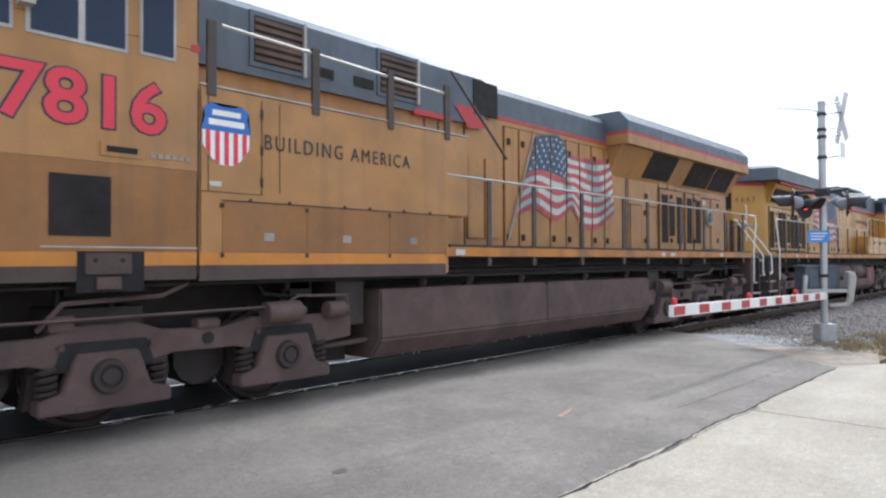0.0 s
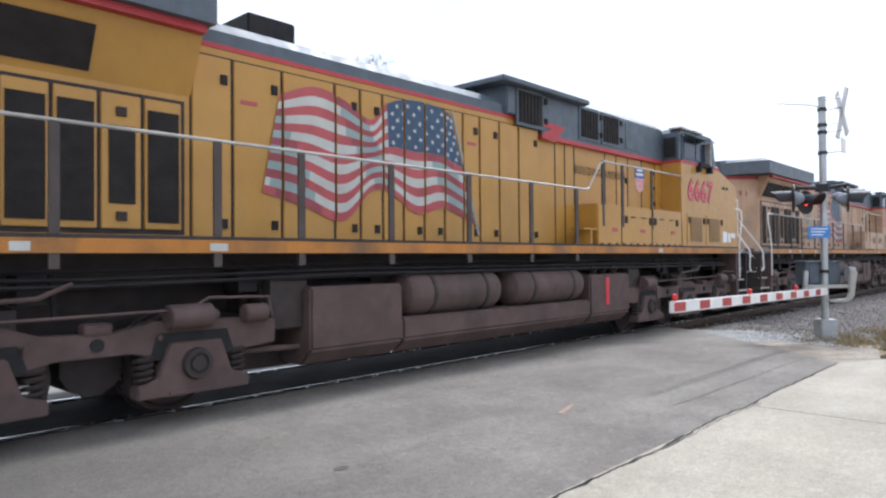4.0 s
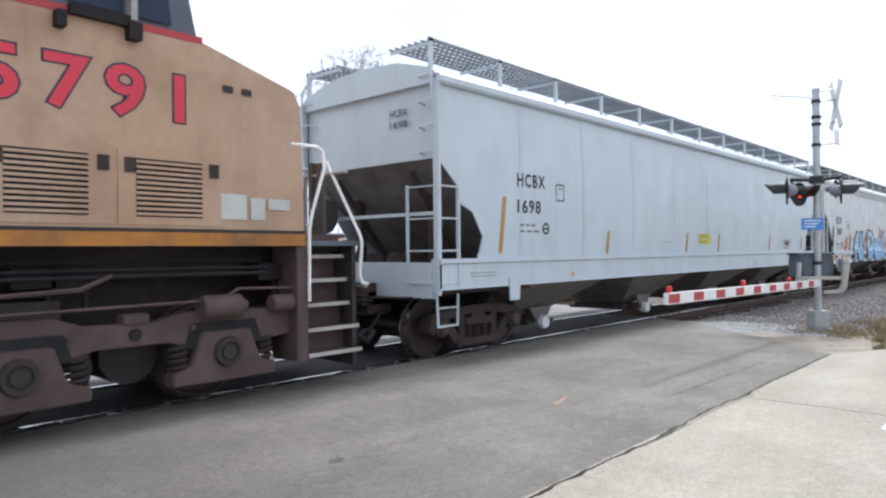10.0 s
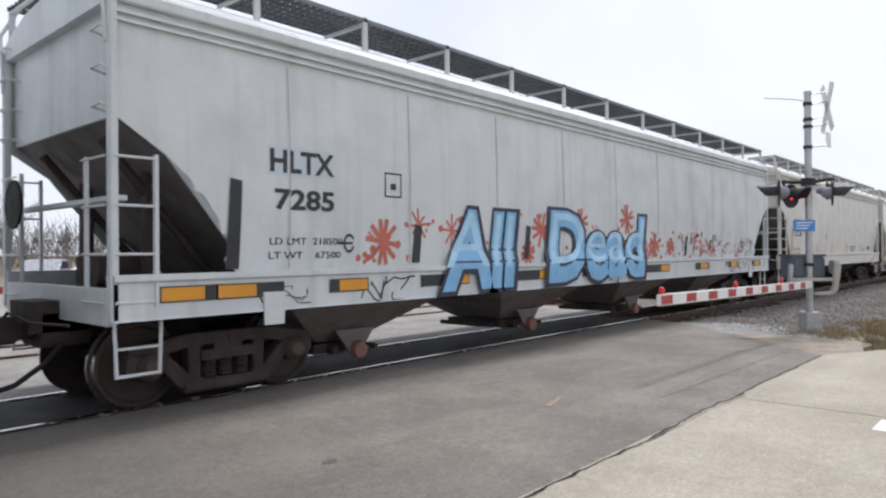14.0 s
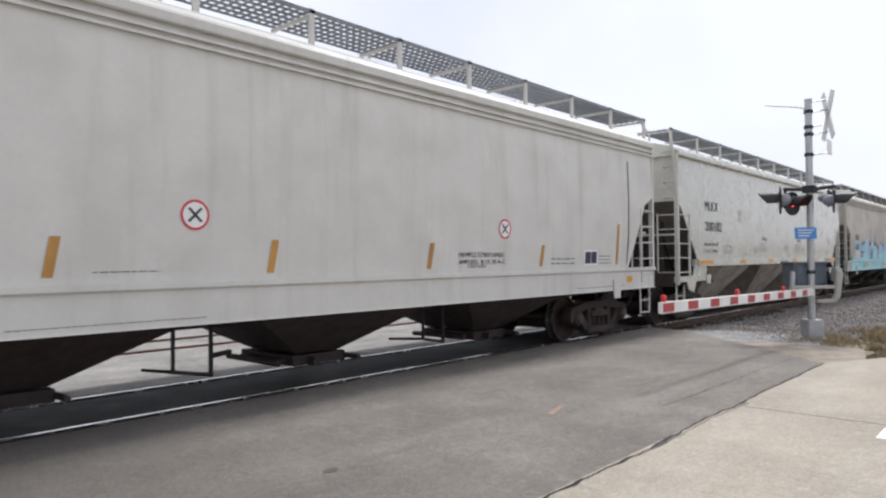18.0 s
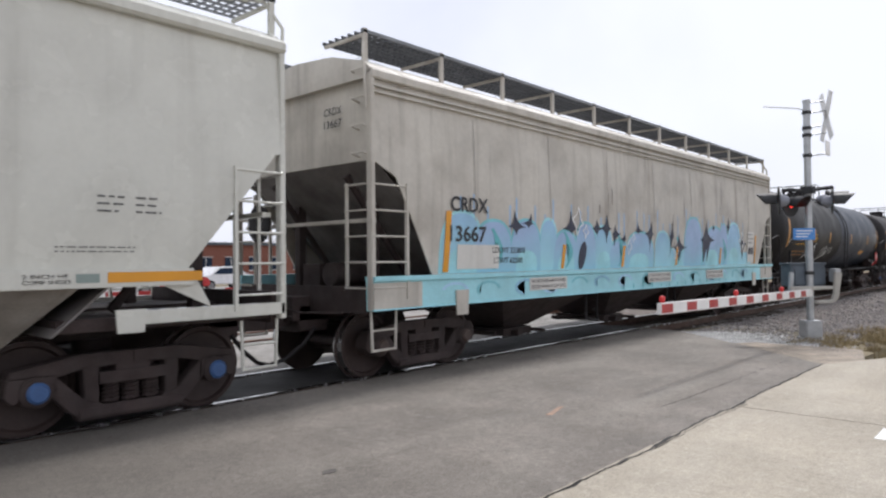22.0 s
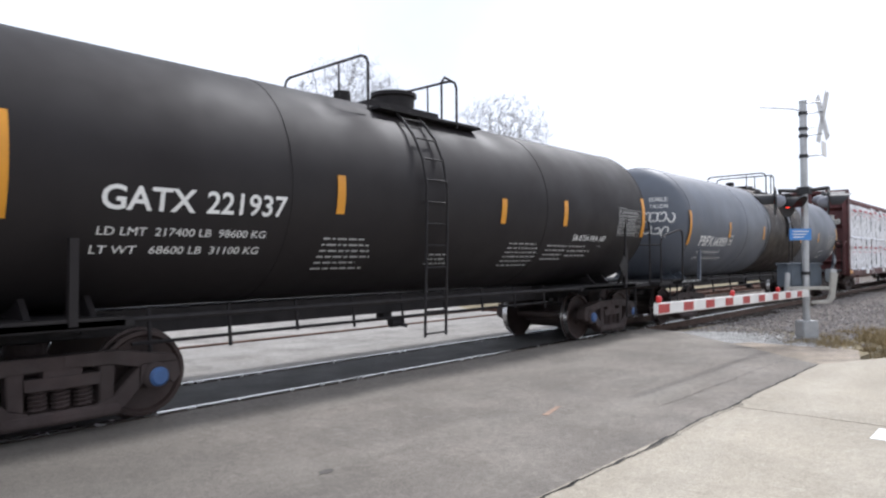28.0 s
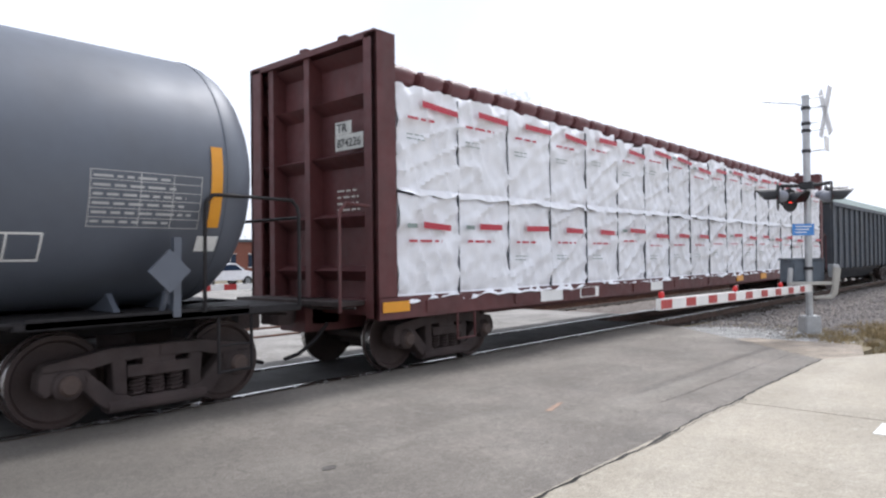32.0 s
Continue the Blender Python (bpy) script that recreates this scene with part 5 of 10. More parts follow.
        hood_plan = [(-9.4, -1.0), (1.2, -1.0), (1.2, 1.0), (-9.4, 1.0), (-9.58, 0.94), (-9.74, 0.82), (-10.3, 0.24), (-10.3, -0.24), (-9.74, -0.82), (-9.58, -0.94)]
    q = [(X(a), b) for a, b in hood_plan]
    zr = 4.03
    up = 0.24 if gevo else 0.01
    part("hood_lower", Form().slab(q, 1.76, zr), yel, v, "yellow lower hood")
    part("hood_upper", Form().slab(q, zr, 4.20).along([(-0.998, 4.20), (0.998, 4.20), (0.998, 4.2 + up), (0.93, 4.31 + up), (0.72, 4.37 + up), (-0.72, 4.37 + up), (-0.93, 4.31 + up), (-0.998, 4.2 + up)], *span(-9.4, 1.2)), M_loco_grey, v, "dark grey upper hood")
    part("hood_stripe", bx(Form(), -5.4 if not gevo else -2.9, 1.2, -1.012, 1.012, zr - 0.025, zr + 0.03), M_loco_red, v, "red hood stripe")
    # engine-room doors
    edges = (-5.36, -4.86, -4.20, -3.40, -2.97, -2.57, -2.17, -1.75, -1.31, -0.88, -0.47, 0.04, 0.58, 1.18) if not gevo else (-3.08, -2.70, -2.20, -1.74, -1.27, -0.74, -0.26, 0.21, 0.62)
    part("door_gap", bx(Form(), edges[0], edges[-1], -1.008, -0.99, 1.84, 3.92), M_under, v, "dark gaps between the hood doors")
    for i, (a, b) in enumerate(zip(edges, edges[1:])):
        d = part("hood_door", bx(Form(), a + 0.02, b - 0.02, -1.03, -0.995, 1.86, 3.90), yel, v, bevel=0.008)
        if i % 3 != 2:
            for zz in (1.98, 3.60):
                part("latch", bx(Form(), b - 0.15, b - 0.07, -1.05, -1.02, zz, zz + 0.11), M_black, d)
        if i % 4 == 1:
            part("warning_label", bx(Form(), a + 0.1, a + 0.32, -1.036, -1.028, 3.42, 3.47), M_flag_red, d, "small red and white warning label")
    door_seams = [(a - 0.02, a + 0.02) for a in (edges if way > 0 else [-e for e in edges])]
    # radiator compartment: louvred doors, sloping screens, wing roof
    r0, r1 = (-9.3, -5.45) if not gevo else (-9.3, -3.0)
    k_door = 9 if not gevo else 4
    g0 = r0 if not gevo else -6.4
    if gevo:
        g0, g1 = -8.2, -5.8
    else:
        g1 = r1
    step = (g1 - g0) / k_door
    if not gevo:
        part("door_gap", bx(Form(), g0 - 0.03, g1 + 0.03, -1.006, -0.99, 1.90, 3.34), M_under, v, "dark gaps between the louvred doors")
    for k in range(0 if gevo else k_door):
        u = g0 + k * step
        fr = part("louvre_door", bx(Form(), u + 0.02, u + step - 0.02, -1.035, -0.995, 1.95, 3.3), yel, v, bevel=0.008)
        if k % 3 != 1:
            part("louvre", bx(Form(), u + 0.05, u + step - 0.05, -1.05, -1.03, 2.02, 3.18), M_mesh, fr, "dark louvred opening")
        else:
            part("louvre", bx(Form(), u + 0.09, u + step - 0.08, -1.05, -1.03, 2.20, 2.98), M_mesh, fr, "dark louvred opening")
            for zz in (2.03, 3.08):
                part("lock_box", bx(Form(), u + 0.16, u + 0.26, -1.06, -1.03, zz, zz + 0.09), M_under, fr)
    if gevo:
        # side doors below the radiators, counted from the cab end
        for a, b, lo, hi in ((3.86, 4.36, 1.90, 2.84), (4.74, 5.10, 1.90, 2.84), (8.34, 8.92, 1.93, 3.24), (3.8, 4.36, 3.45, 3.95), (5.24, 5.66, 3.33, 3.46), (5.72, 6.1, 3.33, 3.46)):
            rim = part("door_gap", bx(Form(), -a + 0.025, -b - 0.025, -1.004, -0.99, lo - 0.025, hi + 0.025), M_under, v)
            part("side_door", bx(Form(), -a, -b, -1.014, -0.99, lo, hi), yel, rim, bevel=0.006)
        for x, z in ((4.6, 3.44), (4.6, 3.02), (4.55, 2.64), (4.55, 2.02), (8.76, 3.04), (8.76, 2.1)):
            part("latch", bx(Form(), -x + 0.05, -x - 0.05, -1.03, -0.99, z, z + 0.11), M_under, v)
        for a, b in ((5.21, 6.50), (6.62, 7.60)):
            part("door_gap", bx(Form(), -a + 0.03, -b - 0.03, -1.006, -0.99, 1.87, 3.32), M_under, v)
        for a, b, lo, hi in ((5.33, 5.63, 2.05, 3.17), (5.74, 6.02, 2.21, 3.01), (6.15, 6.45, 2.03, 3.16), (6.74, 7.02, 2.05, 3.17), (7.26, 7.56, 2.06, 3.15)):
            fr = part("louvre_door", bx(Form(), 0.085 - a, -b - 0.075, -1.035, -0.99, 1.90, 3.29), yel, v, bevel=0.008)
            part("louvre", bx(Form(), -a, -b, -1.046, -1.03, lo, hi), M_mesh, fr, "dark louvred opening")
        for zz in (2.06, 3.1):
            for x in (5.79, 7.14):
                part("lock_box", bx(Form(), -x, -x - 0.09, -1.06, -1.03, zz, zz + 0.09), M_under, v)
        part("reel_recess", bx(Form(), -7.64, -8.24, -1.008, -0.99, 1.88, 3.26), M_under, v)
        part("reel_panel", bx(Form(), -7.70, -8.18, -1.014, -0.99, 1.92, 3.22), yel, v)
        part("hand_wheel", Form().lathe([(-1.10, 0.15), (-1.12, 0.18), (-1.10, 0.21), (-1.08, 0.18), (-1.10, 0.15)], "y", 24, (8.04, 0, 2.74)).rod((8.04, -1.1, 2.56), (8.04, -1.1, 2.92), 0.016, 6).rod((7.86, -1.1, 2.74), (8.22, -1.1, 2.74), 0.016, 6).rod((8.04, -1.13, 2.74), (8.04, -1.0, 2.74), 0.04, 10), M_handrail, v, "grey brake hand wheel")
        part("placard", bx(Form(), -7.76, -7.94, -1.02, -1.0, 3.06, 3.18), M_flag_white, v)
        for x in (3.65, 3.74):
            part("panel_seam", bx(Form(), -x, -x - 0.03, -1.006, -0.99, 1.86, 3.98), M_under, v)
    for x, w in ((-7.2, 0.16), (-5.4, 0.2), (4.9, 0.2), (-8.3, 0.22)) if not gevo else ((-4.45, 0.16), (-4.95, 0.24), (-7.75, 0.14), (2.2, 0.2)):
        part("sill_placard", bx(Form(), x, x + w, -1.522, -1.51, 1.72, 1.80), M_flag_white, v, "small white sill placard")
    w0, w1 = (-9.98, -5.3) if not gevo else (-9.75, -2.85)
    yt = 1.40 if gevo else 1.31
    part("radiator_housing", Form().along([(-1.0, 3.40), (-yt, 4.08), (yt, 4.08), (1.0, 3.40)], *span(w0 + (0.55 if not gevo else 0.2), w1 - 0.05)), yel, v, "flared radiator housing")
    ys, zs = (1.37, 4.0) if gevo else (1.26, 3.87)
    n_scr = 2 if not gevo else 3
    sa, sb = (w0 + 0.66, w1 - 1.05) if not gevo else (w0 + 0.35, w0 + 5.2)
    for k in range(n_scr):
        a = sa + (sb - sa) / n_scr * k
        lo, hi = span(a + 0.06, a + (sb - sa) / n_scr - 0.06)
        if gevo:
            lo, hi = span(*((-9.2, -7.95), (-7.85, -6.45), (-5.6, -4.3))[k])
        part("radiator_screen", Form().add([(lo, -1.06, 3.47), (hi, -1.06, 3.47), (hi, -ys, zs), (lo, -ys, zs), (lo, -1.04, 3.47), (hi, -1.04, 3.47), (hi, 0.02 - ys, zs), (lo, 0.02 - ys, zs)], [(0, 1, 2, 3), (4, 7, 6, 5), (0, 4, 5, 1), (2, 6, 7, 3), (0, 3, 7, 4), (1, 5, 6, 2)]), M_mesh, v, "dark sloping radiator screen")
    rear, wy = (0.62, 0.92) if gevo else (0.30, 0.30)
    plan = [(X(a), b) for a, b in [(w1, -1.5), (w0, -1.5), (w0 - rear, -wy), (w0 - rear, wy), (w0, 1.5), (w1, 1.5)]]
    if not gevo:
        part("hood_end_cap", Form().slab([(X(a), b) for a, b in hood_plan if a < -9], 4.05, 4.54), M_loco_grey, v, "dark grey top of the hood end", bevel=0.04)
    top = [(X(a), b) for a, b in [(w1, -1.3), (w0 + 0.1, -1.3), (w0 - rear + 0.15, 0.12 - wy), (w0 - rear + 0.15, wy - 0.12), (w0 + 0.1, 1.3), (w1, 1.3)]]
    wing = Form().slab(plan, 4.26 if gevo else 4.09, 4.46)
    if gevo:
        part("roof_lip", Form().slab(plan, 4.0, 4.20), yel, v, "yellow lower lip of the radiator roof")
    k6 = 6
    wing.add([(x, y, 4.46) for x, y in plan] + [(x, y, 4.68 if gevo else 4.55) for x, y in top], [(i, (i + 1) % k6, (i + 1) % k6 + k6, i + k6) for i in range(k6)] + [tuple(range(k6, 12))])
    part("radiator_roof", wing, M_loco_grey, v, "overhanging dark grey radiator roof", smooth=20)
    if gevo:
        part("roof_stripe", Form().slab([(x * 0.999, y * 0.996) for x, y in plan], 4.20, 4.26), M_loco_red, v, "red stripe under the roof edge")
    else:
        part("roof_stripe", bx(Form(), -9.38, -5.36, -1.40, 1.40, 4.01, 4.088), M_loco_red, v, "red stripe under the roof edge")
        part("end_stripe", Form().slab([(X(a) * 1.001, b * 1.006) for a, b in hood_plan if a < 0], 3.96, 4.05), M_loco_red, v, "red stripe round the hood end")
    for u in (-3.2, -2.2, -1.9) if not gevo else (-2.2, -1.2, 0.2):
        part("roof_vent", Form().rod((X(u), -0.2, 4.3), (X(u), -0.2, 4.46), 0.14, 10), M_black, v)
    part("exhaust_stack", bx(Form(), -4.4, -3.7, -0.6, 0.6, 4.3, 4.70), M_black, v, "sooty exhaust stack", bevel=0.02)
    # hood behind the cab: raised grey blower section
    b0, b1 = (0.0, 6.1) if not gevo else (1.0, 6.35)
    part("blower_lower", bx(Form(), 1.2, b1, -1.0, 1.0, 1.76, 3.80), yel, v, "yellow equipment compartment")
    part("blower_upper", Form().along([(-1.08, 3.80), (1.08, 3.80), (1.08, 4.55), (0.85, 4.72), (-0.85, 4.72), (-1.08, 4.55)], *span(1.2, b1)).along([(-1.08, zr + 0.04), (1.08, zr + 0.04), (1.08, 4.55), (0.85, 4.72), (-0.85, 4.72), (-1.08, 4.55)], *span(b0 + 0.2, 1.2)), M_loco_grey, v, "dark grey blower housing", bevel=0.02)
    part("blower_stripe", bx(Form(), 1.2 if not gevo else 2.0, b1 if not gevo else 2.8, -1.09, 1.09, 3.765, 3.84), M_loco_red, v, "red stripe")
    if not gevo:
        part("roof_hatch", bx(Form(), b0 - 0.1, b0 + 2.6, -1.25, 1.25, 4.55, 4.64), M_loco_grey, v, bevel=0.015)
    for a, b in (((2.5, 3.15), (3.35, 3.98), (0.5, 1.2)) if not gevo else ((2.78, 3.46), (4.76, 5.42))):
        g = part("grille_frame", bx(Form(), a - 0.06, b + 0.06, -1.10, -1.07, 3.90, 4.56), M_loco_grey, v, bevel=0.006)
        if not gevo:
            for zz in (4.02, 4.38):
                part("latch", bx(Form(), b + 0.08, b + 0.15, -1.12, -1.07, zz, zz + 0.1), M_black, g)
        part("grille", bx(Form(), a, b, -1.106, -1.08, 3.96, 4.50), M_mesh, g, "dark intake grille")
        for k in range(6):
            part("grille_slat", bx(Form(), a, b, -1.118, -1.10, 3.975 + k * 0.09, 4.025 + k * 0.09) if gevo else bx(Form(), a + 0.05 + k * 0.1, a + 0.08 + k * 0.1, -1.118, -1.10, 3.97, 4.49), M_slat if gevo else M_black, g)
    zig = [(1.2, 3.84), (1.2, 3.765), (1.62, 3.73), (1.95, 4.05), (1.15, 4.07), (0.9, 4.07), (0.9, 3.99), (1.5, 3.97)]
    patch("zigzag_stripe", [[(X(a), z) for a, z in zig][::way]], flat(-1.085), M_loco_red, v, "red zigzag of the stripe", 0.012)
    for u, z0 in (((1.72, 1.84), (2.05, 1.84), (2.38, 2.64), (3.55, 2.64), (4.02, 2.64), (4.52, 2.64), (5.15, 2.64)) if not gevo else ((1.6, 1.84), (2.2, 1.84), (2.5, 2.2))):
        part("panel_seam", bx(Form(), u, u + 0.03, -1.006, -0.99, z0, 3.76), M_under, v)
    part("panel_latch", bx(Form(), 4.42, 4.5, -1.03, -0.99, 3.2, 3.32), M_under, v)
    part("blower_hatch", bx(Form(), 4.3, 4.95, -1.092, -1.07, 3.92, 4.5), M_loco_grey, v, "closed grey hatch", bevel=0.008)
    # cab and nose
    c0, c1 = 6.30 if gevo else 6.1, 8.25
    cz = 1.46 if gevo else 1.84
    part("cab_lower", Form().plate(side([(c0, 2.66), (c0, 3.80), (8.36, 3.80), (9.50, 3.47), (9.58, 3.30), (9.62, cz), (c0 + 0.05, cz)]), -1.5, 1.5), yel, v, "yellow cab side and nose", bevel=0.02)
    part("cab_upper", Form().plate(side([(c0, 3.80), (c0 + 0.02, 4.46), (c0 + 0.25, 4.60), (c1 - 0.2, 4.58), (c1 - 0.05, 4.52), (8.36, 3.80)]), -1.44, 1.44), M_loco_grey, v, "dark grey cab top", bevel=0.03)
    part("cab_stripe", bx(Form(), c0, 8.36 if not gevo else 6.39, -1.506, 1.506, 3.77, 3.84), M_loco_red, v, "red cab stripe")
    part("windscreen", Form().add([(X(8.34), y, z) if z < 4 else (X(8.24), y, z) for y, z in ((-1.3, 3.88), (1.3, 3.88), (1.25, 4.4), (-1.25, 4.4))], [(0, 1, 2, 3)]), M_glass, v)
    if gevo:
        part("cab_side_upper", Form().plate(side([(c0 + 0.02, 3.78), (c0 + 0.02, 4.5), (8.2, 4.5), (8.34, 3.78)]), -1.5, -1.40), yel, v, "yellow upper cab side", bevel=0.01)
        for lights_in, a, b, z in ((((6.58, 6.88),), 6.55, 6.91, 3.62), (((7.05, 7.40), (7.46, 7.84)), 7.02, 7.88, 3.60), (((8.0, 8.22),), 7.97, 8.25, 3.60)):
            wf = part("window_frame", bx(Form(), a, b, -1.512, -1.49, z, 4.42), M_handrail, v, "pale steel window frame", bevel=0.006)
            for p0, p1 in lights_in:
                part("window_pane", bx(Form(), p0, p1, -1.518, -1.50, z + 0.035, 4.38), M_glass, wf)
        part("belt_rail", bx(Form(), c0 + 0.02, 9.5, -1.506, -1.49, 2.555, 2.575), yel, v)
        part("cab_sill_edge", bx(Form(), c0 + 0.02, 7.75, -1.508, -1.49, 1.765, 1.78), M_handrail, v, "pale worn cab sill edge")
        part("cab_skirt", bx(Form(), c0 + 0.03, 9.3, -1.505, -1.48, 1.462, 1.60), M_skirt, v, "brown dust over the cab skirt")
        part("cab_panel", bx(Form(), c0 + 0.03, 9.3, -1.504, -1.48, 1.73, 2.55), M_yellow_low, v, "dust-filmed lower cab panel", bevel=0.004)
        part("sill_stripe", bx(bx(Form(), c0 + 0.03, 6.90, -1.508, -1.48, 1.60, 1.73), 7.46, 9.3, -1.508, -1.48, 1.60, 1.73), M_stripe_dull, v, "dulled orange stripe under the cab")
        part("cab_seam", bx(Form(), c0 + 0.008, c0 + 0.02, -1.504, -1.49, 1.5, 3.4), M_under, v)
    else:
        panes = ((6.36, 6.95), (7.03, 7.56), (7.66, 8.05))
        wf = part("window_frame", bx(bx(bx(Form(), 6.28, 7.64, -1.46, -1.43, 3.86, 4.44), 6.28, 7.64, -1.48, -1.44, 3.84, 3.88), 6.28, 7.64, -1.48, -1.44, 4.40, 4.45), M_loco_grey, v, "dark grey window frame")
        for i, (a, b) in enumerate(panes):
            part("window_pane", Form().plate(side([(a, 3.90), (b, 3.90), (b - (0.06 if i == 2 else 0), 4.38), (a, 4.38)]), -1.475, -1.462), M_glass, wf)
    part("sun_visor", Form().add([(X(6.45), -1.45, 4.46), (X(7.6), -1.45, 4.46), (X(7.6), -1.72, 4.36), (X(6.45), -1.72, 4.36), (X(6.45), -1.45, 4.48), (X(7.6), -1.45, 4.48), (X(7.6), -1.72, 4.38), (X(6.45), -1.72, 4.38)], [(0, 1, 2, 3), (4, 7, 6, 5), (0, 3, 7, 4), (1, 5, 6, 2), (2, 6, 7, 3), (0, 4, 5, 1)]), M_loco_grey, v)
    if gevo:
        part("mirror", bx(Form(), 7.83, 7.95, -1.62, -1.5, 3.82, 4.15), M_handrail, v)
    else:
        part("mirror", bx(Form(), 6.96, 7.04, -1.62, -1.5, 3.62, 3.76), M_black, v)
        part("mirror", bx(Form(), 7.58, 7.70, -1.62, -1.5, 3.64, 3.80), M_black, v)
        part("wind_deflector", bx(Form(), 7.6, 7.66, -1.60, -1.47, 3.82, 4.36), M_handrail, v, "narrow pale wind deflector")
        part("arm_rest", bx(Form(), 7.08, 7.66, -1.58, -1.5, 3.76, 3.86), M_black, v)
    for a, b in ((6.15, 6.6), (6.7, 7.4)):
        part("roof_edge", bx(Form(), a, b, -1.50, -1.2, 4.56, 4.60), M_handrail, v)
    part("rear_cab_window", bx(Form(), c0 - 0.04, c0, -1.40, -1.12, 3.92, 4.36), M_dark, v, "dark rear cab window")
    part("cab_corner_shade", bx(Form(), 5.8, c0, -1.03, -1.0, 2.66, 3.76), yel, v)
    for k in range(3):
        part("cab_hinge", bx(Form(), 5.72, 5.78, -1.03, -1.0, 2.8 + 0.35 * k, 2.88 + 0.35 * k), M_under, v)
    # lower equipment lockers in front of the hood
    if gevo:
        part("side_cover", Form().plate(side([(2.52, 1.46), (2.52, 2.28), (2.09, 2.28), (2.09, 3.46), (c0, 3.46), (c0, 1.46)]), -1.5, -1.0), yel, v, "yellow full-height side cover", bevel=0.02)
        part("cover_rear", Form().plate(side([(2.61, 1.76), (2.61, 3.46), (c0, 3.46), (c0, 1.76)]), 1.0, 1.5), yel, v)
        part("cover_stripe", bx(Form(), 2.605, c0, -1.508, -1.46, 1.60, 1.73), M_stripe_dull, v, "orange stripe on the cover")
        part("cover_skirt", bx(Form(), 2.605, c0, -1.508, -1.40, 1.44, 1.60), M_skirt, v, "dusty skirt")
        seams = Form()
        for a, b in ((2.54, 3.68), (3.68, 4.98), (4.98, 6.05)):
            part("cover_panel", bx(Form(), a + 0.006, b - 0.006, -1.506, -1.49, 1.735, 2.27), M_yellow_low, v, "dust-filmed lower panel", bevel=0.003)
            for zz in (1.68, 2.2):
                part("panel_bolt", bx(Form(), b - 0.02, b + 0.02, -1.514, -1.49, zz, zz + 0.05), M_under, v)
        bx(seams, 5.34, 5.346, -1.506, -1.49, 2.40, 3.40)
        bx(seams, 5.57, 5.578, -1.508, -1.49, 2.36, 3.4)
        bx(seams, 5.57, c0, -1.506, -1.49, 2.36, 2.366)
        bx(seams, 2.52, 6.05, -1.512, -1.49, 2.275, 2.285)
        bx(seams, c0 - 0.1, c0 - 0.092, -1.506, -1.49, 2.36, 3.4)
        part("cover_seam", seams, M_under, v)
        for z in (2.45, 2.8, 3.2):
            part("cover_hinge", bx(Form(), 5.56, 5.59, -1.512, -1.49, z, z + 0.10), M_under, v)
        for u in (2.9, 3.4, 4.0, 4.4, 5.2, 5.7):
            part("cover_latch", bx(Form(), u, u + 0.03, -1.518, -1.49, 2.275, 2.31), M_under, v)
        for u in (3.18, 4.32, 5.42):
            part("faint_placard", bx(Form(), u, u + 0.13, -1.510, -1.49, 1.86, 1.95), M_ghost, v)
        part("cover_edge", bx(Form(), 2.1, c0 - 0.02, -1.506, -1.47, 3.455, 3.475), M_handrail, v, "pale worn top edge")
        part("white_label", bx(Form(), 6.06, 6.19, -1.508, -1.49, 2.42, 2.47), M_flag_white, v)
        part("hood_window", bx(Form(), 0.88, 1.48, -1.10, -1.06, 3.98, 4.52), M_dark, v, "dark square side opening")
        part("diagonal_brace", Form().rod((X(2.14), -1.2, 4.5), (X(1.1), -1.45, 3.25), 0.022, 7), M_post, v)
        for a, b in ((4.26, 4.54), (3.58, 3.92)):
            part("small_vent", bx(Form(), a, b, -1.096, -1.07, 3.96, 4.09), M_dark, v)
        for u in (2.74, 4.72):
            part("grille_edge", bx(Form(), u - 0.02, u + 0.02, -1.125, -1.07, 3.9, 4.56), M_handrail, v, "pale vertical grille edge")
        for a, b, lo, hi in ((1.57, 1.17, 2.0, 3.3), (1.13, 0.76, 2.0, 3.3)):
            part("cabinet_door", bx(Form(), a, b, -1.04, -0.99, lo, hi), yel, v, bevel=0.008)
        part("vent_grille", bx(Form(), 7.17, 7.69, -1.512, -1.49, 1.87, 2.42), M_mesh, v, "square dark grille")
        part("jack_recess", bx(Form(), 6.86, 7.46, -1.510, -1.4, 1.36, 1.735), M_black, v)
        pad = part("jack_pad", bx(Form(), 6.98, 7.40, -1.53, -1.4, 1.52, 1.72), M_skirt, v, "dusty steel jacking pad", bevel=0.008)
        part("pad_lug", bx(Form(), 7.08, 7.30, -1.54, -1.4, 1.385, 1.50), M_truck_dusty, pad, bevel=0.006)
        for u in (7.07, 7.31):
            part("bolt_hole", Form().rod((X(u), -1.533, 1.65), (X(u), -1.528, 1.65), 0.022, 10), M_dark, pad)
        slot = part("name_slot", bx(Form(), 6.88, 7.27, -1.512, -1.49, 2.61, 2.75), yel, v, "raised slot frame", bevel=0.008)
        part("slot_opening", bx(Form(), 6.93, 7.21, -1.517, -1.50, 2.655, 2.71), M_dark, slot)
        patch("cab_stencil", [rect(-6.80 + 0.07 * k, -6.75 + 0.07 * k, 2.64, 2.69) for k in range(6)], near, M_ghost, v, "small worn stencil", 0.008)
    else:
        lo_box = part("locker", Form().plate(side([(2.4, 1.84), (2.4, 2.64), (6.12, 2.64), (6.12, 1.84)]), -1.5, -1.0), yel, v, "yellow walkway equipment locker", bevel=0.02)
        part("far_locker", Form().plate(side([(2.4, 1.84), (2.4, 2.64), (6.12, 2.64), (6.12, 1.84)]), 1.0, 1.5), yel, v)
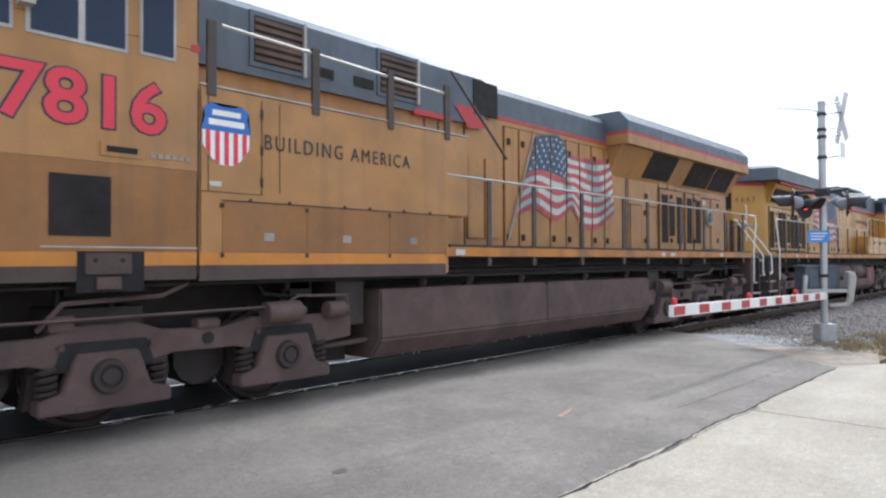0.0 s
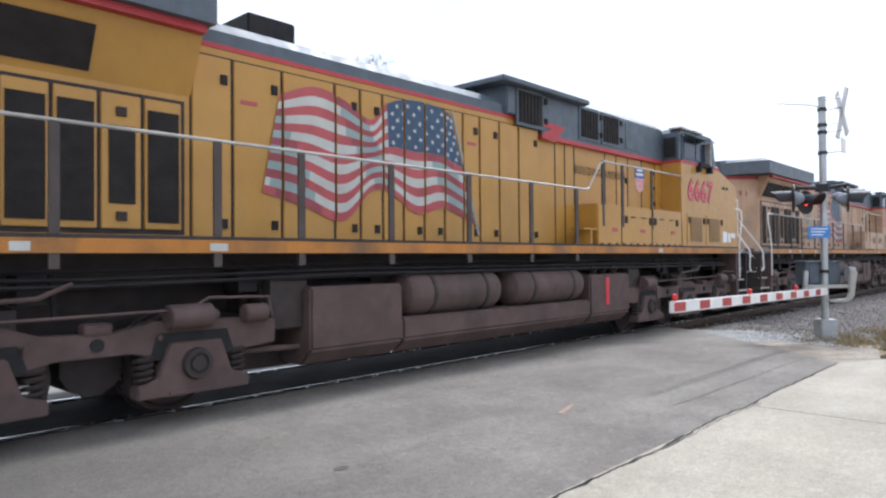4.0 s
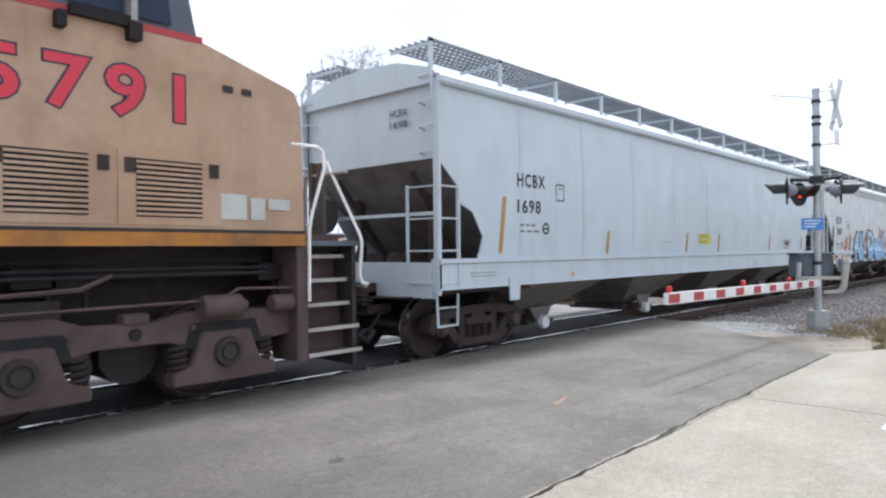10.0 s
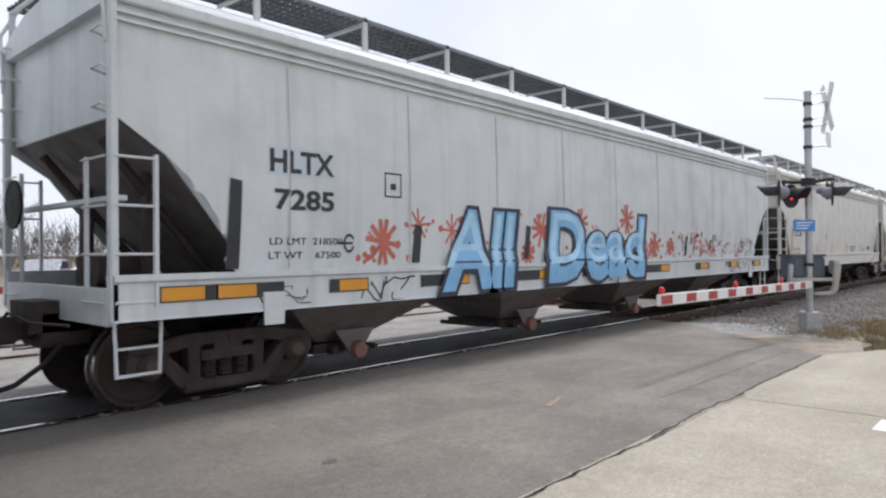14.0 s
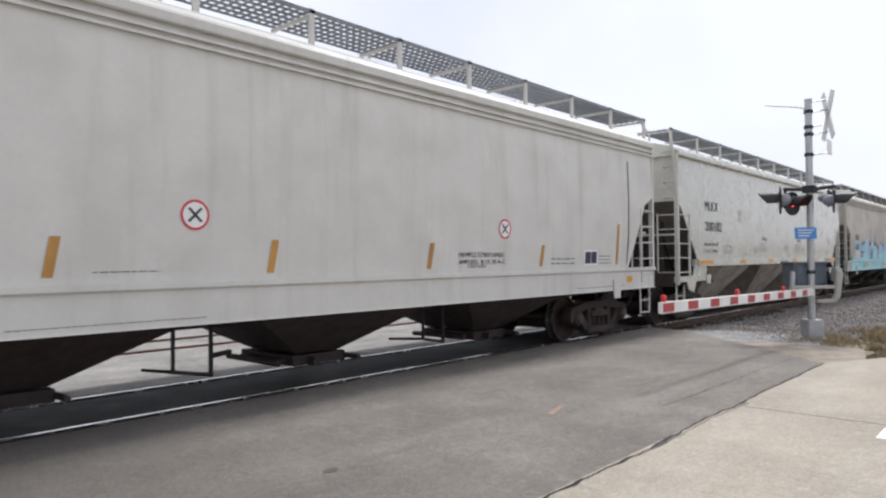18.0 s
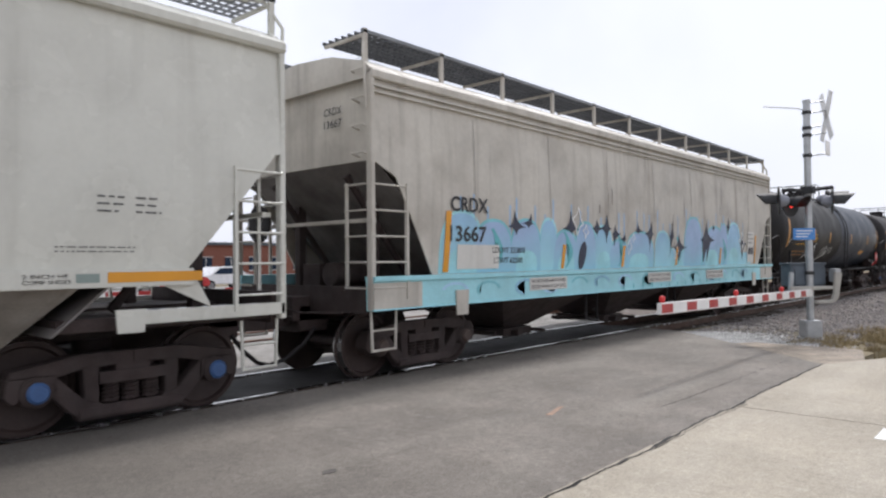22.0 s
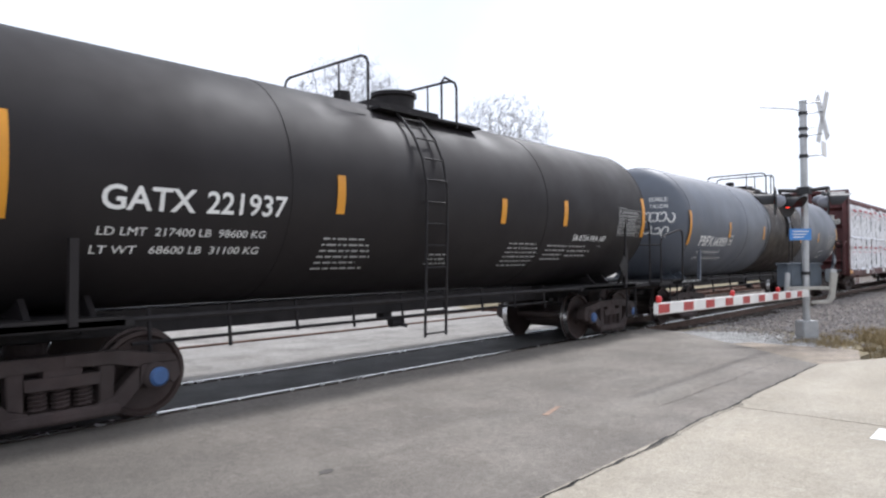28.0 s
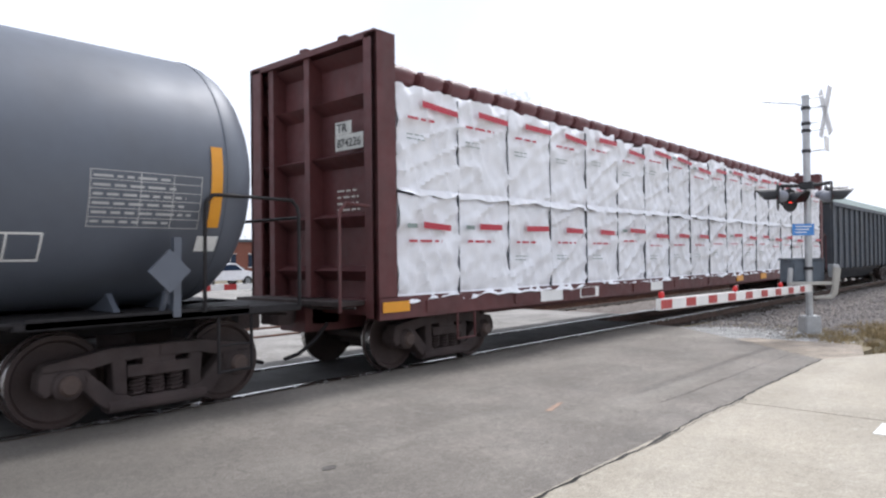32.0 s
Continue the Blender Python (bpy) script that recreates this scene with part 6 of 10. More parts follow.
        for k in range(13):
            part("bolt_tab", bx(Form(), 2.5 + k * 0.29, 2.58 + k * 0.29, -1.512, -1.49, 1.82, 1.90), M_under, lo_box)
        part("locker_seam", bx(bx(Form(), 4.62, 4.65, -1.506, -1.49, 1.86, 2.62), 3.3, 3.33, -1.506, -1.49, 1.86, 2.62), M_under, lo_box)
        for a in (3.9, 5.2):
            if number == "5791":
                for j in range(5):
                    part("louvre_slat", bx(Form(), a, a + 0.5, -1.522, -1.5, 2.18 + j * 0.045, 2.195 + j * 0.045), yel, lo_box)
                part("louvre", bx(Form(), a, a + 0.5, -1.508, -1.49, 2.16, 2.40), M_mesh, lo_box, "small louvred vent")
        for a in (6.62, 7.72):
            d = part("nose_door", bx(Form(), a - 0.22, a + 0.85, -1.512, -1.49, 1.90, 2.62), yel, v, bevel=0.005)
            part("louvre_back", bx(Form(), a - 0.05, a + 0.62, -1.514, -1.50, 1.98, 2.54), M_dark, d)
            for k in range(11):
                part("louvre_slat", bx(Form(), a - 0.05, a + 0.62, -1.528, -1.51, 1.995 + k * 0.05, 2.02 + k * 0.05), yel, d)
            for k in (a - 0.16, a + 0.70):
                part("latch", bx(Form(), k, k + 0.10, -1.53, -1.505, 2.40, 2.54), M_under, d)
        if number == "6667":
            for a, b in ((3.7, 3.9), (4.17, 4.37), (5.0, 5.2), (5.48, 5.69)):
                part("lift_slot", bx(Form(), a, b, -1.512, -1.49, 2.42, 2.44), M_dark, lo_box, "narrow dark lifting slot")
            for a in (3.5, 4.56, 4.78, 5.86):
                part("latch", bx(Form(), a - 0.05, a + 0.05, -1.518, -1.49, 2.30, 2.44), M_under, lo_box)
            for a in (2.95, 4.12, 5.55):
                part("warning_label", bx(Form(), a, a + 0.2, -1.508, -1.49, 2.12, 2.19), M_flag_red, lo_box, "small red and white warning label")
        part("step_plate", bx(bx(Form(), 1.95, 2.4, -1.48, -1.2, 2.14, 2.17), 2.15, 2.2, -1.5, -1.2, 1.76, 2.14), yel, v)
        marks = [rect(*sorted((X(8.55), X(8.85))), 1.98, 2.25), rect(*sorted((X(8.9), X(9.08))), 1.98, 2.22), rect(*sorted((X(9.12), X(9.4))), 2.1, 2.22)]
        patch("data_plate", marks, near, M_white if number == "6667" else M_flag_white, v, "white data stencils", 0.014)
        for a in (8.58, 8.80):
            patch("nose_vent", [rect(*sorted((X(a), X(a + 0.12))), 3.32, 3.39)], near, M_under, v, "", 0.014)
    # end platforms, steps and pilots
    for s in (-1, 1):
        e0, e1 = (10.02, 10.72) if s < 0 else (9.66, 10.40)
        for sd in (-1, 1):
            st = part("step_well", bx(Form(), s * (e0 - 0.16), s * e0, min(sd * 1.5, sd * 0.98), max(sd * 1.5, sd * 0.98), 0.36, 1.70), M_truck_dusty, v, "dusty brown step side plate", bevel=0.01)
            for k in range(5):
                z, yo = 0.40 + k * 0.29, 1.5 - 0.055 * k
                lo, hi = sorted((sd * yo, sd * (yo - 0.26)))
                part("step_tread", bx(Form(), s * e0, s * (e1 + 0.06), lo, hi, z, z + 0.03), M_truck_dusty, st, "dusty brown step")
                part("tread_edge", bx(Form(), s * e0, s * (e1 + 0.06), min(sd * yo, sd * (yo + 0.012)), max(sd * yo, sd * (yo + 0.012)), z - 0.012, z + 0.034), M_handrail, st, "worn pale step edge")
                lo, hi = sorted((sd * (yo - 0.26), sd * (yo - 0.24)))
                part("step_riser", bx(Form(), s * e0, s * (e1 + 0.05), lo, hi, z + 0.03, z + 0.29), M_truck_dusty, st)
            for uu, yy, zz in ((e1 + 0.12, 0.45, 2.84), (e1 + 0.12, 0.64, 2.82)):
                part("end_post", bx(Form(), s * (uu - 0.045), s * (uu + 0.045), sd * yy - 0.05, sd * yy + 0.05, 1.70, zz), M_post, v, "dark square end post", bevel=0.01)
            rail_in = [(X(s * (e0 - 0.22)), sd * 1.49, 2.87), (X(s * (e0 + 0.14)), sd * 1.5, 2.87), (X(s * (e0 + 0.22)), sd * 1.51, 2.82), (X(s * (e0 + 0.23)), sd * 1.52, 2.62), (X(s * (e0 + 0.04)), sd * 1.53, 2.08), (X(s * e0), sd * 1.53, 1.9), (X(s * (e0 - 0.01)), sd * 1.53, 1.05)]
            rail_out = [(X(s * (e1 + 0.12)), sd * 0.66, 2.80), (X(s * (e1 + 0.11)), sd * 0.78, 2.82), (X(s * (e1 + 0.10)), sd * 0.86, 2.70), (X(s * (e1 + 0.07)), sd * 1.48, 1.84), (X(s * (e1 + 0.06)), sd * 1.53, 1.74), (X(s * (e1 + 0.02)), sd * 1.53, 1.34), (X(s * (e1 + 0.06)), sd * 1.53, 1.24), (X(s * (e1 + 0.16)), sd * 1.52, 1.22)]
            part("step_handrail", Form().pipe(rail_in, 0.02, 7), M_white, v, "white step handrail")
            part("step_handrail", Form().pipe(rail_out, 0.02, 7), M_white, v, "white step handrail")
            loop = [(X(s * (e1 + 0.16 + 0.09 * math.cos(q * 0.8))), sd * (1.12 + 0.16 * math.sin(q * 0.8)), 1.70 + 0.10 * math.cos(q * 0.8 + 0.9)) for q in range(8)]
            part("cable_loop", Form().pipe(loop, 0.016, 6), M_white, v, "pale looped cable on the end platform")
        part("end_platform", bx(Form(), s * 9.6, s * (e1 + 0.2), -1.16, 1.16, 1.62, 1.72), M_under, v)
        for sd in (-1, 1):
            part("end_rail", Form().pipe([(X(s * (e1 + 0.1)), sd * 1.2, 2.66), (X(s * (e1 + 0.1)), sd * 0.3, 2.66), (X(s * (e1 + 0.1)), sd * 0.25, 1.8)], 0.02, 6), M_handrail, v)
        part("pilot", Form().slab([(X(s * (e1 + 0.02)), -1.45), (X(s * (e1 + 0.18)), -0.5), (X(s * (e1 + 0.18)), 0.5), (X(s * (e1 + 0.02)), 1.45), (X(s * (e1 - 0.04)), 1.45), (X(s * (e1 - 0.04)), -1.45)][:: 1 if way * s > 0 else -1], 0.22, 1.70), M_under, v, "dusty brown end pilot plate")
        for k in range(4):
            drop, y = pr.uniform(0.5, 0.9), -1.0 + 0.5 * k
            part("jumper_cable", Form().pipe([(X(s * (e1 + 0.16)), y, 1.5), (X(s * (e1 + 0.3)), y + 0.05, 1.5 - drop * 0.7), (X(s * (e1 + 0.42)), y + 0.15, 1.5 - drop), (X(s * (e1 + 0.5)), y + 0.3, 1.5 - drop * 0.7), (X(s * (e1 + 0.4)), y + 0.35, 1.45)], 0.03, 6), M_black, v, "hanging black jumper cable")
        part("hose_rack", bx(Form(), s * (e1 + 0.16), s * (e1 + 0.24), -1.1, 1.1, 1.08, 1.2), M_wheel, v, "rusty hose bracket bar")
        for k in range(3):
            y = -1.05 + 0.22 * k
            swag = Form().pipe([(X(s * (e1 + 0.16)), y, 1.42), (X(s * (e1 + 0.27)), y + 0.02, 0.95 - 0.1 * k), (X(s * (e1 + 0.40)), y + 0.05, 0.52 - 0.08 * k), (X(s * (e1 + 0.62)), y + 0.1, 0.40 - 0.06 * k), (X(s * (e1 + 0.80)), y + 0.14, 0.52)], 0.038, 7)
            part("multiple_unit_hose", swag, M_black, v, "thick black hanging hose")
        part("angle_cock", Form().rod((X(s * (e1 + 0.16)), -0.62, 1.46), (X(s * (e1 + 0.30)), -0.62, 1.46), 0.055, 10).box(*sorted((X(s * (e1 + 0.2)), X(s * (e1 + 0.26)))), -0.74, -0.5, 1.47, 1.52), M_num_red, v, "red angle cock handle")
        part("uncoupling_rod", Form().pipe([(X(s * (e1 + 0.24)), -1.4, 1.18), (X(s * (e1 + 0.24)), -0.5, 1.2), (X(s * (e1 + 0.3)), -0.2, 1.1)], 0.018, 6), M_handrail, v, "worn uncoupling rod")
        for k in range(5):
            y = -0.95 + 0.14 * k
            hs = Form().pipe([(X(s * (e1 + 0.14)), y, 1.15), (X(s * (e1 + 0.3)), y, 0.8), (X(s * (e1 + 0.4)), y + 0.03, 0.42), (X(s * (e1 + 0.52)), y + 0.05, 0.55)], 0.026, 6)
            part("brake_hose", hs, M_black, v, "looped black brake hose")
        coupler(v, X(s * 11.13), way * s)
    # walkway handrails
    ends = (-9.85, 2.0) if not gevo else (-9.85, 2.55)
    posts = (-9.3, -7.92, -6.85, -5.3, -4.25, -2.84, -1.28, 0.29, 1.68) if not gevo else (-9.3, -8.0, -6.65, -5.3, -3.68, -2.64, -1.08, 0.42, 1.6)
    for sd in (-1, 1):
        y = sd * 1.49
        run = [(X(ends[0] + 0.1), y, 2.87), (X(ends[1]), y, 2.87)]
        if not gevo:
            run += [(X(2.12), y, 2.90), (X(2.52), y, 3.38), (X(2.64), y, 3.45), (X(6.1), y, 3.46)]
        part("handrail", Form().pipe(run, 0.019, 7), M_handrail, v, "worn steel handrail")
        for u in posts:
            part("rail_post", bx(Form(), u - 0.045, u + 0.045, y - 0.014, y + 0.014, 1.56, 2.87), M_post, v)
        if not gevo:
            for u in (2.62, 3.38, 4.66):
                part("rail_post", bx(Form(), u - 0.04, u + 0.04, y - 0.016, y + 0.012, 2.22, 3.46), M_post, v)
        else:
            part("upper_handrail", Form().pipe([(X(2.6), y, 4.02), (X(6.05), y, 4.12)], 0.02, 7), M_handrail, v)
            for u in (2.56, 3.65, 4.85, 6.17):
                part("rail_post", bx(Form(), u - 0.05, u + 0.05, y - 0.03, y + 0.012, 3.36, 4.14), M_post, v)
    # rear headlights and ladder
    hz = 0.0 if gevo else 0.15
    lx = hx if gevo else -0.22
    lights = part("headlight_box", bx(Form(), lx - 10.12, lx - 9.98, -0.30 if gevo else -0.14, 0.12, 3.82 + hz, 4.30 + hz), M_loco_grey, v)
    for z in (3.94 + hz, 4.15 + hz):
        part("headlight", Form().lathe([(X(lx - 10.16), 0.0), (X(lx - 10.16), 0.07), (X(lx - 10.12), 0.085)], "x", 14, (0, -0.2 if gevo else -0.02, z)), M_white, lights, "clear round headlight")
    for k in range(8):
        rungs = Form().pipe([(X(hx - 10.0), 0.15, 1.95 + k * 0.27), (X(hx - 10.06), 0.15, 1.95 + k * 0.27), (X(hx - 10.06), 0.5, 1.95 + k * 0.27), (X(hx - 10.0), 0.5, 1.95 + k * 0.27)], 0.012, 5)
        part("grab_iron", rungs, M_handrail, v)
    gx, gy = (-9.82, -0.6) if gevo else (-10.02, -0.55)
    part("end_grab", Form().pipe([(X(gx), gy, 2.2), (X(gx - 0.05), gy - 0.04, 2.24), (X(gx - 0.05), gy - 0.04, 3.3), (X(gx), gy, 3.35)], 0.014, 6), M_white, v, "white vertical grab iron")
    if not gevo:
        part("number_box", bx(Form(), -10.33, -10.29, -0.22, 0.16, 3.22, 3.74), M_dark, v, "dark number board below the headlights", bevel=0.01)
    # lettering and emblems
    nx = {"7816": (-8.09, -6.65, 2.86, 3.37), "6667": (6.48, 7.98, 2.93, 3.45), "5791": (6.36, 8.16, 2.92, 3.41)}[number]
    wide = 1.35 if number == "5791" else 1.0
    lettering(number, nx[0] - 0.02, nx[1] + 0.02, nx[2] - 0.02, nx[3] + 0.02, near, M_graf_navy, v, 0.045, proud=0.005, name="number_outline", label="dark number outline", gap=wide)
    lettering(number, *nx, near, M_num_red, v, 0.02, proud=0.009, name="road_number", label="red road number", gap=wide)
    if gevo:
        shield(v, -6.27, -5.73, 2.64, 3.29, near)
        lettering("BUILDING AMERICA", -5.54, -3.31, 2.87, 3.04, near, M_ink, v, 0.012, proud=0.008, gap=1.3, label="black slogan lettering")
        flag(v, ((0.30, 3.84), (0.70, 3.92), (1.05, 3.92), (1.30, 3.70), (1.60, 3.62), (2.0, 3.64), (2.45, 3.66), (2.93, 3.73)), ((-0.33, 2.36), (0.20, 2.55), (0.86, 2.36), (1.20, 2.48), (1.48, 2.61), (1.82, 2.28), (2.40, 2.27), (3.08, 2.62)), flat(hy - 0.01), 0.44, False, door_seams, ((-0.55, 1.98), (0.26, 3.96)))
    elif number == "6667":
        shield(v, 4.86, 5.30, 3.05, 3.63, flat(-1.0))
        lettering("BUILDING AMERICA", 2.42, 4.42, 3.25, 3.41, flat(-1.0), M_ink, v, 0.012, proud=0.008, gap=1.3, label="black slogan lettering")
        flag(v, ((-4.24, 3.62), (-3.74, 3.80), (-3.28, 3.72), (-2.80, 3.52), (-2.50, 3.78), (-2.0, 3.90), (-1.40, 3.88), (-1.18, 3.80)), ((-4.48, 2.42), (-3.88, 2.28), (-3.28, 2.12), (-2.80, 2.54), (-2.44, 2.54), (-1.90, 2.27), (-1.34, 2.38), (-0.64, 2.16)), flat(hy - 0.01), 0.43, True, door_seams, ((-0.55, 2.0), (-1.15, 3.90)))
    else:
        shield(v, -4.80, -4.12, 2.72, 3.5, flat(hy - 0.01), True)
        lettering("BUILDING", -5.07, -3.72, 2.47, 2.61, flat(hy - 0.012), M_ink, v, 0.014, proud=0.008, label="black slogan lettering")
        lettering("AMERICA", -5.07, -3.72, 2.21, 2.36, flat(hy - 0.012), M_ink, v, 0.014, proud=0.008, label="black slogan lettering")
        flag(v, ((-2.99, 3.54), (-2.60, 3.52), (-2.15, 3.52), (-1.75, 3.56), (-1.40, 3.48), (-0.95, 3.80), (-0.40, 3.84), (0.16, 3.70)), ((-3.22, 2.30), (-2.80, 2.22), (-2.35, 1.98), (-1.72, 1.94), (-1.32, 2.38), (-0.90, 2.36), (-0.40, 2.14), (0.63, 2.22)), flat(hy - 0.01), 0.36, True, door_seams, ((0.95, 1.95), (0.10, 3.88)))
    if not gevo:
        o = lettering(number, -0.30, 0.33, 3.44, 3.62, flat(0), M_red_dull, v, 0.01, gap=1.5, name="rear_number", label="small red road number")
        o.matrix_basis = pose(-10.02, -0.53, 0, 0, 0, -46)
    return v


locomotive("7816", 9.67, -1, "dull yellow and grey six-axle locomotive hauling the train")
locomotive("6667", 31.97, 1, "bright yellow and grey six-axle locomotive running cab-last")
locomotive("5791", 54.27, 1, "sun-bleached yellow and grey six-axle locomotive running cab-last")

# ---- covered hoppers ----
def rounded(z):
    """Near side of a slightly bulging hopper body."""
    return -1.60 + 0.055 * ((z - 2.6) / 1.4) ** 2


def hopper(mark, center, half, paint, sill=True, hoppers=3, notch="round", label="", ends=None, frame_paint=None, caps=None, roof="rib"):
    """A covered hopper car; half: half its length over the couplers."""
    v = vehicle("hopper_car", label, "hopper car", center, "covered hopper cars")
    xe = half - 0.65
    surf = rounded
    lift = 0.08 if notch == "window" else 0.0
    zt, zs = 4.04, (1.42 + lift if sill else 1.56)
    # side sheets with notched lower corners
    old = [(xe, 2.93), (xe - 0.5, 2.60), (xe - 0.85, 2.31), (xe - 1.1, 1.95), (xe - 1.22, 1.70), (xe - 1.15, 1.55), (xe - 1.3, zs)]
    cut = first = None
    if notch == "window":
        cut, first = old, [(xe, 2.91), (xe - 0.43, 2.53), (xe - 0.47, 2.30), (xe - 0.66, 2.28), (xe - 0.73, 2.20), (xe - 0.98, 1.84), (xe - 1.01, 1.74), (xe - 0.97, 1.64), (xe - 0.89, 1.57), (xe - 0.88, zs)]
    elif notch == "round":
        cut = old
    elif notch == "angle":
        cut = [(xe, 2.93), (xe - 0.42, 2.74), (xe - 1.15, zs)]
    else:
        cut = [(xe, 2.85), (xe - 0.12, 2.82), (xe - 1.15, zs)]
    outline = [(-x, z) for x, z in (first or cut)[::-1]] + [(-xe, zt)] + [(xe, zt)] + cut
    for s in (-1, 1):
        bm = bmesh.new()
        face = bm.faces.new([bm.verts.new((x, 0, z)) for x, z in outline])
        bmesh.ops.triangulate(bm, faces=[face])
        drape(bm, lambda z: 0.0, 0.0, 0.14)
        ret = bmesh.ops.extrude_face_region(bm, geom=bm.faces[:])
        moved = [e for e in ret["geom"] if isinstance(e, bmesh.types.BMVert)]
        for q in bm.verts:
            q.co.y = surf(q.co.z) * -s
        for q in moved:
            q.co.y -= s * 0.02
        bmesh.ops.recalc_face_normals(bm, faces=bm.faces)
        me = bpy.data.meshes.new("side_sheet")
        bm.to_mesh(me)
        bm.free()
        me.polygons.foreach_set("use_smooth", [True] * len(me.polygons))
        me.set_sharp_from_angle(angle=radians(35))
        me.materials.append(paint)
        part("side_sheet", me, paint, v)
    # panel seams
    n_seam = int(xe * 2 / 1.9) if sill and mark + paint.name != "CRDX" + M_hop_beige.name else 0
    for k in range(1, n_seam):
        x = -xe + 2 * xe * k / n_seam
        if abs(x) < xe - 1.4:
            patch("panel_seam", [rect(x, x + 0.035, zs + 0.02, zt - 0.04)], surf, paint, v, "", 0.005)
            if center in (96.40, 150.34):
                patch("weld_line", [rect(x + 0.012, x + 0.024, zs + 0.04, zt - 0.3)], surf, M_weld, v, "", 0.0062)
    # roof and top chord
    rp = [(-1.56, 4.0), (-1.57, 4.12), (-1.45, 4.22), (-0.8, 4.40), (0, 4.46), (0.8, 4.40), (1.45, 4.22), (1.57, 4.12), (1.56, 4.0)]
    part("roof", Form().along(rp, -xe, xe), paint, v, "low curved roof")
    if roof == "rib":
        for y0 in (-1.615, 1.54):
            part("top_chord", Form().box(-xe, xe, y0, y0 + 0.075, 3.98, 4.10, 0.015), paint, v)
            for z in (3.80, 3.88):
                part("side_rib", Form().box(-xe, xe, y0 + 0.01, y0 + 0.065, z, z + 0.03), paint, v)
    else:
        for y0 in (-1.64, 1.53):
            part("top_chord", Form().box(-xe, xe, y0, y0 + 0.11, 3.98, 4.12, 0.03), paint, v)
    hatch = Form().box(-0.75, 0.75, -0.35, 0.35, 4.42, 4.56, 0.03).mesh("roof_hatch", paint)
    for k in range(8):
        part("roof_hatch", hatch, paint, v, at=(-xe + 1.2 + (2 * xe - 2.4) * k / 7, 0, 0))
    # running boards
    for y0, y1 in ((-1.41, -0.62), (0.62, 1.41)):
        g = Form()
        n = int(2 * xe / 0.11)
        dark = center in (96.40, 150.34)
        thick = 2.0 if dark else 1.3
        for k in range(n):
            x = -xe + 0.1 + (2 * xe - 0.2) * k / (n - 1)
            g.box(x - 0.006 * thick, x + 0.006 * thick, y0, y1, 4.64 - 0.018 * thick, 4.64)
        for j in range(7):
            y = y0 + (y1 - y0) * j / 6
            g.box(-xe, xe, y - 0.005 * thick, y + 0.005 * thick, 4.64 - 0.022 * thick, 4.641)
        part("running_board", g, M_grating_dark if dark else M_grating, v, "galvanised grating walkway on the roof", smooth=0)
    n_br = 12 if notch in ("round", "window") else int(2 * xe / 1.45)
    for s in (-1, 1):
        br = Form().box(-0.035, 0.035, s * 1.42 - 0.02, s * 1.42 + 0.02, 4.18, 4.66).box(-0.02, 0.02, min(s * 0.6, s * 1.42), max(s * 0.6, s * 1.42), 4.56, 4.60).mesh("board_bracket", paint)
        for k in range(n_br + 1):
            part("board_bracket", br, paint, v, at=(-xe + 0.05 + (2 * xe - 0.1) * k / n_br, 0, 0))
        part("board_edge", Form().box(-xe, xe, s * 1.425 - 0.015, s * 1.425 + 0.015, 4.60, 4.645), M_grating, v)
    # side sill
    if sill:
        for s in (-1, 1):
            web = [(-1.60, 1.005), (-1.62, 0.99), (-1.44, 0.99), (-1.46, 1.0), (-1.46, 1.35), (-1.44, 1.43), (-1.64, 1.43), (-1.64, 1.37), (-1.60, 1.35)]
            part("side_sill", Form().along([(y * -s, z + lift) for y, z in web], -xe, xe), frame_paint or paint, v, "deep side sill", bevel=0.006)
    else:
        for y0 in (-1.63, 1.45):
            part("side_sill", Form().box(-xe + 1.1, xe - 1.1, y0, y0 + 0.18, 1.41, 1.58), paint, v, "shallow angled side sill", bevel=0.008)
            for x0 in (-xe, xe - 1.7):
                part("end_sill", Form().box(x0, x0 + 1.7, y0 + 0.03, y0 + 0.18, 1.05, 1.18), paint, v, bevel=0.008)
                part("bolster_web", Form().plate([(x0 + 0.9 * (1 if x0 < 0 else 0.9), 1.18), (x0 + (1.7 if x0 < 0 else 0.8), 1.18), (x0 + (1.75 if x0 < 0 else 0.0), 1.56), (x0 + (1.1 if x0 < 0 else 0.6), 1.56)], y0 + 0.05, y0 + 0.09), paint, v)
    part("centre_sill", Form().box(-half + 0.35, half - 0.35, -0.3, 0.3, 0.82, 1.15), M_rust, v)
    # ends: corner posts, slope sheets, platforms, ladders
    for s in (-1, 1):
        def sx(a, b):
            return min(s * a, s * b), max(s * a, s * b)
        for sd in (-1, 1):
            part("corner_post", Form().box(*sx(xe - 0.06, xe + 0.015), min(sd * 1.60, sd * 1.50), max(sd * 1.60, sd * 1.50), 1.0, 4.05), paint, v, bevel=0.01)
            lad = Form()
            xi, z_top, rise, rungs = (xe - 0.41, 2.58, 0.457, 4) if notch in ("round", "window") else (xe - 0.62, 2.66, 0.335, 5)
            lad.box(*sx(xi - 0.018, xi + 0.018), min(sd * 1.62, sd * 1.57), max(sd * 1.62, sd * 1.57), 1.12, z_top)
            for k in range(rungs):
                z = z_top - 0.04 - k * rise
                lad.pipe([(s * xi, sd * 1.60, z), (s * (xe - 0.02), sd * 1.60, z)], 0.014, 6)
            part("side_ladder", lad, paint, v)
            el = Form()
            ye = sd * (0.98 if rungs == 4 else 1.1)
            el.box(*sx(xe - 0.03, xe + 0.01), min(ye, ye - sd * 0.03), max(ye, ye - sd * 0.03), 1.05, z_top)
            for k in range(rungs):
                z = z_top - 0.04 - k * rise
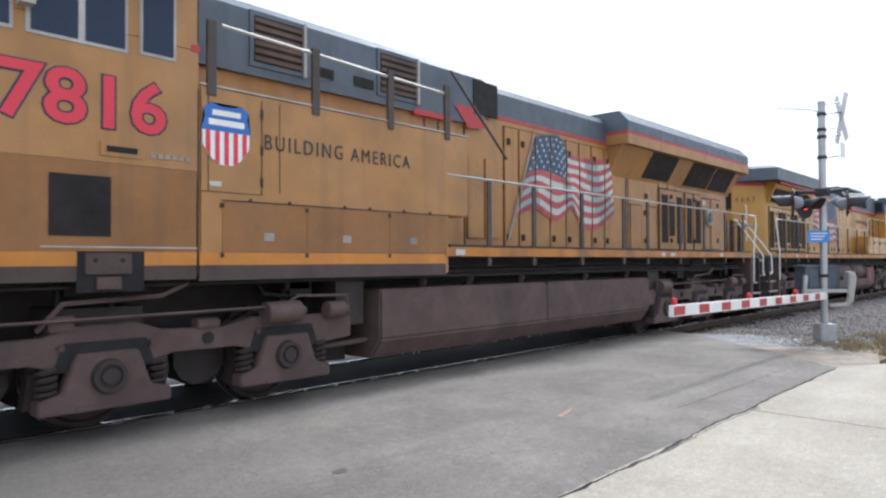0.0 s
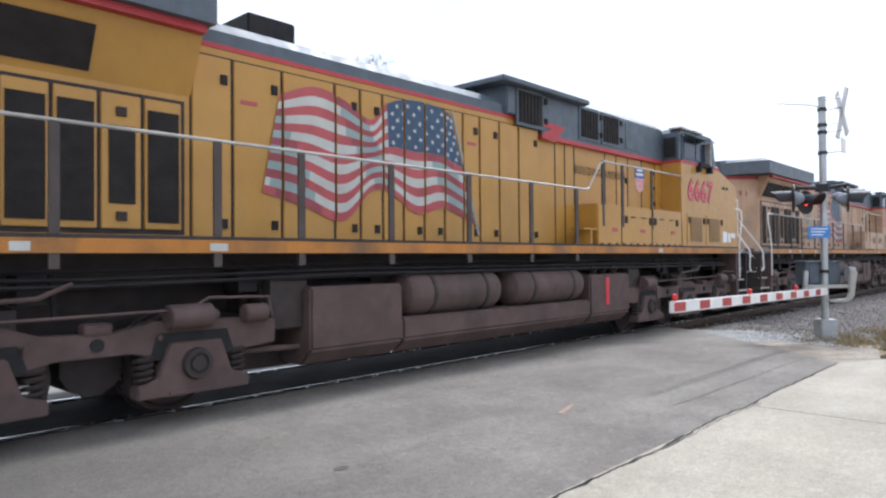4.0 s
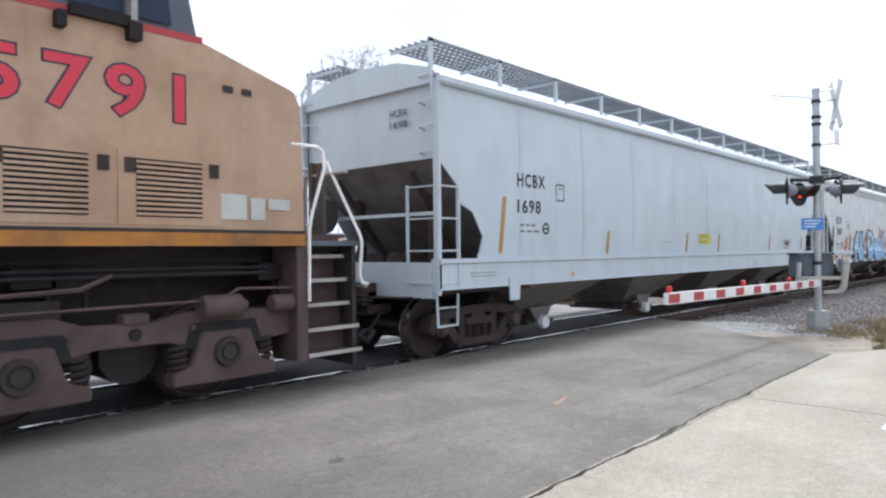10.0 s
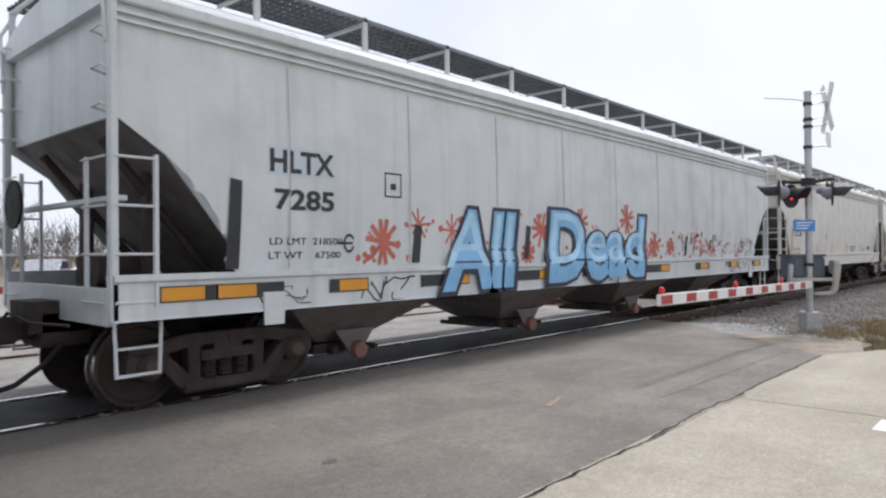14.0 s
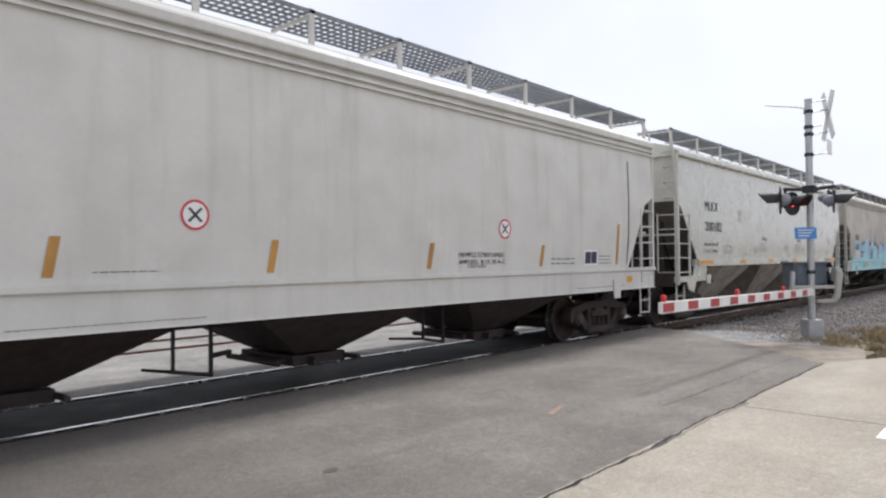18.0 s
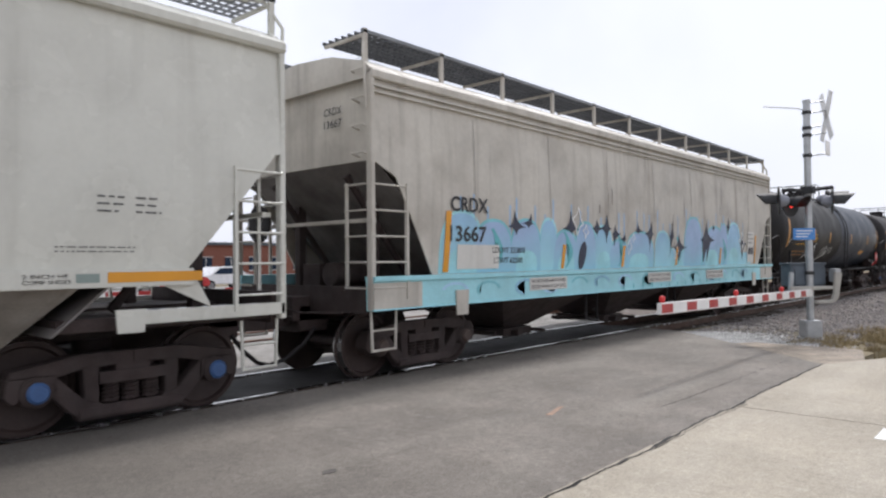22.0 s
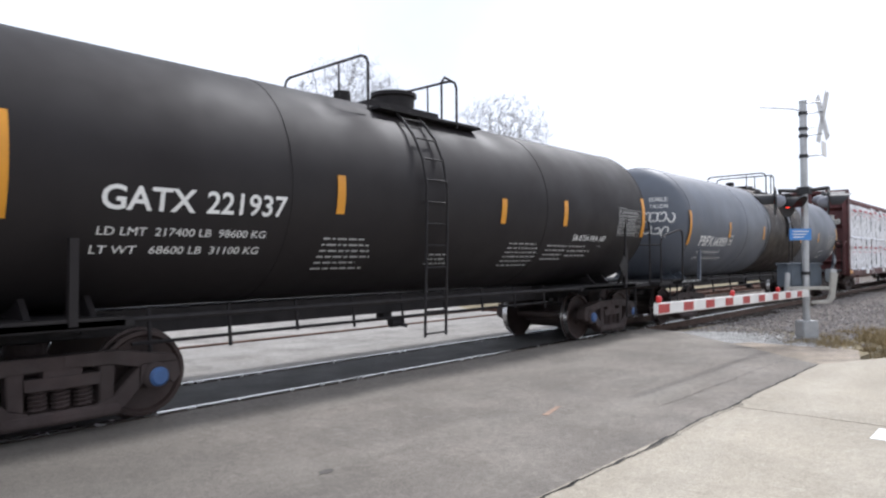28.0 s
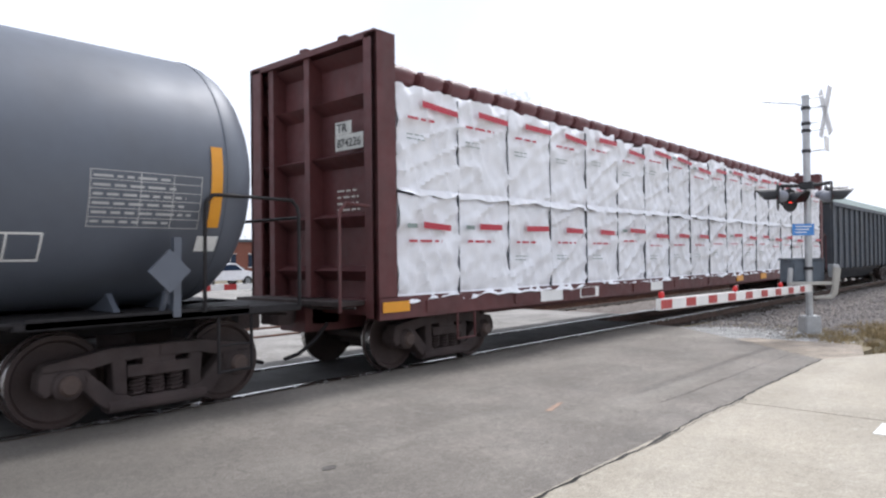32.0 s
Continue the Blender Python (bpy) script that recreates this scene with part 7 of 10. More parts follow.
                el.pipe([(s * (xe + 0.04), ye, z), (s * (xe + 0.04), sd * 1.52, z)], 0.013, 5)
            part("end_ladder", el, paint, v)
            for k in range(4):
                z = 3.0 + k * 0.36
                part("grab_iron", Form().pipe([(s * (xe - 0.1), sd * 1.25, z), (s * (xe + 0.06), sd * 1.27, z + 0.03), (s * (xe + 0.06), sd * 1.5, z + 0.03), (s * (xe), sd * 1.52, z)], 0.012, 5), paint, v)
            z_step = 0.47 + lift
            part("sill_step", Form().pipe([(s * (xe - 0.05), sd * 1.5, 1.0), (s * (xe - 0.07), sd * 1.5, z_step), (s * (xe - 0.48), sd * 1.5, z_step), (s * (xe - 0.5), sd * 1.5, 1.0)], 0.018, 6).pipe([(s * (xe - 0.06), sd * 1.5, z_step + 0.26), (s * (xe - 0.49), sd * 1.5, z_step + 0.26)], 0.014, 6), paint, v)
        for sd in (-1, 1):
            part("roof_grab", Form().pipe([(s * (xe + 0.02), sd * 1.52, 3.6), (s * (xe + 0.05), sd * 1.5, 4.3), (s * (xe - 0.1), sd * 1.35, 4.62), (s * (xe - 0.4), sd * 1.0, 4.66)], 0.022, 6), paint, v)
        end_top = [(-1.5, 4.05), (-0.8, 4.38), (0, 4.44), (0.8, 4.38), (1.5, 4.05), (1.52, 2.95), (-1.52, 2.95)]
        part("end_sheet", Form().along(end_top, *sx(xe - 0.14, xe - 0.10)), ends or paint, v)
        a, b = (s * (xe - 0.12), 2.97), (s * (xe - 2.35), 0.98)
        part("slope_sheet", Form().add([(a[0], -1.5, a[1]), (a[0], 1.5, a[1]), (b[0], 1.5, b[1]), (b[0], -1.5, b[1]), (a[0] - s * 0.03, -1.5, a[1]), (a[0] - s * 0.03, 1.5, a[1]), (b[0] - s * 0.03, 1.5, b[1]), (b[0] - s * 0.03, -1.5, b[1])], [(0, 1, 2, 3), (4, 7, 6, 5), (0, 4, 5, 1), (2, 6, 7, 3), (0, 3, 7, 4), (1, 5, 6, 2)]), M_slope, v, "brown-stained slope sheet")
        part("end_platform", Form().box(*sx(xe - 2.3, xe - 0.1), -1.42, 1.42, 1.0, 1.12), M_rust, v)
        part("end_sill", Form().box(*sx(xe - 0.1, xe + 0.012), -1.47, 1.47, 0.95, 1.3 + 2 * lift), M_rust if not caps else paint, v, bevel=0.01)
        for y in (-0.85, 0.85):
            part("end_stay", Form().box(*sx(xe - 0.75, xe - 0.62), y - 0.06, y + 0.06, 1.1, 2.5).rod((s * (xe - 0.2), y, 2.8), (s * (xe - 1.6), y, 1.15), 0.05, 6), M_rust, v)
        part("end_rail", Form().box(*sx(xe - 0.2, xe - 0.08), -1.45, 1.45, 2.14, 2.19), paint, v)
        if s < 0:
            part("brake_wheel", Form().lathe([(s * (xe + 0.12), 0.24), (s * (xe + 0.12), 0.28), (s * (xe + 0.15), 0.28), (s * (xe + 0.15), 0.24)], "x", 20, (0, 0.75, 2.2)).rod((s * (xe + 0.13), 0.5, 2.2), (s * (xe + 0.13), 1.0, 2.2), 0.012, 5).rod((s * (xe + 0.13), 0.75, 1.95), (s * (xe + 0.13), 0.75, 2.45), 0.012, 5), M_black, v)
            part("brake_cylinder", Form().rod((s * (xe - 0.9), -0.35, 1.45), (s * (xe - 0.3), -0.35, 1.45), 0.17, 14).box(*sx(xe - 0.9, xe - 0.4), 0.0, 0.4, 1.12, 1.6), M_rust, v)
        coupler(v, s * half * 0.999, s)
        z_tab = 0.84 if sill else 0.98
        part("jack_tab", Form().plate([(s * (xe - 1.85), z_tab), (s * (xe - 1.6), z_tab), (s * (xe - 1.58), 1.2), (s * (xe - 1.87), 1.2)][::s], -1.63, -1.605), paint, v, bevel=0.005)
        bogie(v, s * (half - 2.12), "blue" if not sill else "rust")
    # discharge hoppers
    run = 2 * (half - 3.3) if hoppers == 3 and sill else 2 * (half - 2.05) if sill else 12.45
    wide = run / hoppers
    zt_h = 1.05 if sill else 1.42
    for k in range(hoppers):
        x = -run / 2 + wide * (k + 0.5)
        h = Form()
        t = wide * 0.5 - 0.3 if sill and hoppers == 3 else 1.6 if not sill else 1.45
        tb, yb = (0.36, 0.55) if sill else (0.64, 0.66)
        yo = 1.42 if sill else 1.5
        h.add([(x - t, -yo, zt_h), (x + t, -yo, zt_h), (x + t, yo, zt_h), (x - t, yo, zt_h), (x - tb, -yb, 0.40), (x + tb, -yb, 0.40), (x + tb, yb, 0.40), (x - tb, yb, 0.40)], [(0, 1, 2, 3), (4, 7, 6, 5), (0, 4, 5, 1), (1, 5, 6, 2), (2, 6, 7, 3), (3, 7, 4, 0)])
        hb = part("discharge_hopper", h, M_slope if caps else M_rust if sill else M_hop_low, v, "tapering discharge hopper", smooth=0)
        gate_f = Form().box(x - 0.46, x + 0.40, -0.62, 0.62, 0.25, 0.38).box(x - 0.60, x - 0.46, -0.45, 0.45, 0.27, 0.34).rod((x - 0.2, -0.78, 0.3), (x - 0.2, -0.6, 0.3), 0.06, 8).rod((x + 0.42, -0.9, 0.31), (x + 0.42, 0.9, 0.31), 0.035, 8).rod((x - 0.68, -0.6, 0.31), (x - 0.68, 0.6, 0.31), 0.04, 8)
        part("outlet_gate", gate_f, M_rust, hb, "dark outlet gate")
        if not sill:
            part("outlet_pan", Form().box(x - 0.9, x + 0.8, -0.70, 0.70, 0.27, 0.40), M_hop_low, hb, "grey outlet pan", bevel=0.01)
            patch("outlet_stencil", script_bars(x - 0.5, x + 0.4, 0.98, 1.06, 2, tr_rng) + script_bars(x - 0.2, x + 0.15, 0.6, 0.72, 2, tr_rng), lambda z: -0.67 - (z - 0.40) / 1.02 * 0.84, M_ink_soft, hb, "", 0.006)
        elif not caps and k:
            part("outlet_stirrup", Form().pipe([(x - 2.42, -1.3, 1.0), (x - 2.42, -1.3, 0.5), (x - 2.0, -1.3, 0.42), (x - 2.0, -1.3, 1.0)], 0.022, 6).pipe([(x - 2.42, -1.3, 0.5), (x - 2.42, -0.6, 0.45)], 0.02, 6).pipe([(x - 2.0, -1.3, 0.62), (x - 1.6, -1.0, 0.6)], 0.03, 6), M_black, hb, "black hanging stirrup")
        if caps:
            part("outlet_cap", Form().lathe([(-0.98, 0.0), (-0.98, 0.11), (-0.9, 0.125), (-0.8, 0.1)], "y", 16, (x + 0.08, 0, 0.30)), caps[k], hb, "round outlet cap")
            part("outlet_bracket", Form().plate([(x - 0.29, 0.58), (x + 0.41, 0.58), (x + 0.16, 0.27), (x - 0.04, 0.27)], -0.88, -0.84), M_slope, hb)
    return v


def reflectors(v, surf, spots, w=0.10, h=0.45, slant=0.06, mat=None, proud=0.008):
    for x, z in spots:
        patch("reflector", [[(x, z), (x + w, z), (x + w + slant, z + h), (x + slant, z + h)]], surf, mat or M_reflector, v, "amber reflector strip", proud)


tr_rng = random.Random(77)
CAP_W, CAP_B, CAP_R = material("white cap", (0.7, 0.72, 0.72), 0.4), material("blue cap", (0.08, 0.30, 0.62), 0.4), material("reddish cap", (0.22, 0.10, 0.08), 0.7)
SIDE, SILLF = rounded, flat(-1.60)
M_reflector_old = material("dirty amber reflector", (0.46, 0.235, 0.05), 0.5, vary=0.12, grime=0.3)

# first hopper
h1 = hopper("HCBX", 75.75, 10.32, M_hop_silver, hoppers=4, notch="window", label="pale blue-grey covered hopper with deep side sill", caps=(CAP_W, CAP_W, CAP_B, CAP_B), roof="chord")
lettering("HCBX", -7.83, -7.05, 2.64, 2.86, SIDE, M_ink, h1, 0.022, label="black reporting mark", gap=1.25)
lettering("1698", -7.83, -7.18, 2.22, 2.44, SIDE, M_ink, h1, 0.022, label="black car number", gap=1.15)
reflectors(h1, SIDE, [(-8.30, 1.58)], 0.09, 0.88, 0.09, M_reflector_old)
reflectors(h1, SIDE, [(x, 1.55) for x in (-4.97, -1.28, 0.67, 4.68, 7.97)], 0.09, 0.43, 0.05, M_reflector_old)
patch("stencil", script_bars(-7.75, -7.2, 1.88, 2.08, 2, tr_rng) + script_bars(6.0, 7.0, 1.75, 1.9, 2, tr_rng) + script_bars(-2.6, -2.0, 1.75, 1.8, 1, tr_rng), SIDE, M_ink_soft, h1, "small black stencils")
patch("plate_mark", [rect(-6.72, -6.70, 2.46, 2.75), rect(-6.48, -6.46, 2.46, 2.75), rect(-6.70, -6.48, 2.46, 2.48), rect(-6.70, -6.48, 2.73, 2.75), rect(-6.64, -6.54, 2.66, 2.68)], SIDE, M_ink, h1)
ring = [[(-7.02 + 0.10 * math.cos(a), 1.98 + 0.10 * math.sin(a)) for a in (k * 0.4189, (k + 1) * 0.4189)] + [(-7.02 + 0.065 * math.cos(a), 1.98 + 0.065 * math.sin(a)) for a in ((k + 1) * 0.4189, k * 0.4189)] for k in range(15)]
patch("round_mark", ring + [rect(-7.09, -6.95, 1.965, 1.995)], SIDE, M_ink, h1, "black round emblem")
patch("notice", [rect(-0.54, 0.20, 1.72, 1.98)], SIDE, material("yellow-green notice", (0.55, 0.52, 0.06), 0.5, vary=0.06), h1, "yellow notice panel")
patch("notice_bars", script_bars(-0.48, 0.14, 1.86, 1.96, 2, tr_rng) + script_bars(-0.5, 0.16, 1.75, 1.83, 1, tr_rng), SIDE, M_ink, h1, "", 0.009)
patch("label_board", [rect(6.18, 6.68, 1.60, 1.86)], SIDE, M_ink, h1, "black and white data panel")
patch("label_pane", [rect(6.20, 6.42, 1.63, 1.84), rect(6.44, 6.66, 1.63, 1.84)], SIDE, M_white, h1, "", 0.008)
patch("label_print", [rect(6.22, 6.41, 1.68, 1.82), rect(6.46, 6.65, 1.68, 1.82)], SIDE, M_ink, h1, "", 0.011)
patch("sill_stencil", script_bars(-9.0, -8.2, 1.22, 1.32, 2, tr_rng) + script_bars(3.2, 3.7, 1.1, 1.3, 3, tr_rng) + script_bars(7.0, 7.6, 1.27, 1.31, 1, tr_rng), SILLF, M_ink_soft, h1)
patch("yellow_dot", [[(-6.2 + 0.05 * math.cos(k), 1.2 + 0.05 * math.sin(k)) for k in range(6)], [(4.6 + 0.05 * math.cos(k), 1.2 + 0.05 * math.sin(k)) for k in range(6)]], SILLF, M_reflector, h1)

# second hopper, with blue spray lettering
h2 = hopper("HLTX", 96.40, 10.32, M_hop_grey, hoppers=4, notch="round", label="light grey covered hopper with blue spray-painted letters", caps=(CAP_R,) * 4)
lettering("HLTX", -7.98, -7.08, 2.53, 2.79, SIDE, M_ink, h2, 0.03, label="black reporting mark")
lettering("7285", -7.92, -7.08, 2.11, 2.35, SIDE, M_ink, h2, 0.03, label="black car number")
patch("white_box", [rect(-8.0, -7.1, 2.50, 2.83)], SIDE, M_hop_silver, h2, "", 0.003)
patch("stencil", script_bars(7.2, 8.3, 1.75, 1.95, 3, tr_rng), SIDE, M_ink_soft, h2, "small black stencils")
patch("plate_mark", [rect(-6.25, -6.23, 2.34, 2.66), rect(-5.97, -5.95, 2.34, 2.66), rect(-6.23, -5.97, 2.34, 2.36), rect(-6.23, -5.97, 2.64, 2.66), rect(-6.15, -6.05, 2.44, 2.52)], SIDE, M_ink, h2)
for x, z0, z1, w in ((-8.52, 1.46, 2.42, 0.16), (-5.74, 1.48, 2.0, 0.15), (-3.12, 1.5, 2.05, 0.13), (3.4, 1.5, 1.95, 0.1)):
    patch("rub_mark", [[(x, z0), (x + w, z0), (x + w + 0.03, z1 - 0.02), (x + 0.05, z1)]], SIDE, M_ink, h2, "black sprayed-over reflector", 0.016)
for x, back, ahead in ((-9.22, 0.02, 0.16), (-8.62, 0.02, 0.36), (-7.02, 0.15, 0.02), (-5.04, 0.56, 0.02), (-2.72, 0.88, 0.02), (-0.28, 1.05, 0.02), (2.03, 0.8, 0.02), (4.3, 0.3, 0.1), (6.4, 0.2, 0.1), (8.3, 0.2, 0.1)):
    patch("reflector_backing", [rect(x - back, x + 0.45 + ahead, 1.15, 1.31)], SILLF, M_ink, h2, "black sprayed-over strip", 0.014)
    patch("reflector", [rect(x, x + 0.45, 1.165, 1.295)], SILLF, M_reflector, h2, "amber reflector strip", 0.017)
ring2 = [[(-6.84 + 0.09 * math.cos(q), 1.74 + 0.12 * math.sin(q)) for q in (k * 0.4189 + 0.5, (k + 1) * 0.4189 + 0.5)] + [(-6.84 + 0.06 * math.cos(q), 1.74 + 0.085 * math.sin(q)) for q in ((k + 1) * 0.4189 + 0.5, k * 0.4189 + 0.5)] for k in range(13)]
patch("round_mark", ring2 + [rect(-7.02, -6.78, 1.725, 1.755)], SIDE, M_ink, h2, "black round emblem")
SURF2 = lambda z: -1.648 + max(0.0, min(1.0, (z - 1.46) / 0.2)) * (1.636 + rounded(z))
for word, x0, x1, top in (("All", -5.32, -3.42, 2.26), ("Dead", -2.62, 1.22, 2.34)):
    lettering(word, x0, x1, 0.99, top + 0.05, SURF2, M_graf_navy, h2, 0.085, 0.16, 0.004, "spray_outline", "navy outline of sprayed letters")
    lettering(word, x0 + 0.11, x1 - 0.11, 1.06, top - 0.01, SURF2, M_graf_mid, h2, 0.042, 0.15, 0.010, "spray_letters", "blue sprayed letters")
    lettering(word, x0 + 0.20, x1 - 0.14, 1.40, top - 0.06, SURF2, M_graf_pale, h2, 0.0, 0.12, 0.0125, "spray_shine", "pale blue highlight in sprayed letters")
gr = random.Random(31)


def splat(xr, zr, count, stroke):
    out = []
    for _ in range(count):
        x, z, k = gr.uniform(*xr), gr.uniform(*zr), gr.random()
        if k < stroke:
            for j in range(4):
                a, r = j * 0.785 + gr.uniform(-0.2, 0.2), gr.uniform(0.14, 0.26)
                dx, dz, w = math.cos(a) * r, math.sin(a) * r, 0.018
                out.append([(x - dx - w * math.sin(a), z - dz + w * math.cos(a)), (x - dx + w * math.sin(a), z - dz - w * math.cos(a)), (x + dx + w * math.sin(a), z + dz - w * math.cos(a)), (x + dx - w * math.sin(a), z + dz + w * math.cos(a))])
        else:
            r = gr.uniform(0.02, 0.06)
            out.append([(x + r * math.cos(i), z + r * math.sin(i)) for i in range(6)])
    return out


for poly in splat((-6.7, -5.4), (1.5, 2.0), 16, 0.06) + splat((-5.6, 1.4), (1.5, 2.25), 46, 0.2) + splat((1.3, 4.5), (1.45, 2.05), 40, 0.12) + splat((4.5, 8.0), (1.45, 1.9), 24, 0.1):
    patch("spray_mark", [poly], SIDE, M_graf_red, h2, "", 0.003)
for x, z, r in ((-6.27, 1.76, 0.3), (-2.62, 1.98, 0.3), (-1.35, 2.14, 0.26), (0.45, 2.26, 0.3), (1.78, 1.74, 0.26), (-3.0, 1.6, 0.2), (2.6, 1.7, 0.2)):
    for j in range(5):
        q = j * 0.63 + gr.uniform(-0.2, 0.2)
        c, n2, w = math.cos(q) * r, math.sin(q) * r, 0.032
        patch("spray_burst", [[(x - c - w * math.sin(q), z - n2 + w * math.cos(q)), (x - c + w * math.sin(q), z - n2 - w * math.cos(q)), (x + c + w * math.sin(q), z + n2 - w * math.cos(q)), (x + c - w * math.sin(q), z + n2 + w * math.cos(q))]], SIDE, M_graf_red, h2, "", 0.0062 + 0.0004 * j)


def scrawl(x0, x1, z0, z1, count, width=0.02):
    """Loose hand-drawn strokes that cannot be read."""
    out = []
    for k in range(count):
        x, z = x0 + (x1 - x0) * (k + gr.random() * 0.6) / count, gr.uniform(z0, z1)
        for _ in range(3):
            nx, nz = x + gr.uniform(-0.12, 0.18), min(z1, max(z0, z + gr.uniform(-1, 1) * (z1 - z0) * 0.8))
            d = max(0.01, math.hypot(nx - x, nz - z))
            ox, oz = -(nz - z) / d * width / 2, (nx - x) / d * width / 2
            out.append([(x + ox, z + oz), (nx + ox, nz + oz), (nx - ox, nz - oz), (x - ox, z - oz)])
            x, z = nx, nz
    return out


def tag(x0, x1, z0, z1, count, width):
    """Loose rounded hand-sprayed strokes that cannot be read."""
    out = []
    step, high = (x1 - x0) / count, z1 - z0
    for k in range(count):
        cx, cz, lean = x0 + step * (k + 0.5), (z0 + z1) / 2 + gr.uniform(-0.04, 0.04), gr.uniform(0.05, 0.2)
        a0, turn = gr.uniform(0, 6.28), gr.uniform(3.6, 6.6) * gr.choice((-1, 1))
        pts = []
        for j in range(15):
            q = a0 + turn * j / 14
            grow = 0.75 + 0.3 * math.sin(1.7 * q + k)
            dz = high * 0.5 * grow * math.sin(q)
            pts.append((cx + step * 0.55 * math.cos(q) * grow + lean * dz, cz + dz))
        for (ax, az), (bx2, bz) in zip(pts, pts[1:]):
            d = max(0.004, math.hypot(bx2 - ax, bz - az))
            ox, oz = -(bz - az) / d * width / 2, (bx2 - ax) / d * width / 2
            out.append([(ax + ox, az + oz), (bx2 + ox, bz + oz), (bx2 - ox, bz - oz), (ax - ox, az - oz)])
    return out


patch("scrawl", scrawl(3.0, 6.0, 1.5, 2.0, 14) + scrawl(7.0, 8.2, 1.5, 1.9, 8), SIDE, M_ink, h2, "dark illegible scrawl", 0.009)
patch("sill_scrawl", scrawl(-6.8, -5.9, 1.0, 1.3, 7) + scrawl(-8.1, -7.6, 1.05, 1.25, 8, 0.01) + scrawl(6.0, 8.6, 1.03, 1.3, 16), SILLF, M_ink, h2, "dark illegible scrawl")

lettering("LD LMT  218500", -7.98, -6.95, 1.72, 1.80, SIDE, M_ink, h2, 0.008)
lettering("LT WT    67500", -7.99, -6.97, 1.56, 1.64, SIDE, M_ink, h2, 0.008)

# third hopper
h3 = hopper("CRDX", 115.58, 8.85, M_hop_beige, hoppers=3, notch="angle", label="warm grey covered hopper with deep side sill")
lettering("CRDX", -6.66, -5.80, 2.40, 2.64, SIDE, M_ink, h3, 0.018, label="black reporting mark")
lettering("12528", -6.70, -5.80, 2.06, 2.28, SIDE, M_ink, h3, 0.018, label="black car number")
reflectors(h3, SIDE, [(-7.02, 1.45)], 0.11, 0.86, 0.06, mat=M_reflector_old)
reflectors(h3, SIDE, [(x, 1.50) for x in (-3.72, -1.48, 1.08, 3.84)], 0.09, 0.36, mat=M_reflector_old)
reflectors(h3, SIDE, [(6.5, 1.5)], 0.09, 0.80, mat=M_reflector_old)
patch("stencil", script_bars(4.2, 5.1, 1.5, 1.66, 2, tr_rng) + script_bars(-3.3, -2.6, 1.52, 1.56, 1, tr_rng) + script_bars(5.85, 6.4, 1.5, 1.7, 3, tr_rng), SIDE, M_ink_soft, h3, "small black stencils")
patch("plate_mark", [rect(-4.86, -4.84, 2.04, 2.30), rect(-4.62, -4.60, 2.04, 2.30), rect(-4.84, -4.62, 2.04, 2.06), rect(-4.84, -4.62, 2.28, 2.30), rect(-4.78, -4.68, 2.10, 2.16)], SIDE, M_ink, h3)

lettering("LD LMT 222100", -6.72, -5.95, 1.60, 1.67, SIDE, M_ink, h3, 0.008)
lettering("LT WT   63900", -6.74, -5.97, 1.45, 1.52, SIDE, M_ink, h3, 0.008)
lettering("CAUTION", 1.96, 2.38, 1.50, 1.545, SIDE, M_ink, h3, 0.006)
lettering("HEMPLE 57303 LINED", 1.75, 2.85, 1.66, 1.73, SIDE, M_ink, h3, 0.008)
lettering("APPLIED  8-19-78 A-C", 1.75, 2.88, 1.55, 1.62, SIDE, M_ink, h3, 0.008)


def no_hammer(v, cx, cz, r):
    disc = [[(cx + r * math.cos(k * 0.3142), cz + r * math.sin(k * 0.3142)) for k in range(20)]]
    patch("sign_disc", disc, SIDE, M_white, v, "white disc of a no-hammering sign", 0.006)
    band = [[(cx + r * math.cos(a), cz + r * math.sin(a)) for a in (k * 0.3142, (k + 1) * 0.3142)] + [(cx + r * 0.84 * math.cos(a), cz + r * 0.84 * math.sin(a)) for a in ((k + 1) * 0.3142, k * 0.3142)] for k in range(20)]
    patch("sign_ring", band, SIDE, M_num_red, v, "red ring", 0.009)
    cross = []
    for a in (0.785, 2.356):
        c, s, w, l = math.cos(a), math.sin(a), r * 0.09, r * 0.62
        cross.append([(cx - c * l - s * w, cz - s * l + c * w), (cx - c * l + s * w, cz - s * l - c * w), (cx + c * l + s * w, cz + s * l - c * w), (cx + c * l - s * w, cz + s * l + c * w)])
    patch("sign_cross", cross, SIDE, M_ink, v, "black crossed hammer", 0.010)


no_hammer(h3, -2.33, 2.10, 0.155)
no_hammer(h3, 2.85, 2.10, 0.155)
patch("data_panel", [rect(5.3, 5.78, 1.50, 1.78)], SIDE, M_white, h3, "dark two-pane data panel")
patch("data_print", [rect(5.33, 5.53, 1.53, 1.75), rect(5.55, 5.75, 1.53, 1.75)], SIDE, M_graf_navy, h3, "", 0.008)
patch("rust_streak", [[(7.0, 1.9), (7.05, 1.9), (7.07, 3.6), (7.03, 3.6)], [(6.98, 1.9), (7.04, 2.0), (7.0, 1.5), (6.97, 1.5)]], SIDE, M_slope, h3, "brown rust streak", 0.007)
patch("sill_stencil", script_bars(-7.0, -5.9, 1.2, 1.26, 1, tr_rng) + script_bars(-4.0, -2.2, 1.05, 1.08, 1, tr_rng) + script_bars(5.0, 7.2, 1.06, 1.10, 1, tr_rng), SILLF, M_ink_soft, h3)
patch("sill_patch", [rect(-5.85, -5.6, 1.12, 1.26), rect(6.9, 7.15, 1.14, 1.26)], SILLF, M_reflector, h3)

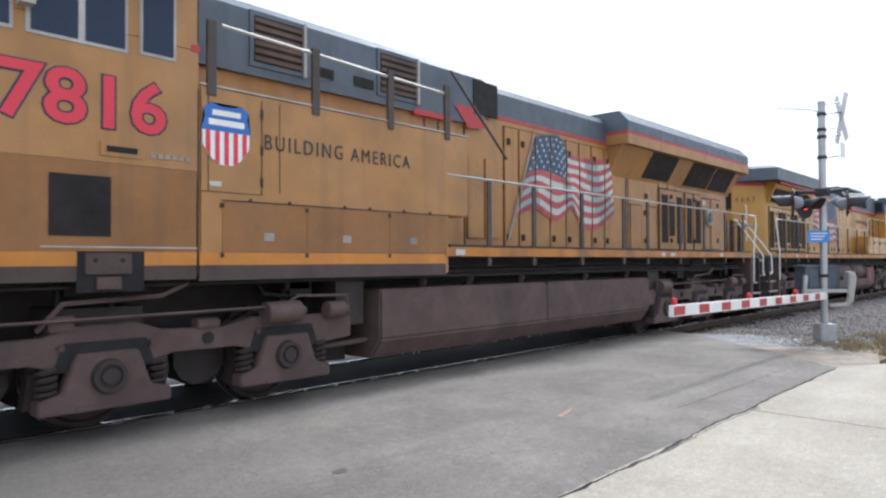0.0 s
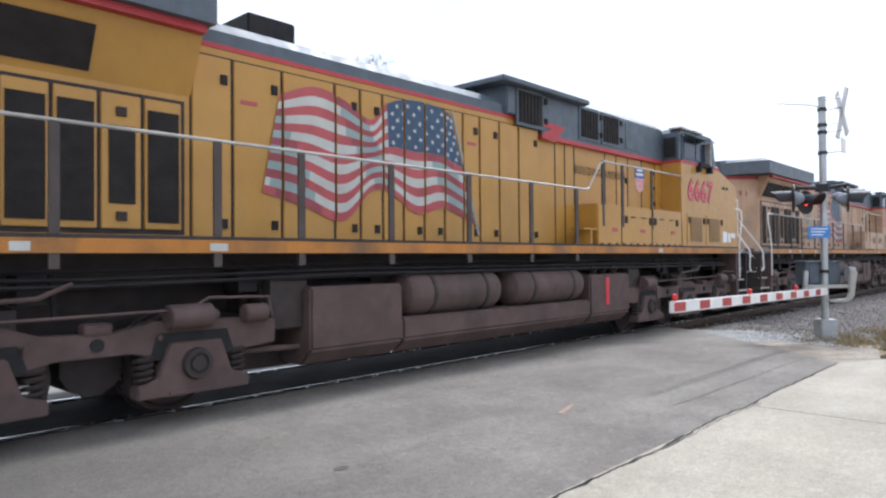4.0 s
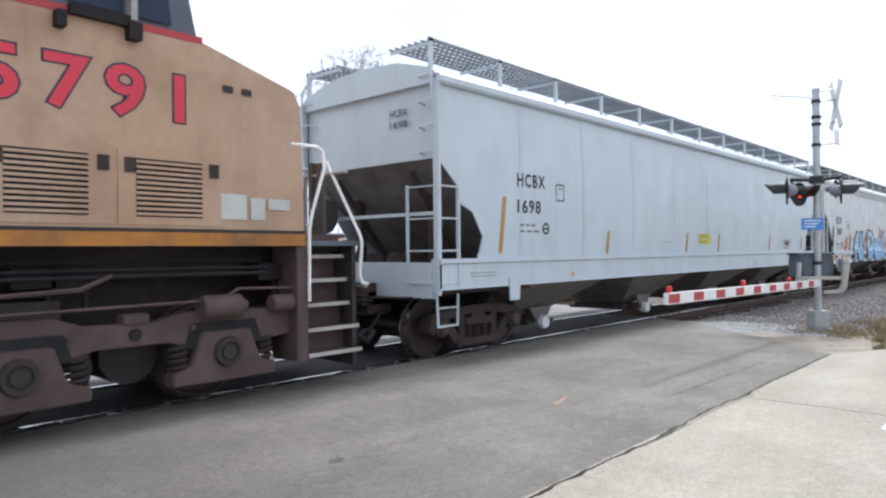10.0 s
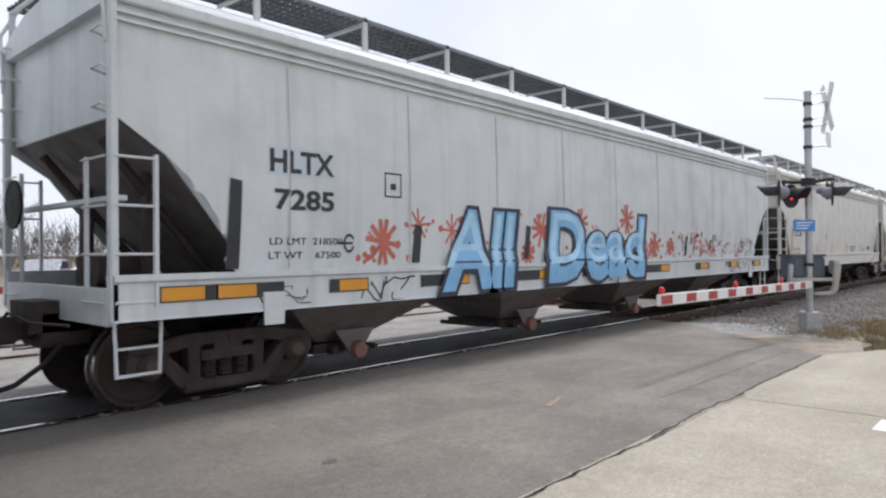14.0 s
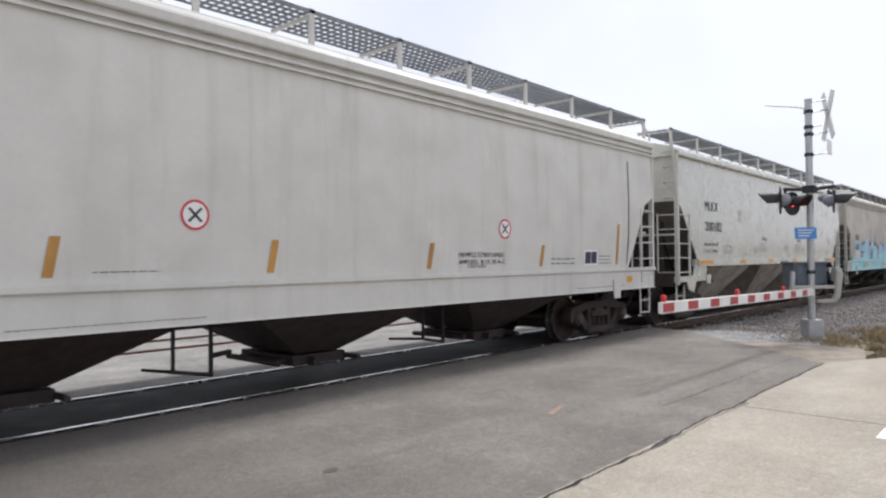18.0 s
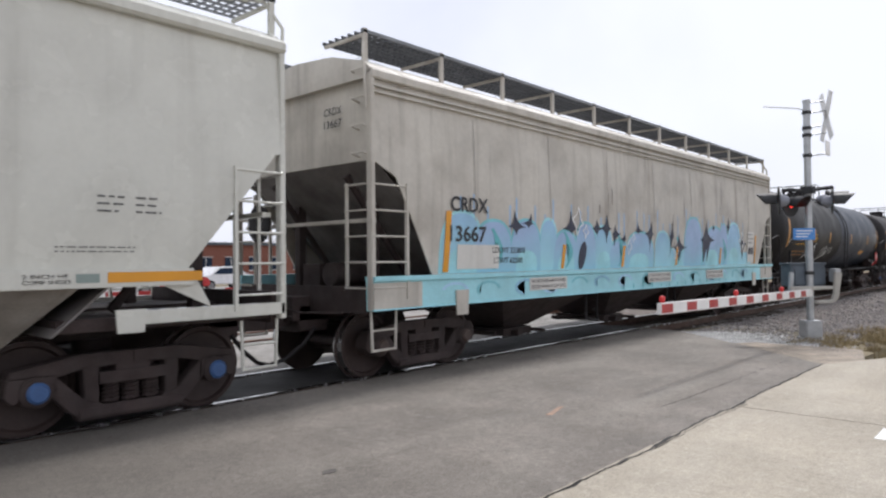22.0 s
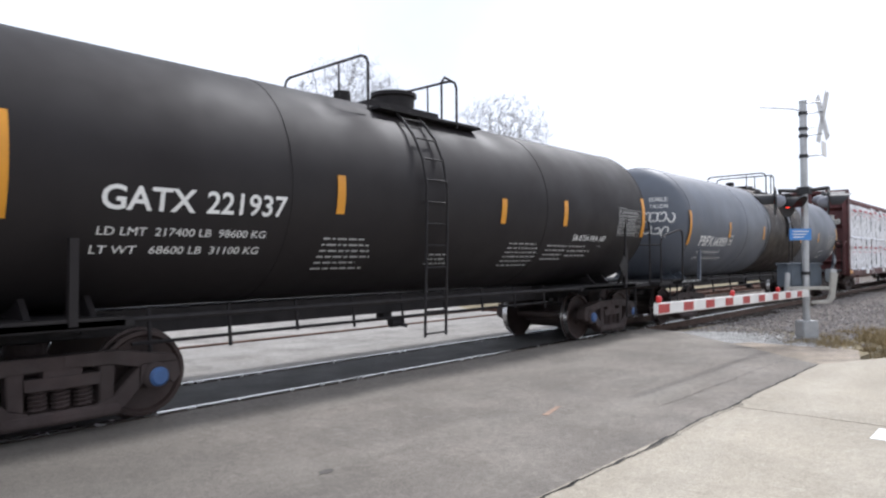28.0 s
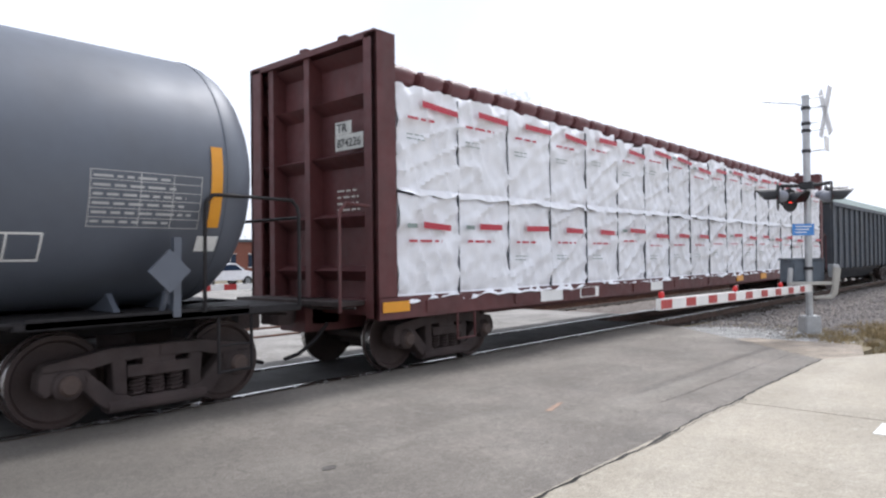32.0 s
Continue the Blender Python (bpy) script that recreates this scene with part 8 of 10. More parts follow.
# fourth hopper, with sloped bottoms
h4 = hopper("MULX", 132.95, 8.52, M_hop_tan, sill=False, hoppers=3, notch="slant", label="grey-green covered hopper with three sloped outlets", roof="chord")
lettering("MULX", -6.27, -5.40, 2.79, 3.02, SIDE, M_ink, h4, 0.022, label="black reporting mark")
lettering("200182", -6.27, -5.14, 2.28, 2.52, SIDE, M_ink, h4, 0.022, label="black car number")
for wx in (-2.12, 1.5):
    lettering("WARNING", wx + 0.24, wx + 0.70, 2.11, 2.20, SIDE, M_ink, h4, 0.010, label="black warning stencil")
    patch("stencil", script_bars(wx, wx + 0.86, 1.76, 2.05, 4, tr_rng), SIDE, M_ink_soft, h4, "small black stencils")
for a, b, lo, hi, n in ((-2.65, -2.22, 1.75, 1.9, 3), (0.34, 0.86, 1.77, 2.0, 4), (2.43, 2.86, 1.75, 1.9, 3), (5.85, 6.1, 2.08, 2.28, 3), (6.2, 6.45, 2.08, 2.28, 3), (5.5, 6.3, 1.72, 1.8, 2)):
    patch("stencil", script_bars(a, b, lo, hi, n, tr_rng), SIDE, M_ink_soft, h4, "small black stencils")
lettering("VENT CAR WHEN UNLOADING", -0.35, 0.66, 1.465, 1.515, flat(-1.63), M_ink, h4, 0.004, label="black sill stencil")
patch("stencil_frame", [rect(-4.88, -4.4, 1.90, 1.915), rect(-4.88, -4.4, 1.75, 1.765), rect(-4.88, -4.865, 1.765, 1.90), rect(-4.415, -4.4, 1.765, 1.90)], SIDE, M_ink_soft, h4)
lettering("2 INCH HF", 5.24, 5.60, 1.505, 1.54, flat(-1.63), M_ink, h4, 0.004)
lettering("COMP SHOES", 5.24, 5.62, 1.455, 1.49, flat(-1.63), M_ink, h4, 0.004)
patch("white_label", [rect(4.49, 4.75, 1.46, 1.54)], flat(-1.63), M_white, h4, "small white label")
patch("green_label", [rect(5.66, 5.86, 1.46, 1.54)], flat(-1.63), M_gon_top, h4)
patch("plate_mark", [rect(-3.9, -3.885, 2.6, 2.9), rect(-3.655, -3.64, 2.6, 2.9), rect(-3.885, -3.655, 2.6, 2.615), rect(-3.885, -3.655, 2.885, 2.9)], SIDE, M_ink_soft, h4)
lettering("PLATE", -3.85, -3.69, 2.79, 2.835, SIDE, M_ink, h4, 0.006)
lettering("C", -3.81, -3.73, 2.65, 2.75, SIDE, M_ink, h4, 0.008)
for x, w in ((-6.8, 0.95), (-3.87, 0.45), (-1.37, 0.45), (1.18, 0.45), (3.68, 0.44), (5.93, 0.92)):
    patch("reflector", [rect(x, x + w, 1.455, 1.55)], flat(-1.63), M_reflector, h4, "amber reflector strip", 0.006)
lettering("LD LMT 225100", -6.34, -5.40, 1.91, 1.99, SIDE, M_ink, h4, 0.008)
lettering("LT WT   60900", -6.35, -5.41, 1.74, 1.82, SIDE, M_ink, h4, 0.008)
tab = Form().plate([(-7.35, 0.86), (-7.05, 0.80), (-6.9, 1.06), (-7.45, 1.06)], -1.62, -1.58)
part("pull_tab", tab, M_hop_tan, h4, "stencilled pull tab", bevel=0.006)

# fifth hopper, with pale blue spray work
h5 = hopper("CRDX", 150.34, 8.85, M_hop_dirty, hoppers=3, notch="angle", label="stained grey covered hopper covered in pale blue spray paint", frame_paint=M_graf_aqua)
for a, b in ((-8.19, -7.3), (7.1, 8.19)):
    patch("bare_sill", [rect(a, b, 1.01, 1.35)], SILLF, M_hop_dirty, h5, "bare grey end of the side sill", 0.004)
lettering("CRDX", -6.70, -5.84, 2.34, 2.56, SIDE, M_ink, h5, 0.018, proud=0.0185, label="black reporting mark")
lettering("13667", -6.72, -5.88, 1.90, 2.14, SIDE, M_ink, h5, 0.018, proud=0.0185, label="black car number")


def spray_fade(name, low, high, z0, z1):
    """Spray paint that shades from one colour to another up the side."""
    m = material(name, high, 0.5, vary=0.10, scale=2)
    n, l = m.node_tree.nodes, m.node_tree.links
    base = n["Principled BSDF"].inputs["Base Color"]
    tc, sep, noi, add, ramp, mix = n.new("ShaderNodeTexCoord"), n.new("ShaderNodeSeparateXYZ"), n.new("ShaderNodeTexNoise"), n.new("ShaderNodeMath"), n.new("ShaderNodeMapRange"), n.new("ShaderNodeMix")
    l.new(tc.outputs["Object"], sep.inputs["Vector"])
    l.new(tc.outputs["Object"], noi.inputs["Vector"])
    noi.inputs["Scale"].default_value, noi.inputs["Detail"].default_value = 1.6, 4
    add.operation, add.inputs[1].default_value = "MULTIPLY_ADD", 0.7
    l.new(noi.outputs["Fac"], add.inputs[0])
    l.new(sep.outputs["Z"], add.inputs[2])
    ramp.inputs["From Min"].default_value, ramp.inputs["From Max"].default_value = z0 + 0.35, z1 + 0.35
    l.new(add.outputs[0], ramp.inputs["Value"])
    mix.data_type = "RGBA"
    l.new(ramp.outputs["Result"], mix.inputs["Factor"])
    mix.inputs["A"].default_value = (*low, 1)
    l.new(base.links[0].from_socket, mix.inputs["B"])
    l.new(mix.outputs["Result"], base)
    return m


M_spray_lilac = spray_fade("lilac to turquoise spray paint", (0.27, 0.53, 0.65), (0.31, 0.43, 0.63), 1.45, 2.1)
M_spray_blue = spray_fade("aqua to blue spray paint", (0.33, 0.62, 0.70), (0.27, 0.46, 0.64), 1.45, 2.2)


def bubble(x0, x1, top, low=1.44, lean=0.0):
    """One rounded sprayed letter body that stands on the sill."""
    n, mid, out = 22, (x0 + x1) / 2, []
    for k in range(n + 1):
        q = math.pi * k / n
        c = math.cos(q)
        x = mid - (x1 - x0) / 2 * math.copysign(abs(c) ** 0.8, c)
        z = low + (top - low) * math.sin(q) ** 0.62
        out.append((x + lean * (z - low), max(low, z)))
    return out


def spark(cx, cz, up, down, left, right, tilt=0.0):
    """A dark four-horned gap between letters, with hollow sides."""
    tips = [(tilt, up), (right, 0.0), (-tilt, -down), (-left, 0.0)]
    out = []
    for (ax, az), (bx, bz) in zip(tips, tips[1:] + tips[:1]):
        for k in range(4):
            q = k / 4
            w = (1 - q) ** 2 + q ** 2
            x, z = (ax * (1 - q) ** 2 + bx * q ** 2), (az * (1 - q) ** 2 + bz * q ** 2)
            out.append((cx + x + 0.06 * (ax + bx) * q * (1 - q) * 2, cz + z + 0.06 * (az + bz) * q * (1 - q) * 2))
    return out


patch("spray_ground", [rect(-6.85, 6.35, 1.44, 1.78)], SIDE, M_spray_blue, h5, "turquoise sprayed ground", 0.003)
bodies = ((-6.9, -5.95, 2.32, 1), (-6.15, -5.2, 2.22, 0), (-5.24, -4.38, 2.26, 0), (-4.42, -3.86, 2.30, 1), (-3.98, -3.2, 2.12, 0), (-3.28, -2.52, 2.28, 0), (-2.6, -1.88, 2.24, 1), (-2.0, -1.2, 1.98, 0), (-1.3, -0.02, 2.16, 0), (0.04, 0.84, 2.20, 1), (0.72, 1.72, 1.86, 1), (1.62, 2.70, 2.58, 0), (2.76, 4.02, 2.40, 0), (3.84, 4.48, 2.50, 0), (4.42, 5.46, 2.54, 1), (5.3, 6.0, 1.72, 1))
for k, (x0, x1, top, tone) in enumerate(bodies):
    lift = 0.0009 * (k % 3)
    lean = 0.16 if k == 12 else 0.0
    patch("spray_edge", [bubble(x0 - 0.04, x1 + 0.04, top + 0.05, lean=lean)], SIDE, M_graf_aqua if tone else M_graf_teal_pale, h5, "aqua outline of a sprayed letter", 0.0036 + lift)
    patch("spray_body", [bubble(x0, x1, top, lean=lean)], SIDE, M_spray_blue if tone else M_spray_lilac, h5, "lilac and blue sprayed letter body", 0.0072 + lift)
    if k % 2 == 0:
        patch("spray_foot", [bubble(x0 + 0.15, x0 + 0.15 + (x1 - x0) * 0.7, 1.44 + (top - 1.44) * 0.42)], SIDE, M_graf_aqua, h5, "pale aqua sprayed shading", 0.0104 + lift)
    if k % 3 == 1:
        xm = (x0 + x1) / 2
        curl = [(xm + 0.22 * math.sin(j * 0.5) * (1 - 0.04 * j), 1.48 + 0.09 * j) for j in range(8)]
        patch("spray_curl", [[(x - 0.035, z) for x, z in curl] + [(x + 0.04, z + 0.01) for x, z in curl[::-1]]], SIDE, M_graf_teal, h5, "teal sprayed curl", 0.0135)
for cx, cz, up, down, left, right, tilt in ((-5.12, 2.16, 0.27, 0.14, 0.2, 0.3, -0.03), (-4.72, 2.22, 0.18, 0.08, 0.25, 0.1, 0.05), (-3.42, 2.17, 0.34, 0.1, 0.3, 0.26, -0.02), (-2.5, 2.20, 0.2, 0.12, 0.2, 0.25, 0.0), (-2.12, 2.22, 0.3, 0.3, 0.26, 0.2, 0.01), (-1.8, 2.12, 0.22, 0.28, 0.1, 0.26, 0.02), (-1.38, 2.02, 0.14, 0.1, 0.26, 0.08, 0.02), (-0.8, 2.20, 0.18, 0.06, 0.14, 0.3, 0.0), (-0.18, 2.16, 0.3, 0.4, 0.3, 0.14, 0.06), (0.9, 2.12, 0.58, 0.5, 0.12, 0.12, 0.1), (1.3, 1.88, 0.32, 0.32, 0.4, 0.44, 0.0), (2.9, 2.08, 0.52, 0.58, 0.32, 0.6, 0.10), (3.42, 2.38, 0.16, 0.08, 0.1, 0.12, 0.0), (4.48, 2.44, 0.30, 0.22, 0.14, 0.18, 0.04), (5.60, 2.02, 0.24, 0.45, 0.22, 0.34, 0.0), (3.2, 2.1, 0.1, 0.6, 0.2, 0.1, 0.2)):
    patch("spray_horn", [spark(cx, cz, up, down, left, right, tilt)], SIDE, M_graf_navy, h5, "dark sprayed horn", 0.0146)
patch("spray_horn", [[(-3.02 + 0.13 * math.cos(k * 0.45) + 0.06 * math.sin(k * 0.45), 1.70 + 0.26 * math.sin(k * 0.45)) for k in range(14)]], SIDE, M_graf_navy, h5, "dark sprayed oval", 0.0146)
for k in range(34):
    dx = -6.5 + 12.6 * k / 34 + gr.uniform(-0.12, 0.12)
    top = 2.4 + gr.random() * 0.3 + (0.15 if dx > 1.5 else 0)
    patch("spray_stroke", [[(dx, 1.9), (dx + 0.045, 1.9), (dx + 0.045, top), (dx, top)]], SIDE, M_graf_lilac, h5, "", 0.0028)
for k in range(15):
    px = -6.8 + 13.6 * k / 15 + gr.uniform(-0.2, 0.2)
    loop = [(px + 0.30 * math.cos(j * 0.42), 1.19 + 0.13 * math.sin(j * 0.42)) for j in range(8 + k % 4 * 2)]
    poly = loop + [(px + (x - px) * 0.78, 1.19 + (z - 1.19) * 0.7) for x, z in loop[::-1]]
    patch("sill_spray", [poly], SILLF, (M_graf_pale, M_graf_teal_pale, M_graf_blue)[k % 3], h5, "", 0.005 + 0.0004 * k)


def star(cx, cz, r, w=0.022):
    p = [(cx + (r if k % 2 == 0 else r * 0.5) * math.sin(k * 0.785 + 0.15) * 0.75, cz + (r if k % 2 == 0 else r * 0.5) * math.cos(k * 0.785 + 0.15)) for k in range(8)]
    out = []
    for a, b in zip(p, p[1:] + p[:1]):
        d = math.hypot(b[0] - a[0], b[1] - a[1])
        ox, oz = -(b[1] - a[1]) / d * w / 2, (b[0] - a[0]) / d * w / 2
        out.append([(a[0] + ox, a[1] + oz), (b[0] + ox, b[1] + oz), (b[0] - ox, b[1] - oz), (a[0] - ox, a[1] - oz)])
    return out


patch("spray_stars", star(-3.2, 2.32, 0.26) + star(-2.92, 2.14, 0.13) + star(-1.18, 1.88, 0.17) + star(-1.0, 2.06, 0.10) + star(1.12, 1.82, 0.22) + star(5.5, 2.06, 0.27) + star(5.66, 1.88, 0.11), SIDE, M_ink_white, h5, "white outlined stars", 0.0185)
reflectors(h5, SIDE, [(-6.86, 1.46)], 0.12, 0.88, 0.06, proud=0.017)
reflectors(h5, SIDE, [(x, 1.47) for x in (-3.75, -1.5, 1.1, 3.85)], 0.10, 0.42, proud=0.017)
reflectors(h5, SIDE, [(6.6, 1.47)], 0.10, 0.8, proud=0.017)
lettering("LDLMT 223800", -5.72, -4.86, 1.74, 1.83, SIDE, M_ink, h5, 0.008, proud=0.019, label="black load stencil")
lettering("LTWT 62200", -5.68, -4.92, 1.58, 1.67, SIDE, M_ink, h5, 0.008, proud=0.019, label="black weight stencil")
patch("grey_panel", [rect(-6.55, -5.55, 1.50, 1.86)], SIDE, M_hop_beige, h5, "grey overpainted patch", 0.0165)
for x in (-4.75, -0.35, 2.9):
    patch("notice_panel", [rect(x, x + 1.15, 1.12, 1.33)], SILLF, M_hop_beige, h5, "grey notice panel", 0.012)
    lettering("NO VENTS-OPEN HATCH COVERS", x + 0.06, x + 1.09, 1.245, 1.30, SILLF, M_ink, h5, 0.004, proud=0.016)
    lettering("BEFORE OPENING OUTLET GATES", x + 0.06, x + 1.09, 1.15, 1.205, SILLF, M_ink, h5, 0.004, proud=0.016)
patch("data_panel", [rect(6.02, 6.55, 1.50, 2.36)], SIDE, M_hop_beige, h5, "pale overpainted data panel", 0.0165)
patch("data_print", [rect(6.10, 6.28, 1.72, 1.92), rect(6.31, 6.50, 1.72, 1.92)], SIDE, M_ink, h5, "", 0.0185)
patch("data_lines", script_bars(6.08, 6.5, 2.0, 2.34, 3, tr_rng), SIDE, M_ink_soft, h5, "", 0.0185)
patch("stain_streak", [[(x, z), (x + 0.018, z), (x + 0.045, z + l * 0.6), (x + 0.02, z + l)] for x, z, l in ((-1.9, 2.7, 0.4), (1.6, 2.6, 0.5), (-2.4, 2.5, 0.2), (3.9, 2.7, 0.35))], SIDE, M_slope, h5, "dark peeled streaks", 0.006)
for k in range(14):
    x, l = -1.5 + 0.44 * k, gr.uniform(0.06, 0.16)
    patch("sill_drip", [[(x, 1.02), (x + 0.05, 1.02), (x + 0.04, 1.02 + l), (x + 0.01, 1.02 + l)]], SILLF, M_graf_teal, h5, "", 0.012)
for hv, txt in ((h3, ("CRDX", "12528")), (h5, ("CRDX", "13667")), (h4, ("MULX", "200182")), (h1, ("HCBX", "1698"))):
    xe = {h3: 8.85, h5: 8.85, h4: 8.52, h1: 10.32}[hv] - 0.65
    for i, t in enumerate(txt):
        o = lettering(t, -0.19, 0.19, 3.62 - i * 0.17, 3.73 - i * 0.17, flat(0), M_ink, hv, 0.010, name="end_mark")
        o.matrix_basis = pose(-xe + 0.06, -0.75, 0, 0, 0, -90)


# ---- tank cars ----
def tank_car(center, ends, trucks, paint, radius, zc, label, dome, front, rear, rail_top):
    """front and rear: (distance from the car's middle to the tip of that head, depth of the head); ends: to the couplers."""
    v = vehicle("tank_car", label, "tank car", center, "tank cars")

    def head(tip, deep):
        return [(tip - deep * (1 - math.sin(k / 10 * math.pi / 2)), radius * math.cos(k / 10 * math.pi / 2) if k < 10 else 0.02) for k in range(11)]

    xf, xr = front[0] - front[1], rear[0] - rear[1]
    shell = [(-a, b) for a, b in head(*front)[::-1]] + [(-xf + 0.02, radius + 0.004)] + [(-xf + (xf + xr) * k / 6, radius) for k in range(1, 6)] + head(*rear)
    xt = front[0]
    part("tank_shell", Form().lathe(shell, "x", 64, (0, 0, zc)), paint, v, "cylindrical tank with domed ends", smooth=50)
    for x in (-xf, -xt * 0.42, xt * 0.42, xr):
        part("weld_seam", Form().lathe([(x - 0.02, radius - 0.01), (x - 0.012, radius + 0.006), (x + 0.012, radius + 0.006), (x + 0.02, radius - 0.01)], "x", 64, (0, 0, zc)), paint, v, smooth=60)
    part("body_sill", Form().box(-ends[0] + 0.35, ends[1] - 0.35, -0.28, 0.28, 0.82, 1.1).box(-ends[0] + 0.2, -ends[0] + 3.2, -1.40, 1.40, 1.02, 1.10).box(ends[1] - 3.2, ends[1] - 0.2, -1.40, 1.40, 1.02, 1.10), M_black, v, "black end sills and platforms", bevel=0.01)
    for y in (-1.36, 1.36):
        part("side_rail", Form().pipe([(-ends[0] + 3.1, y, 1.08), (ends[1] - 3.1, y, 1.08)], 0.028, 8), M_black, v)
    for s in (-1, 1):
        truck, half = trucks[s > 0], ends[s > 0]
        sad = Form()
        yb = 0.9
        for x in (truck - 0.35, truck + 0.25):
            pts = [(-yb, 1.1), (yb, 1.1)] + [(radius * math.sin(a) * 0.99, zc - radius * math.cos(a) * 0.99) for a in (0.5, 0.3, 0, -0.3, -0.5)]
            sad.along(pts, s * x - 0.03, s * x + 0.03)
        part("side_brace", Form().add([(s * (truck + 0.03) + dx, y, z) for dx in (-0.04, 0.04) for y, z in ((-1.42, 1.05), (-1.34, 1.05), (-1.44, 1.86), (-1.38, 1.86))], [(0, 1, 3, 2), (4, 6, 7, 5), (0, 4, 5, 1), (2, 3, 7, 6), (0, 2, 6, 4), (1, 5, 7, 3)]), paint, v, "upright tank brace")
        part("saddle", sad, paint, v, "saddle bracket")
        dip = 0.18 if s < 0 else 0.02
        rail = [(s * (half - 0.24), -1.42, 1.08), (s * (half - 0.24), -1.42, rail_top - dip - 0.18), (s * (half - 0.265), -1.42, rail_top - dip - 0.07), (s * (half - 0.34), -1.42, rail_top - dip), (s * (half - 1.22), -1.44, rail_top - 0.01), (s * (half - 1.35), -1.44, rail_top - 0.02), (s * (half - 1.42), -1.44, rail_top - 0.09), (s * (half - 1.44), -1.44, rail_top - 0.2), (s * (half - 1.44), -1.42, 1.08)]
        part("end_handrail", Form().pipe(rail, 0.021, 8).pipe([(s * (half - 0.24), -1.42, rail_top - dip - 0.2), (s * (half - 0.24), 1.42, rail_top - dip - 0.2), (s * (half - 0.24), 1.42, 1.08)], 0.02, 6), M_black, v, "bent black pipe handrail")
        part("sill_step", Form().pipe([(s * (half - 0.85), -1.36, 1.05), (s * (half - 0.85), -1.36, 0.42), (s * (half - 1.25), -1.36, 0.42), (s * (half - 1.25), -1.36, 1.05)], 0.018, 6).pipe([(s * (half - 0.85), -1.36, 0.7), (s * (half - 1.25), -1.36, 0.7)], 0.014, 6), M_black, v)
        part("wheel_guard", Form().box(min(s * (half - 0.9), s * (half - 3.1)), max(s * (half - 0.9), s * (half - 3.1)), -1.40, -1.36, 1.02, 1.12), M_black, v)
        if s > 0 and dome == "valves":
            xe = half - 0.2
            part("brake_wheel", Form().lathe([(xe - 0.02, 0.20), (xe - 0.02, 0.235), (xe + 0.01, 0.235), (xe + 0.01, 0.20)], "x", 20, (0, -0.75, 1.72)).rod((xe, -0.97, 1.72), (xe, -0.53, 1.72), 0.012, 5).rod((xe, -0.75, 1.5), (xe, -0.75, 1.94), 0.012, 5), M_black, v, "black spoked hand brake wheel")
            part("brake_stand", Form().along([(-0.95, 1.10), (-0.45, 1.10), (-0.62, 1.85), (-0.82, 1.85)], xe - 0.22, xe - 0.16).rod((xe - 0.2, -0.75, 1.72), (xe, -0.75, 1.72), 0.04, 8), M_black, v)
            part("brake_cylinder", Form().rod((xe - 1.1, -1.05, 1.30), (xe - 0.25, -1.05, 1.30), 0.17, 18), M_wheel, v, "rusty black brake cylinder")
        if s < 0 and dome == "valves":
            gear = Form().box(-half + 0.25, -half + 0.75, -1.2, -0.5, 0.68, 1.0, 0.03).rod((-half + 0.3, -1.0, 0.62), (-half + 1.0, -1.0, 0.62), 0.12, 12).rod((-half + 0.5, -1.3, 0.85), (-half + 0.5, -0.6, 0.85), 0.05, 8).box(-half + 0.2, -half + 0.42, -1.36, -1.15, 0.9, 1.2, 0.02)
            part("brake_gear", gear, M_wheel, v, "rusty dark brake gear on the end sill")
            part("air_hose", Form().pipe([(-half + 0.3, -0.8, 0.8), (-half + 0.1, -0.95, 0.5), (-half + 0.15, -1.1, 0.3), (-half + 0.4, -1.2, 0.28), (-half + 0.62, -1.22, 0.5), (-half + 0.66, -1.2, 0.8)], 0.035, 8), M_black, v, "looped black air hose")
        if s < 0 and dome == "dome":
            part("brake_wheel", Form().lathe([(-half + 0.18, 0.25), (-half + 0.18, 0.29), (-half + 0.21, 0.29), (-half + 0.21, 0.25)], "x", 20, (0, -0.9, 1.75)).rod((-half + 0.2, -1.15, 1.75), (-half + 0.2, -0.65, 1.75), 0.014, 5).rod((-half + 0.2, -0.9, 1.5), (-half + 0.2, -0.9, 2.0), 0.014, 5), M_black, v)
            part("brake_gear", Form().box(-half + 0.24, -half + 0.5, -1.0, -0.75, 1.10, 1.45).rod((-half + 0.7, -0.4, 0.95), (-half + 1.3, -0.4, 0.95), 0.15, 12), M_wheel, v)
        coupler(v, s * half * 0.999, s)
        bogie(v, s * truck, "blue" if center > 180 and center < 190 else "rust")
    # underside fittings
    u = Form()
    ur = random.Random(int(center))
    for k in range(9):
        x = -ends[0] + 3.6 + (ends[0] + ends[1] - 7.2) * k / 8
        u.rod((x, -0.8, 1.15), (x, -0.85, 0.62 + 0.15 * ur.random()), 0.022, 6)
    u.pipe([(-ends[0] + 3.4, -0.85, 0.78), (ends[1] - 3.6, -0.85, 0.82)], 0.022, 6).pipe([(-ends[0] + 3.4, 0.4, 0.92), (ends[1] - 3.6, 0.4, 0.9)], 0.025, 6)
    u.rod((0, -0.1, 0.72), (0, -0.1, 1.1), 0.13, 10).rod((-0.1, -0.35, 0.66), (0.12, -0.35, 0.66), 0.07, 8).pipe([(0, -0.1, 0.74), (0.05, -0.3, 0.64), (0.22, -0.4, 0.6)], 0.03, 6)
    part("brake_rigging", u, M_black, v, "brake rods and bottom outlet")
    # top platform, manway and ladder
    top = zc + radius
    mh = 0.04 if dome == "flat" else 0.26
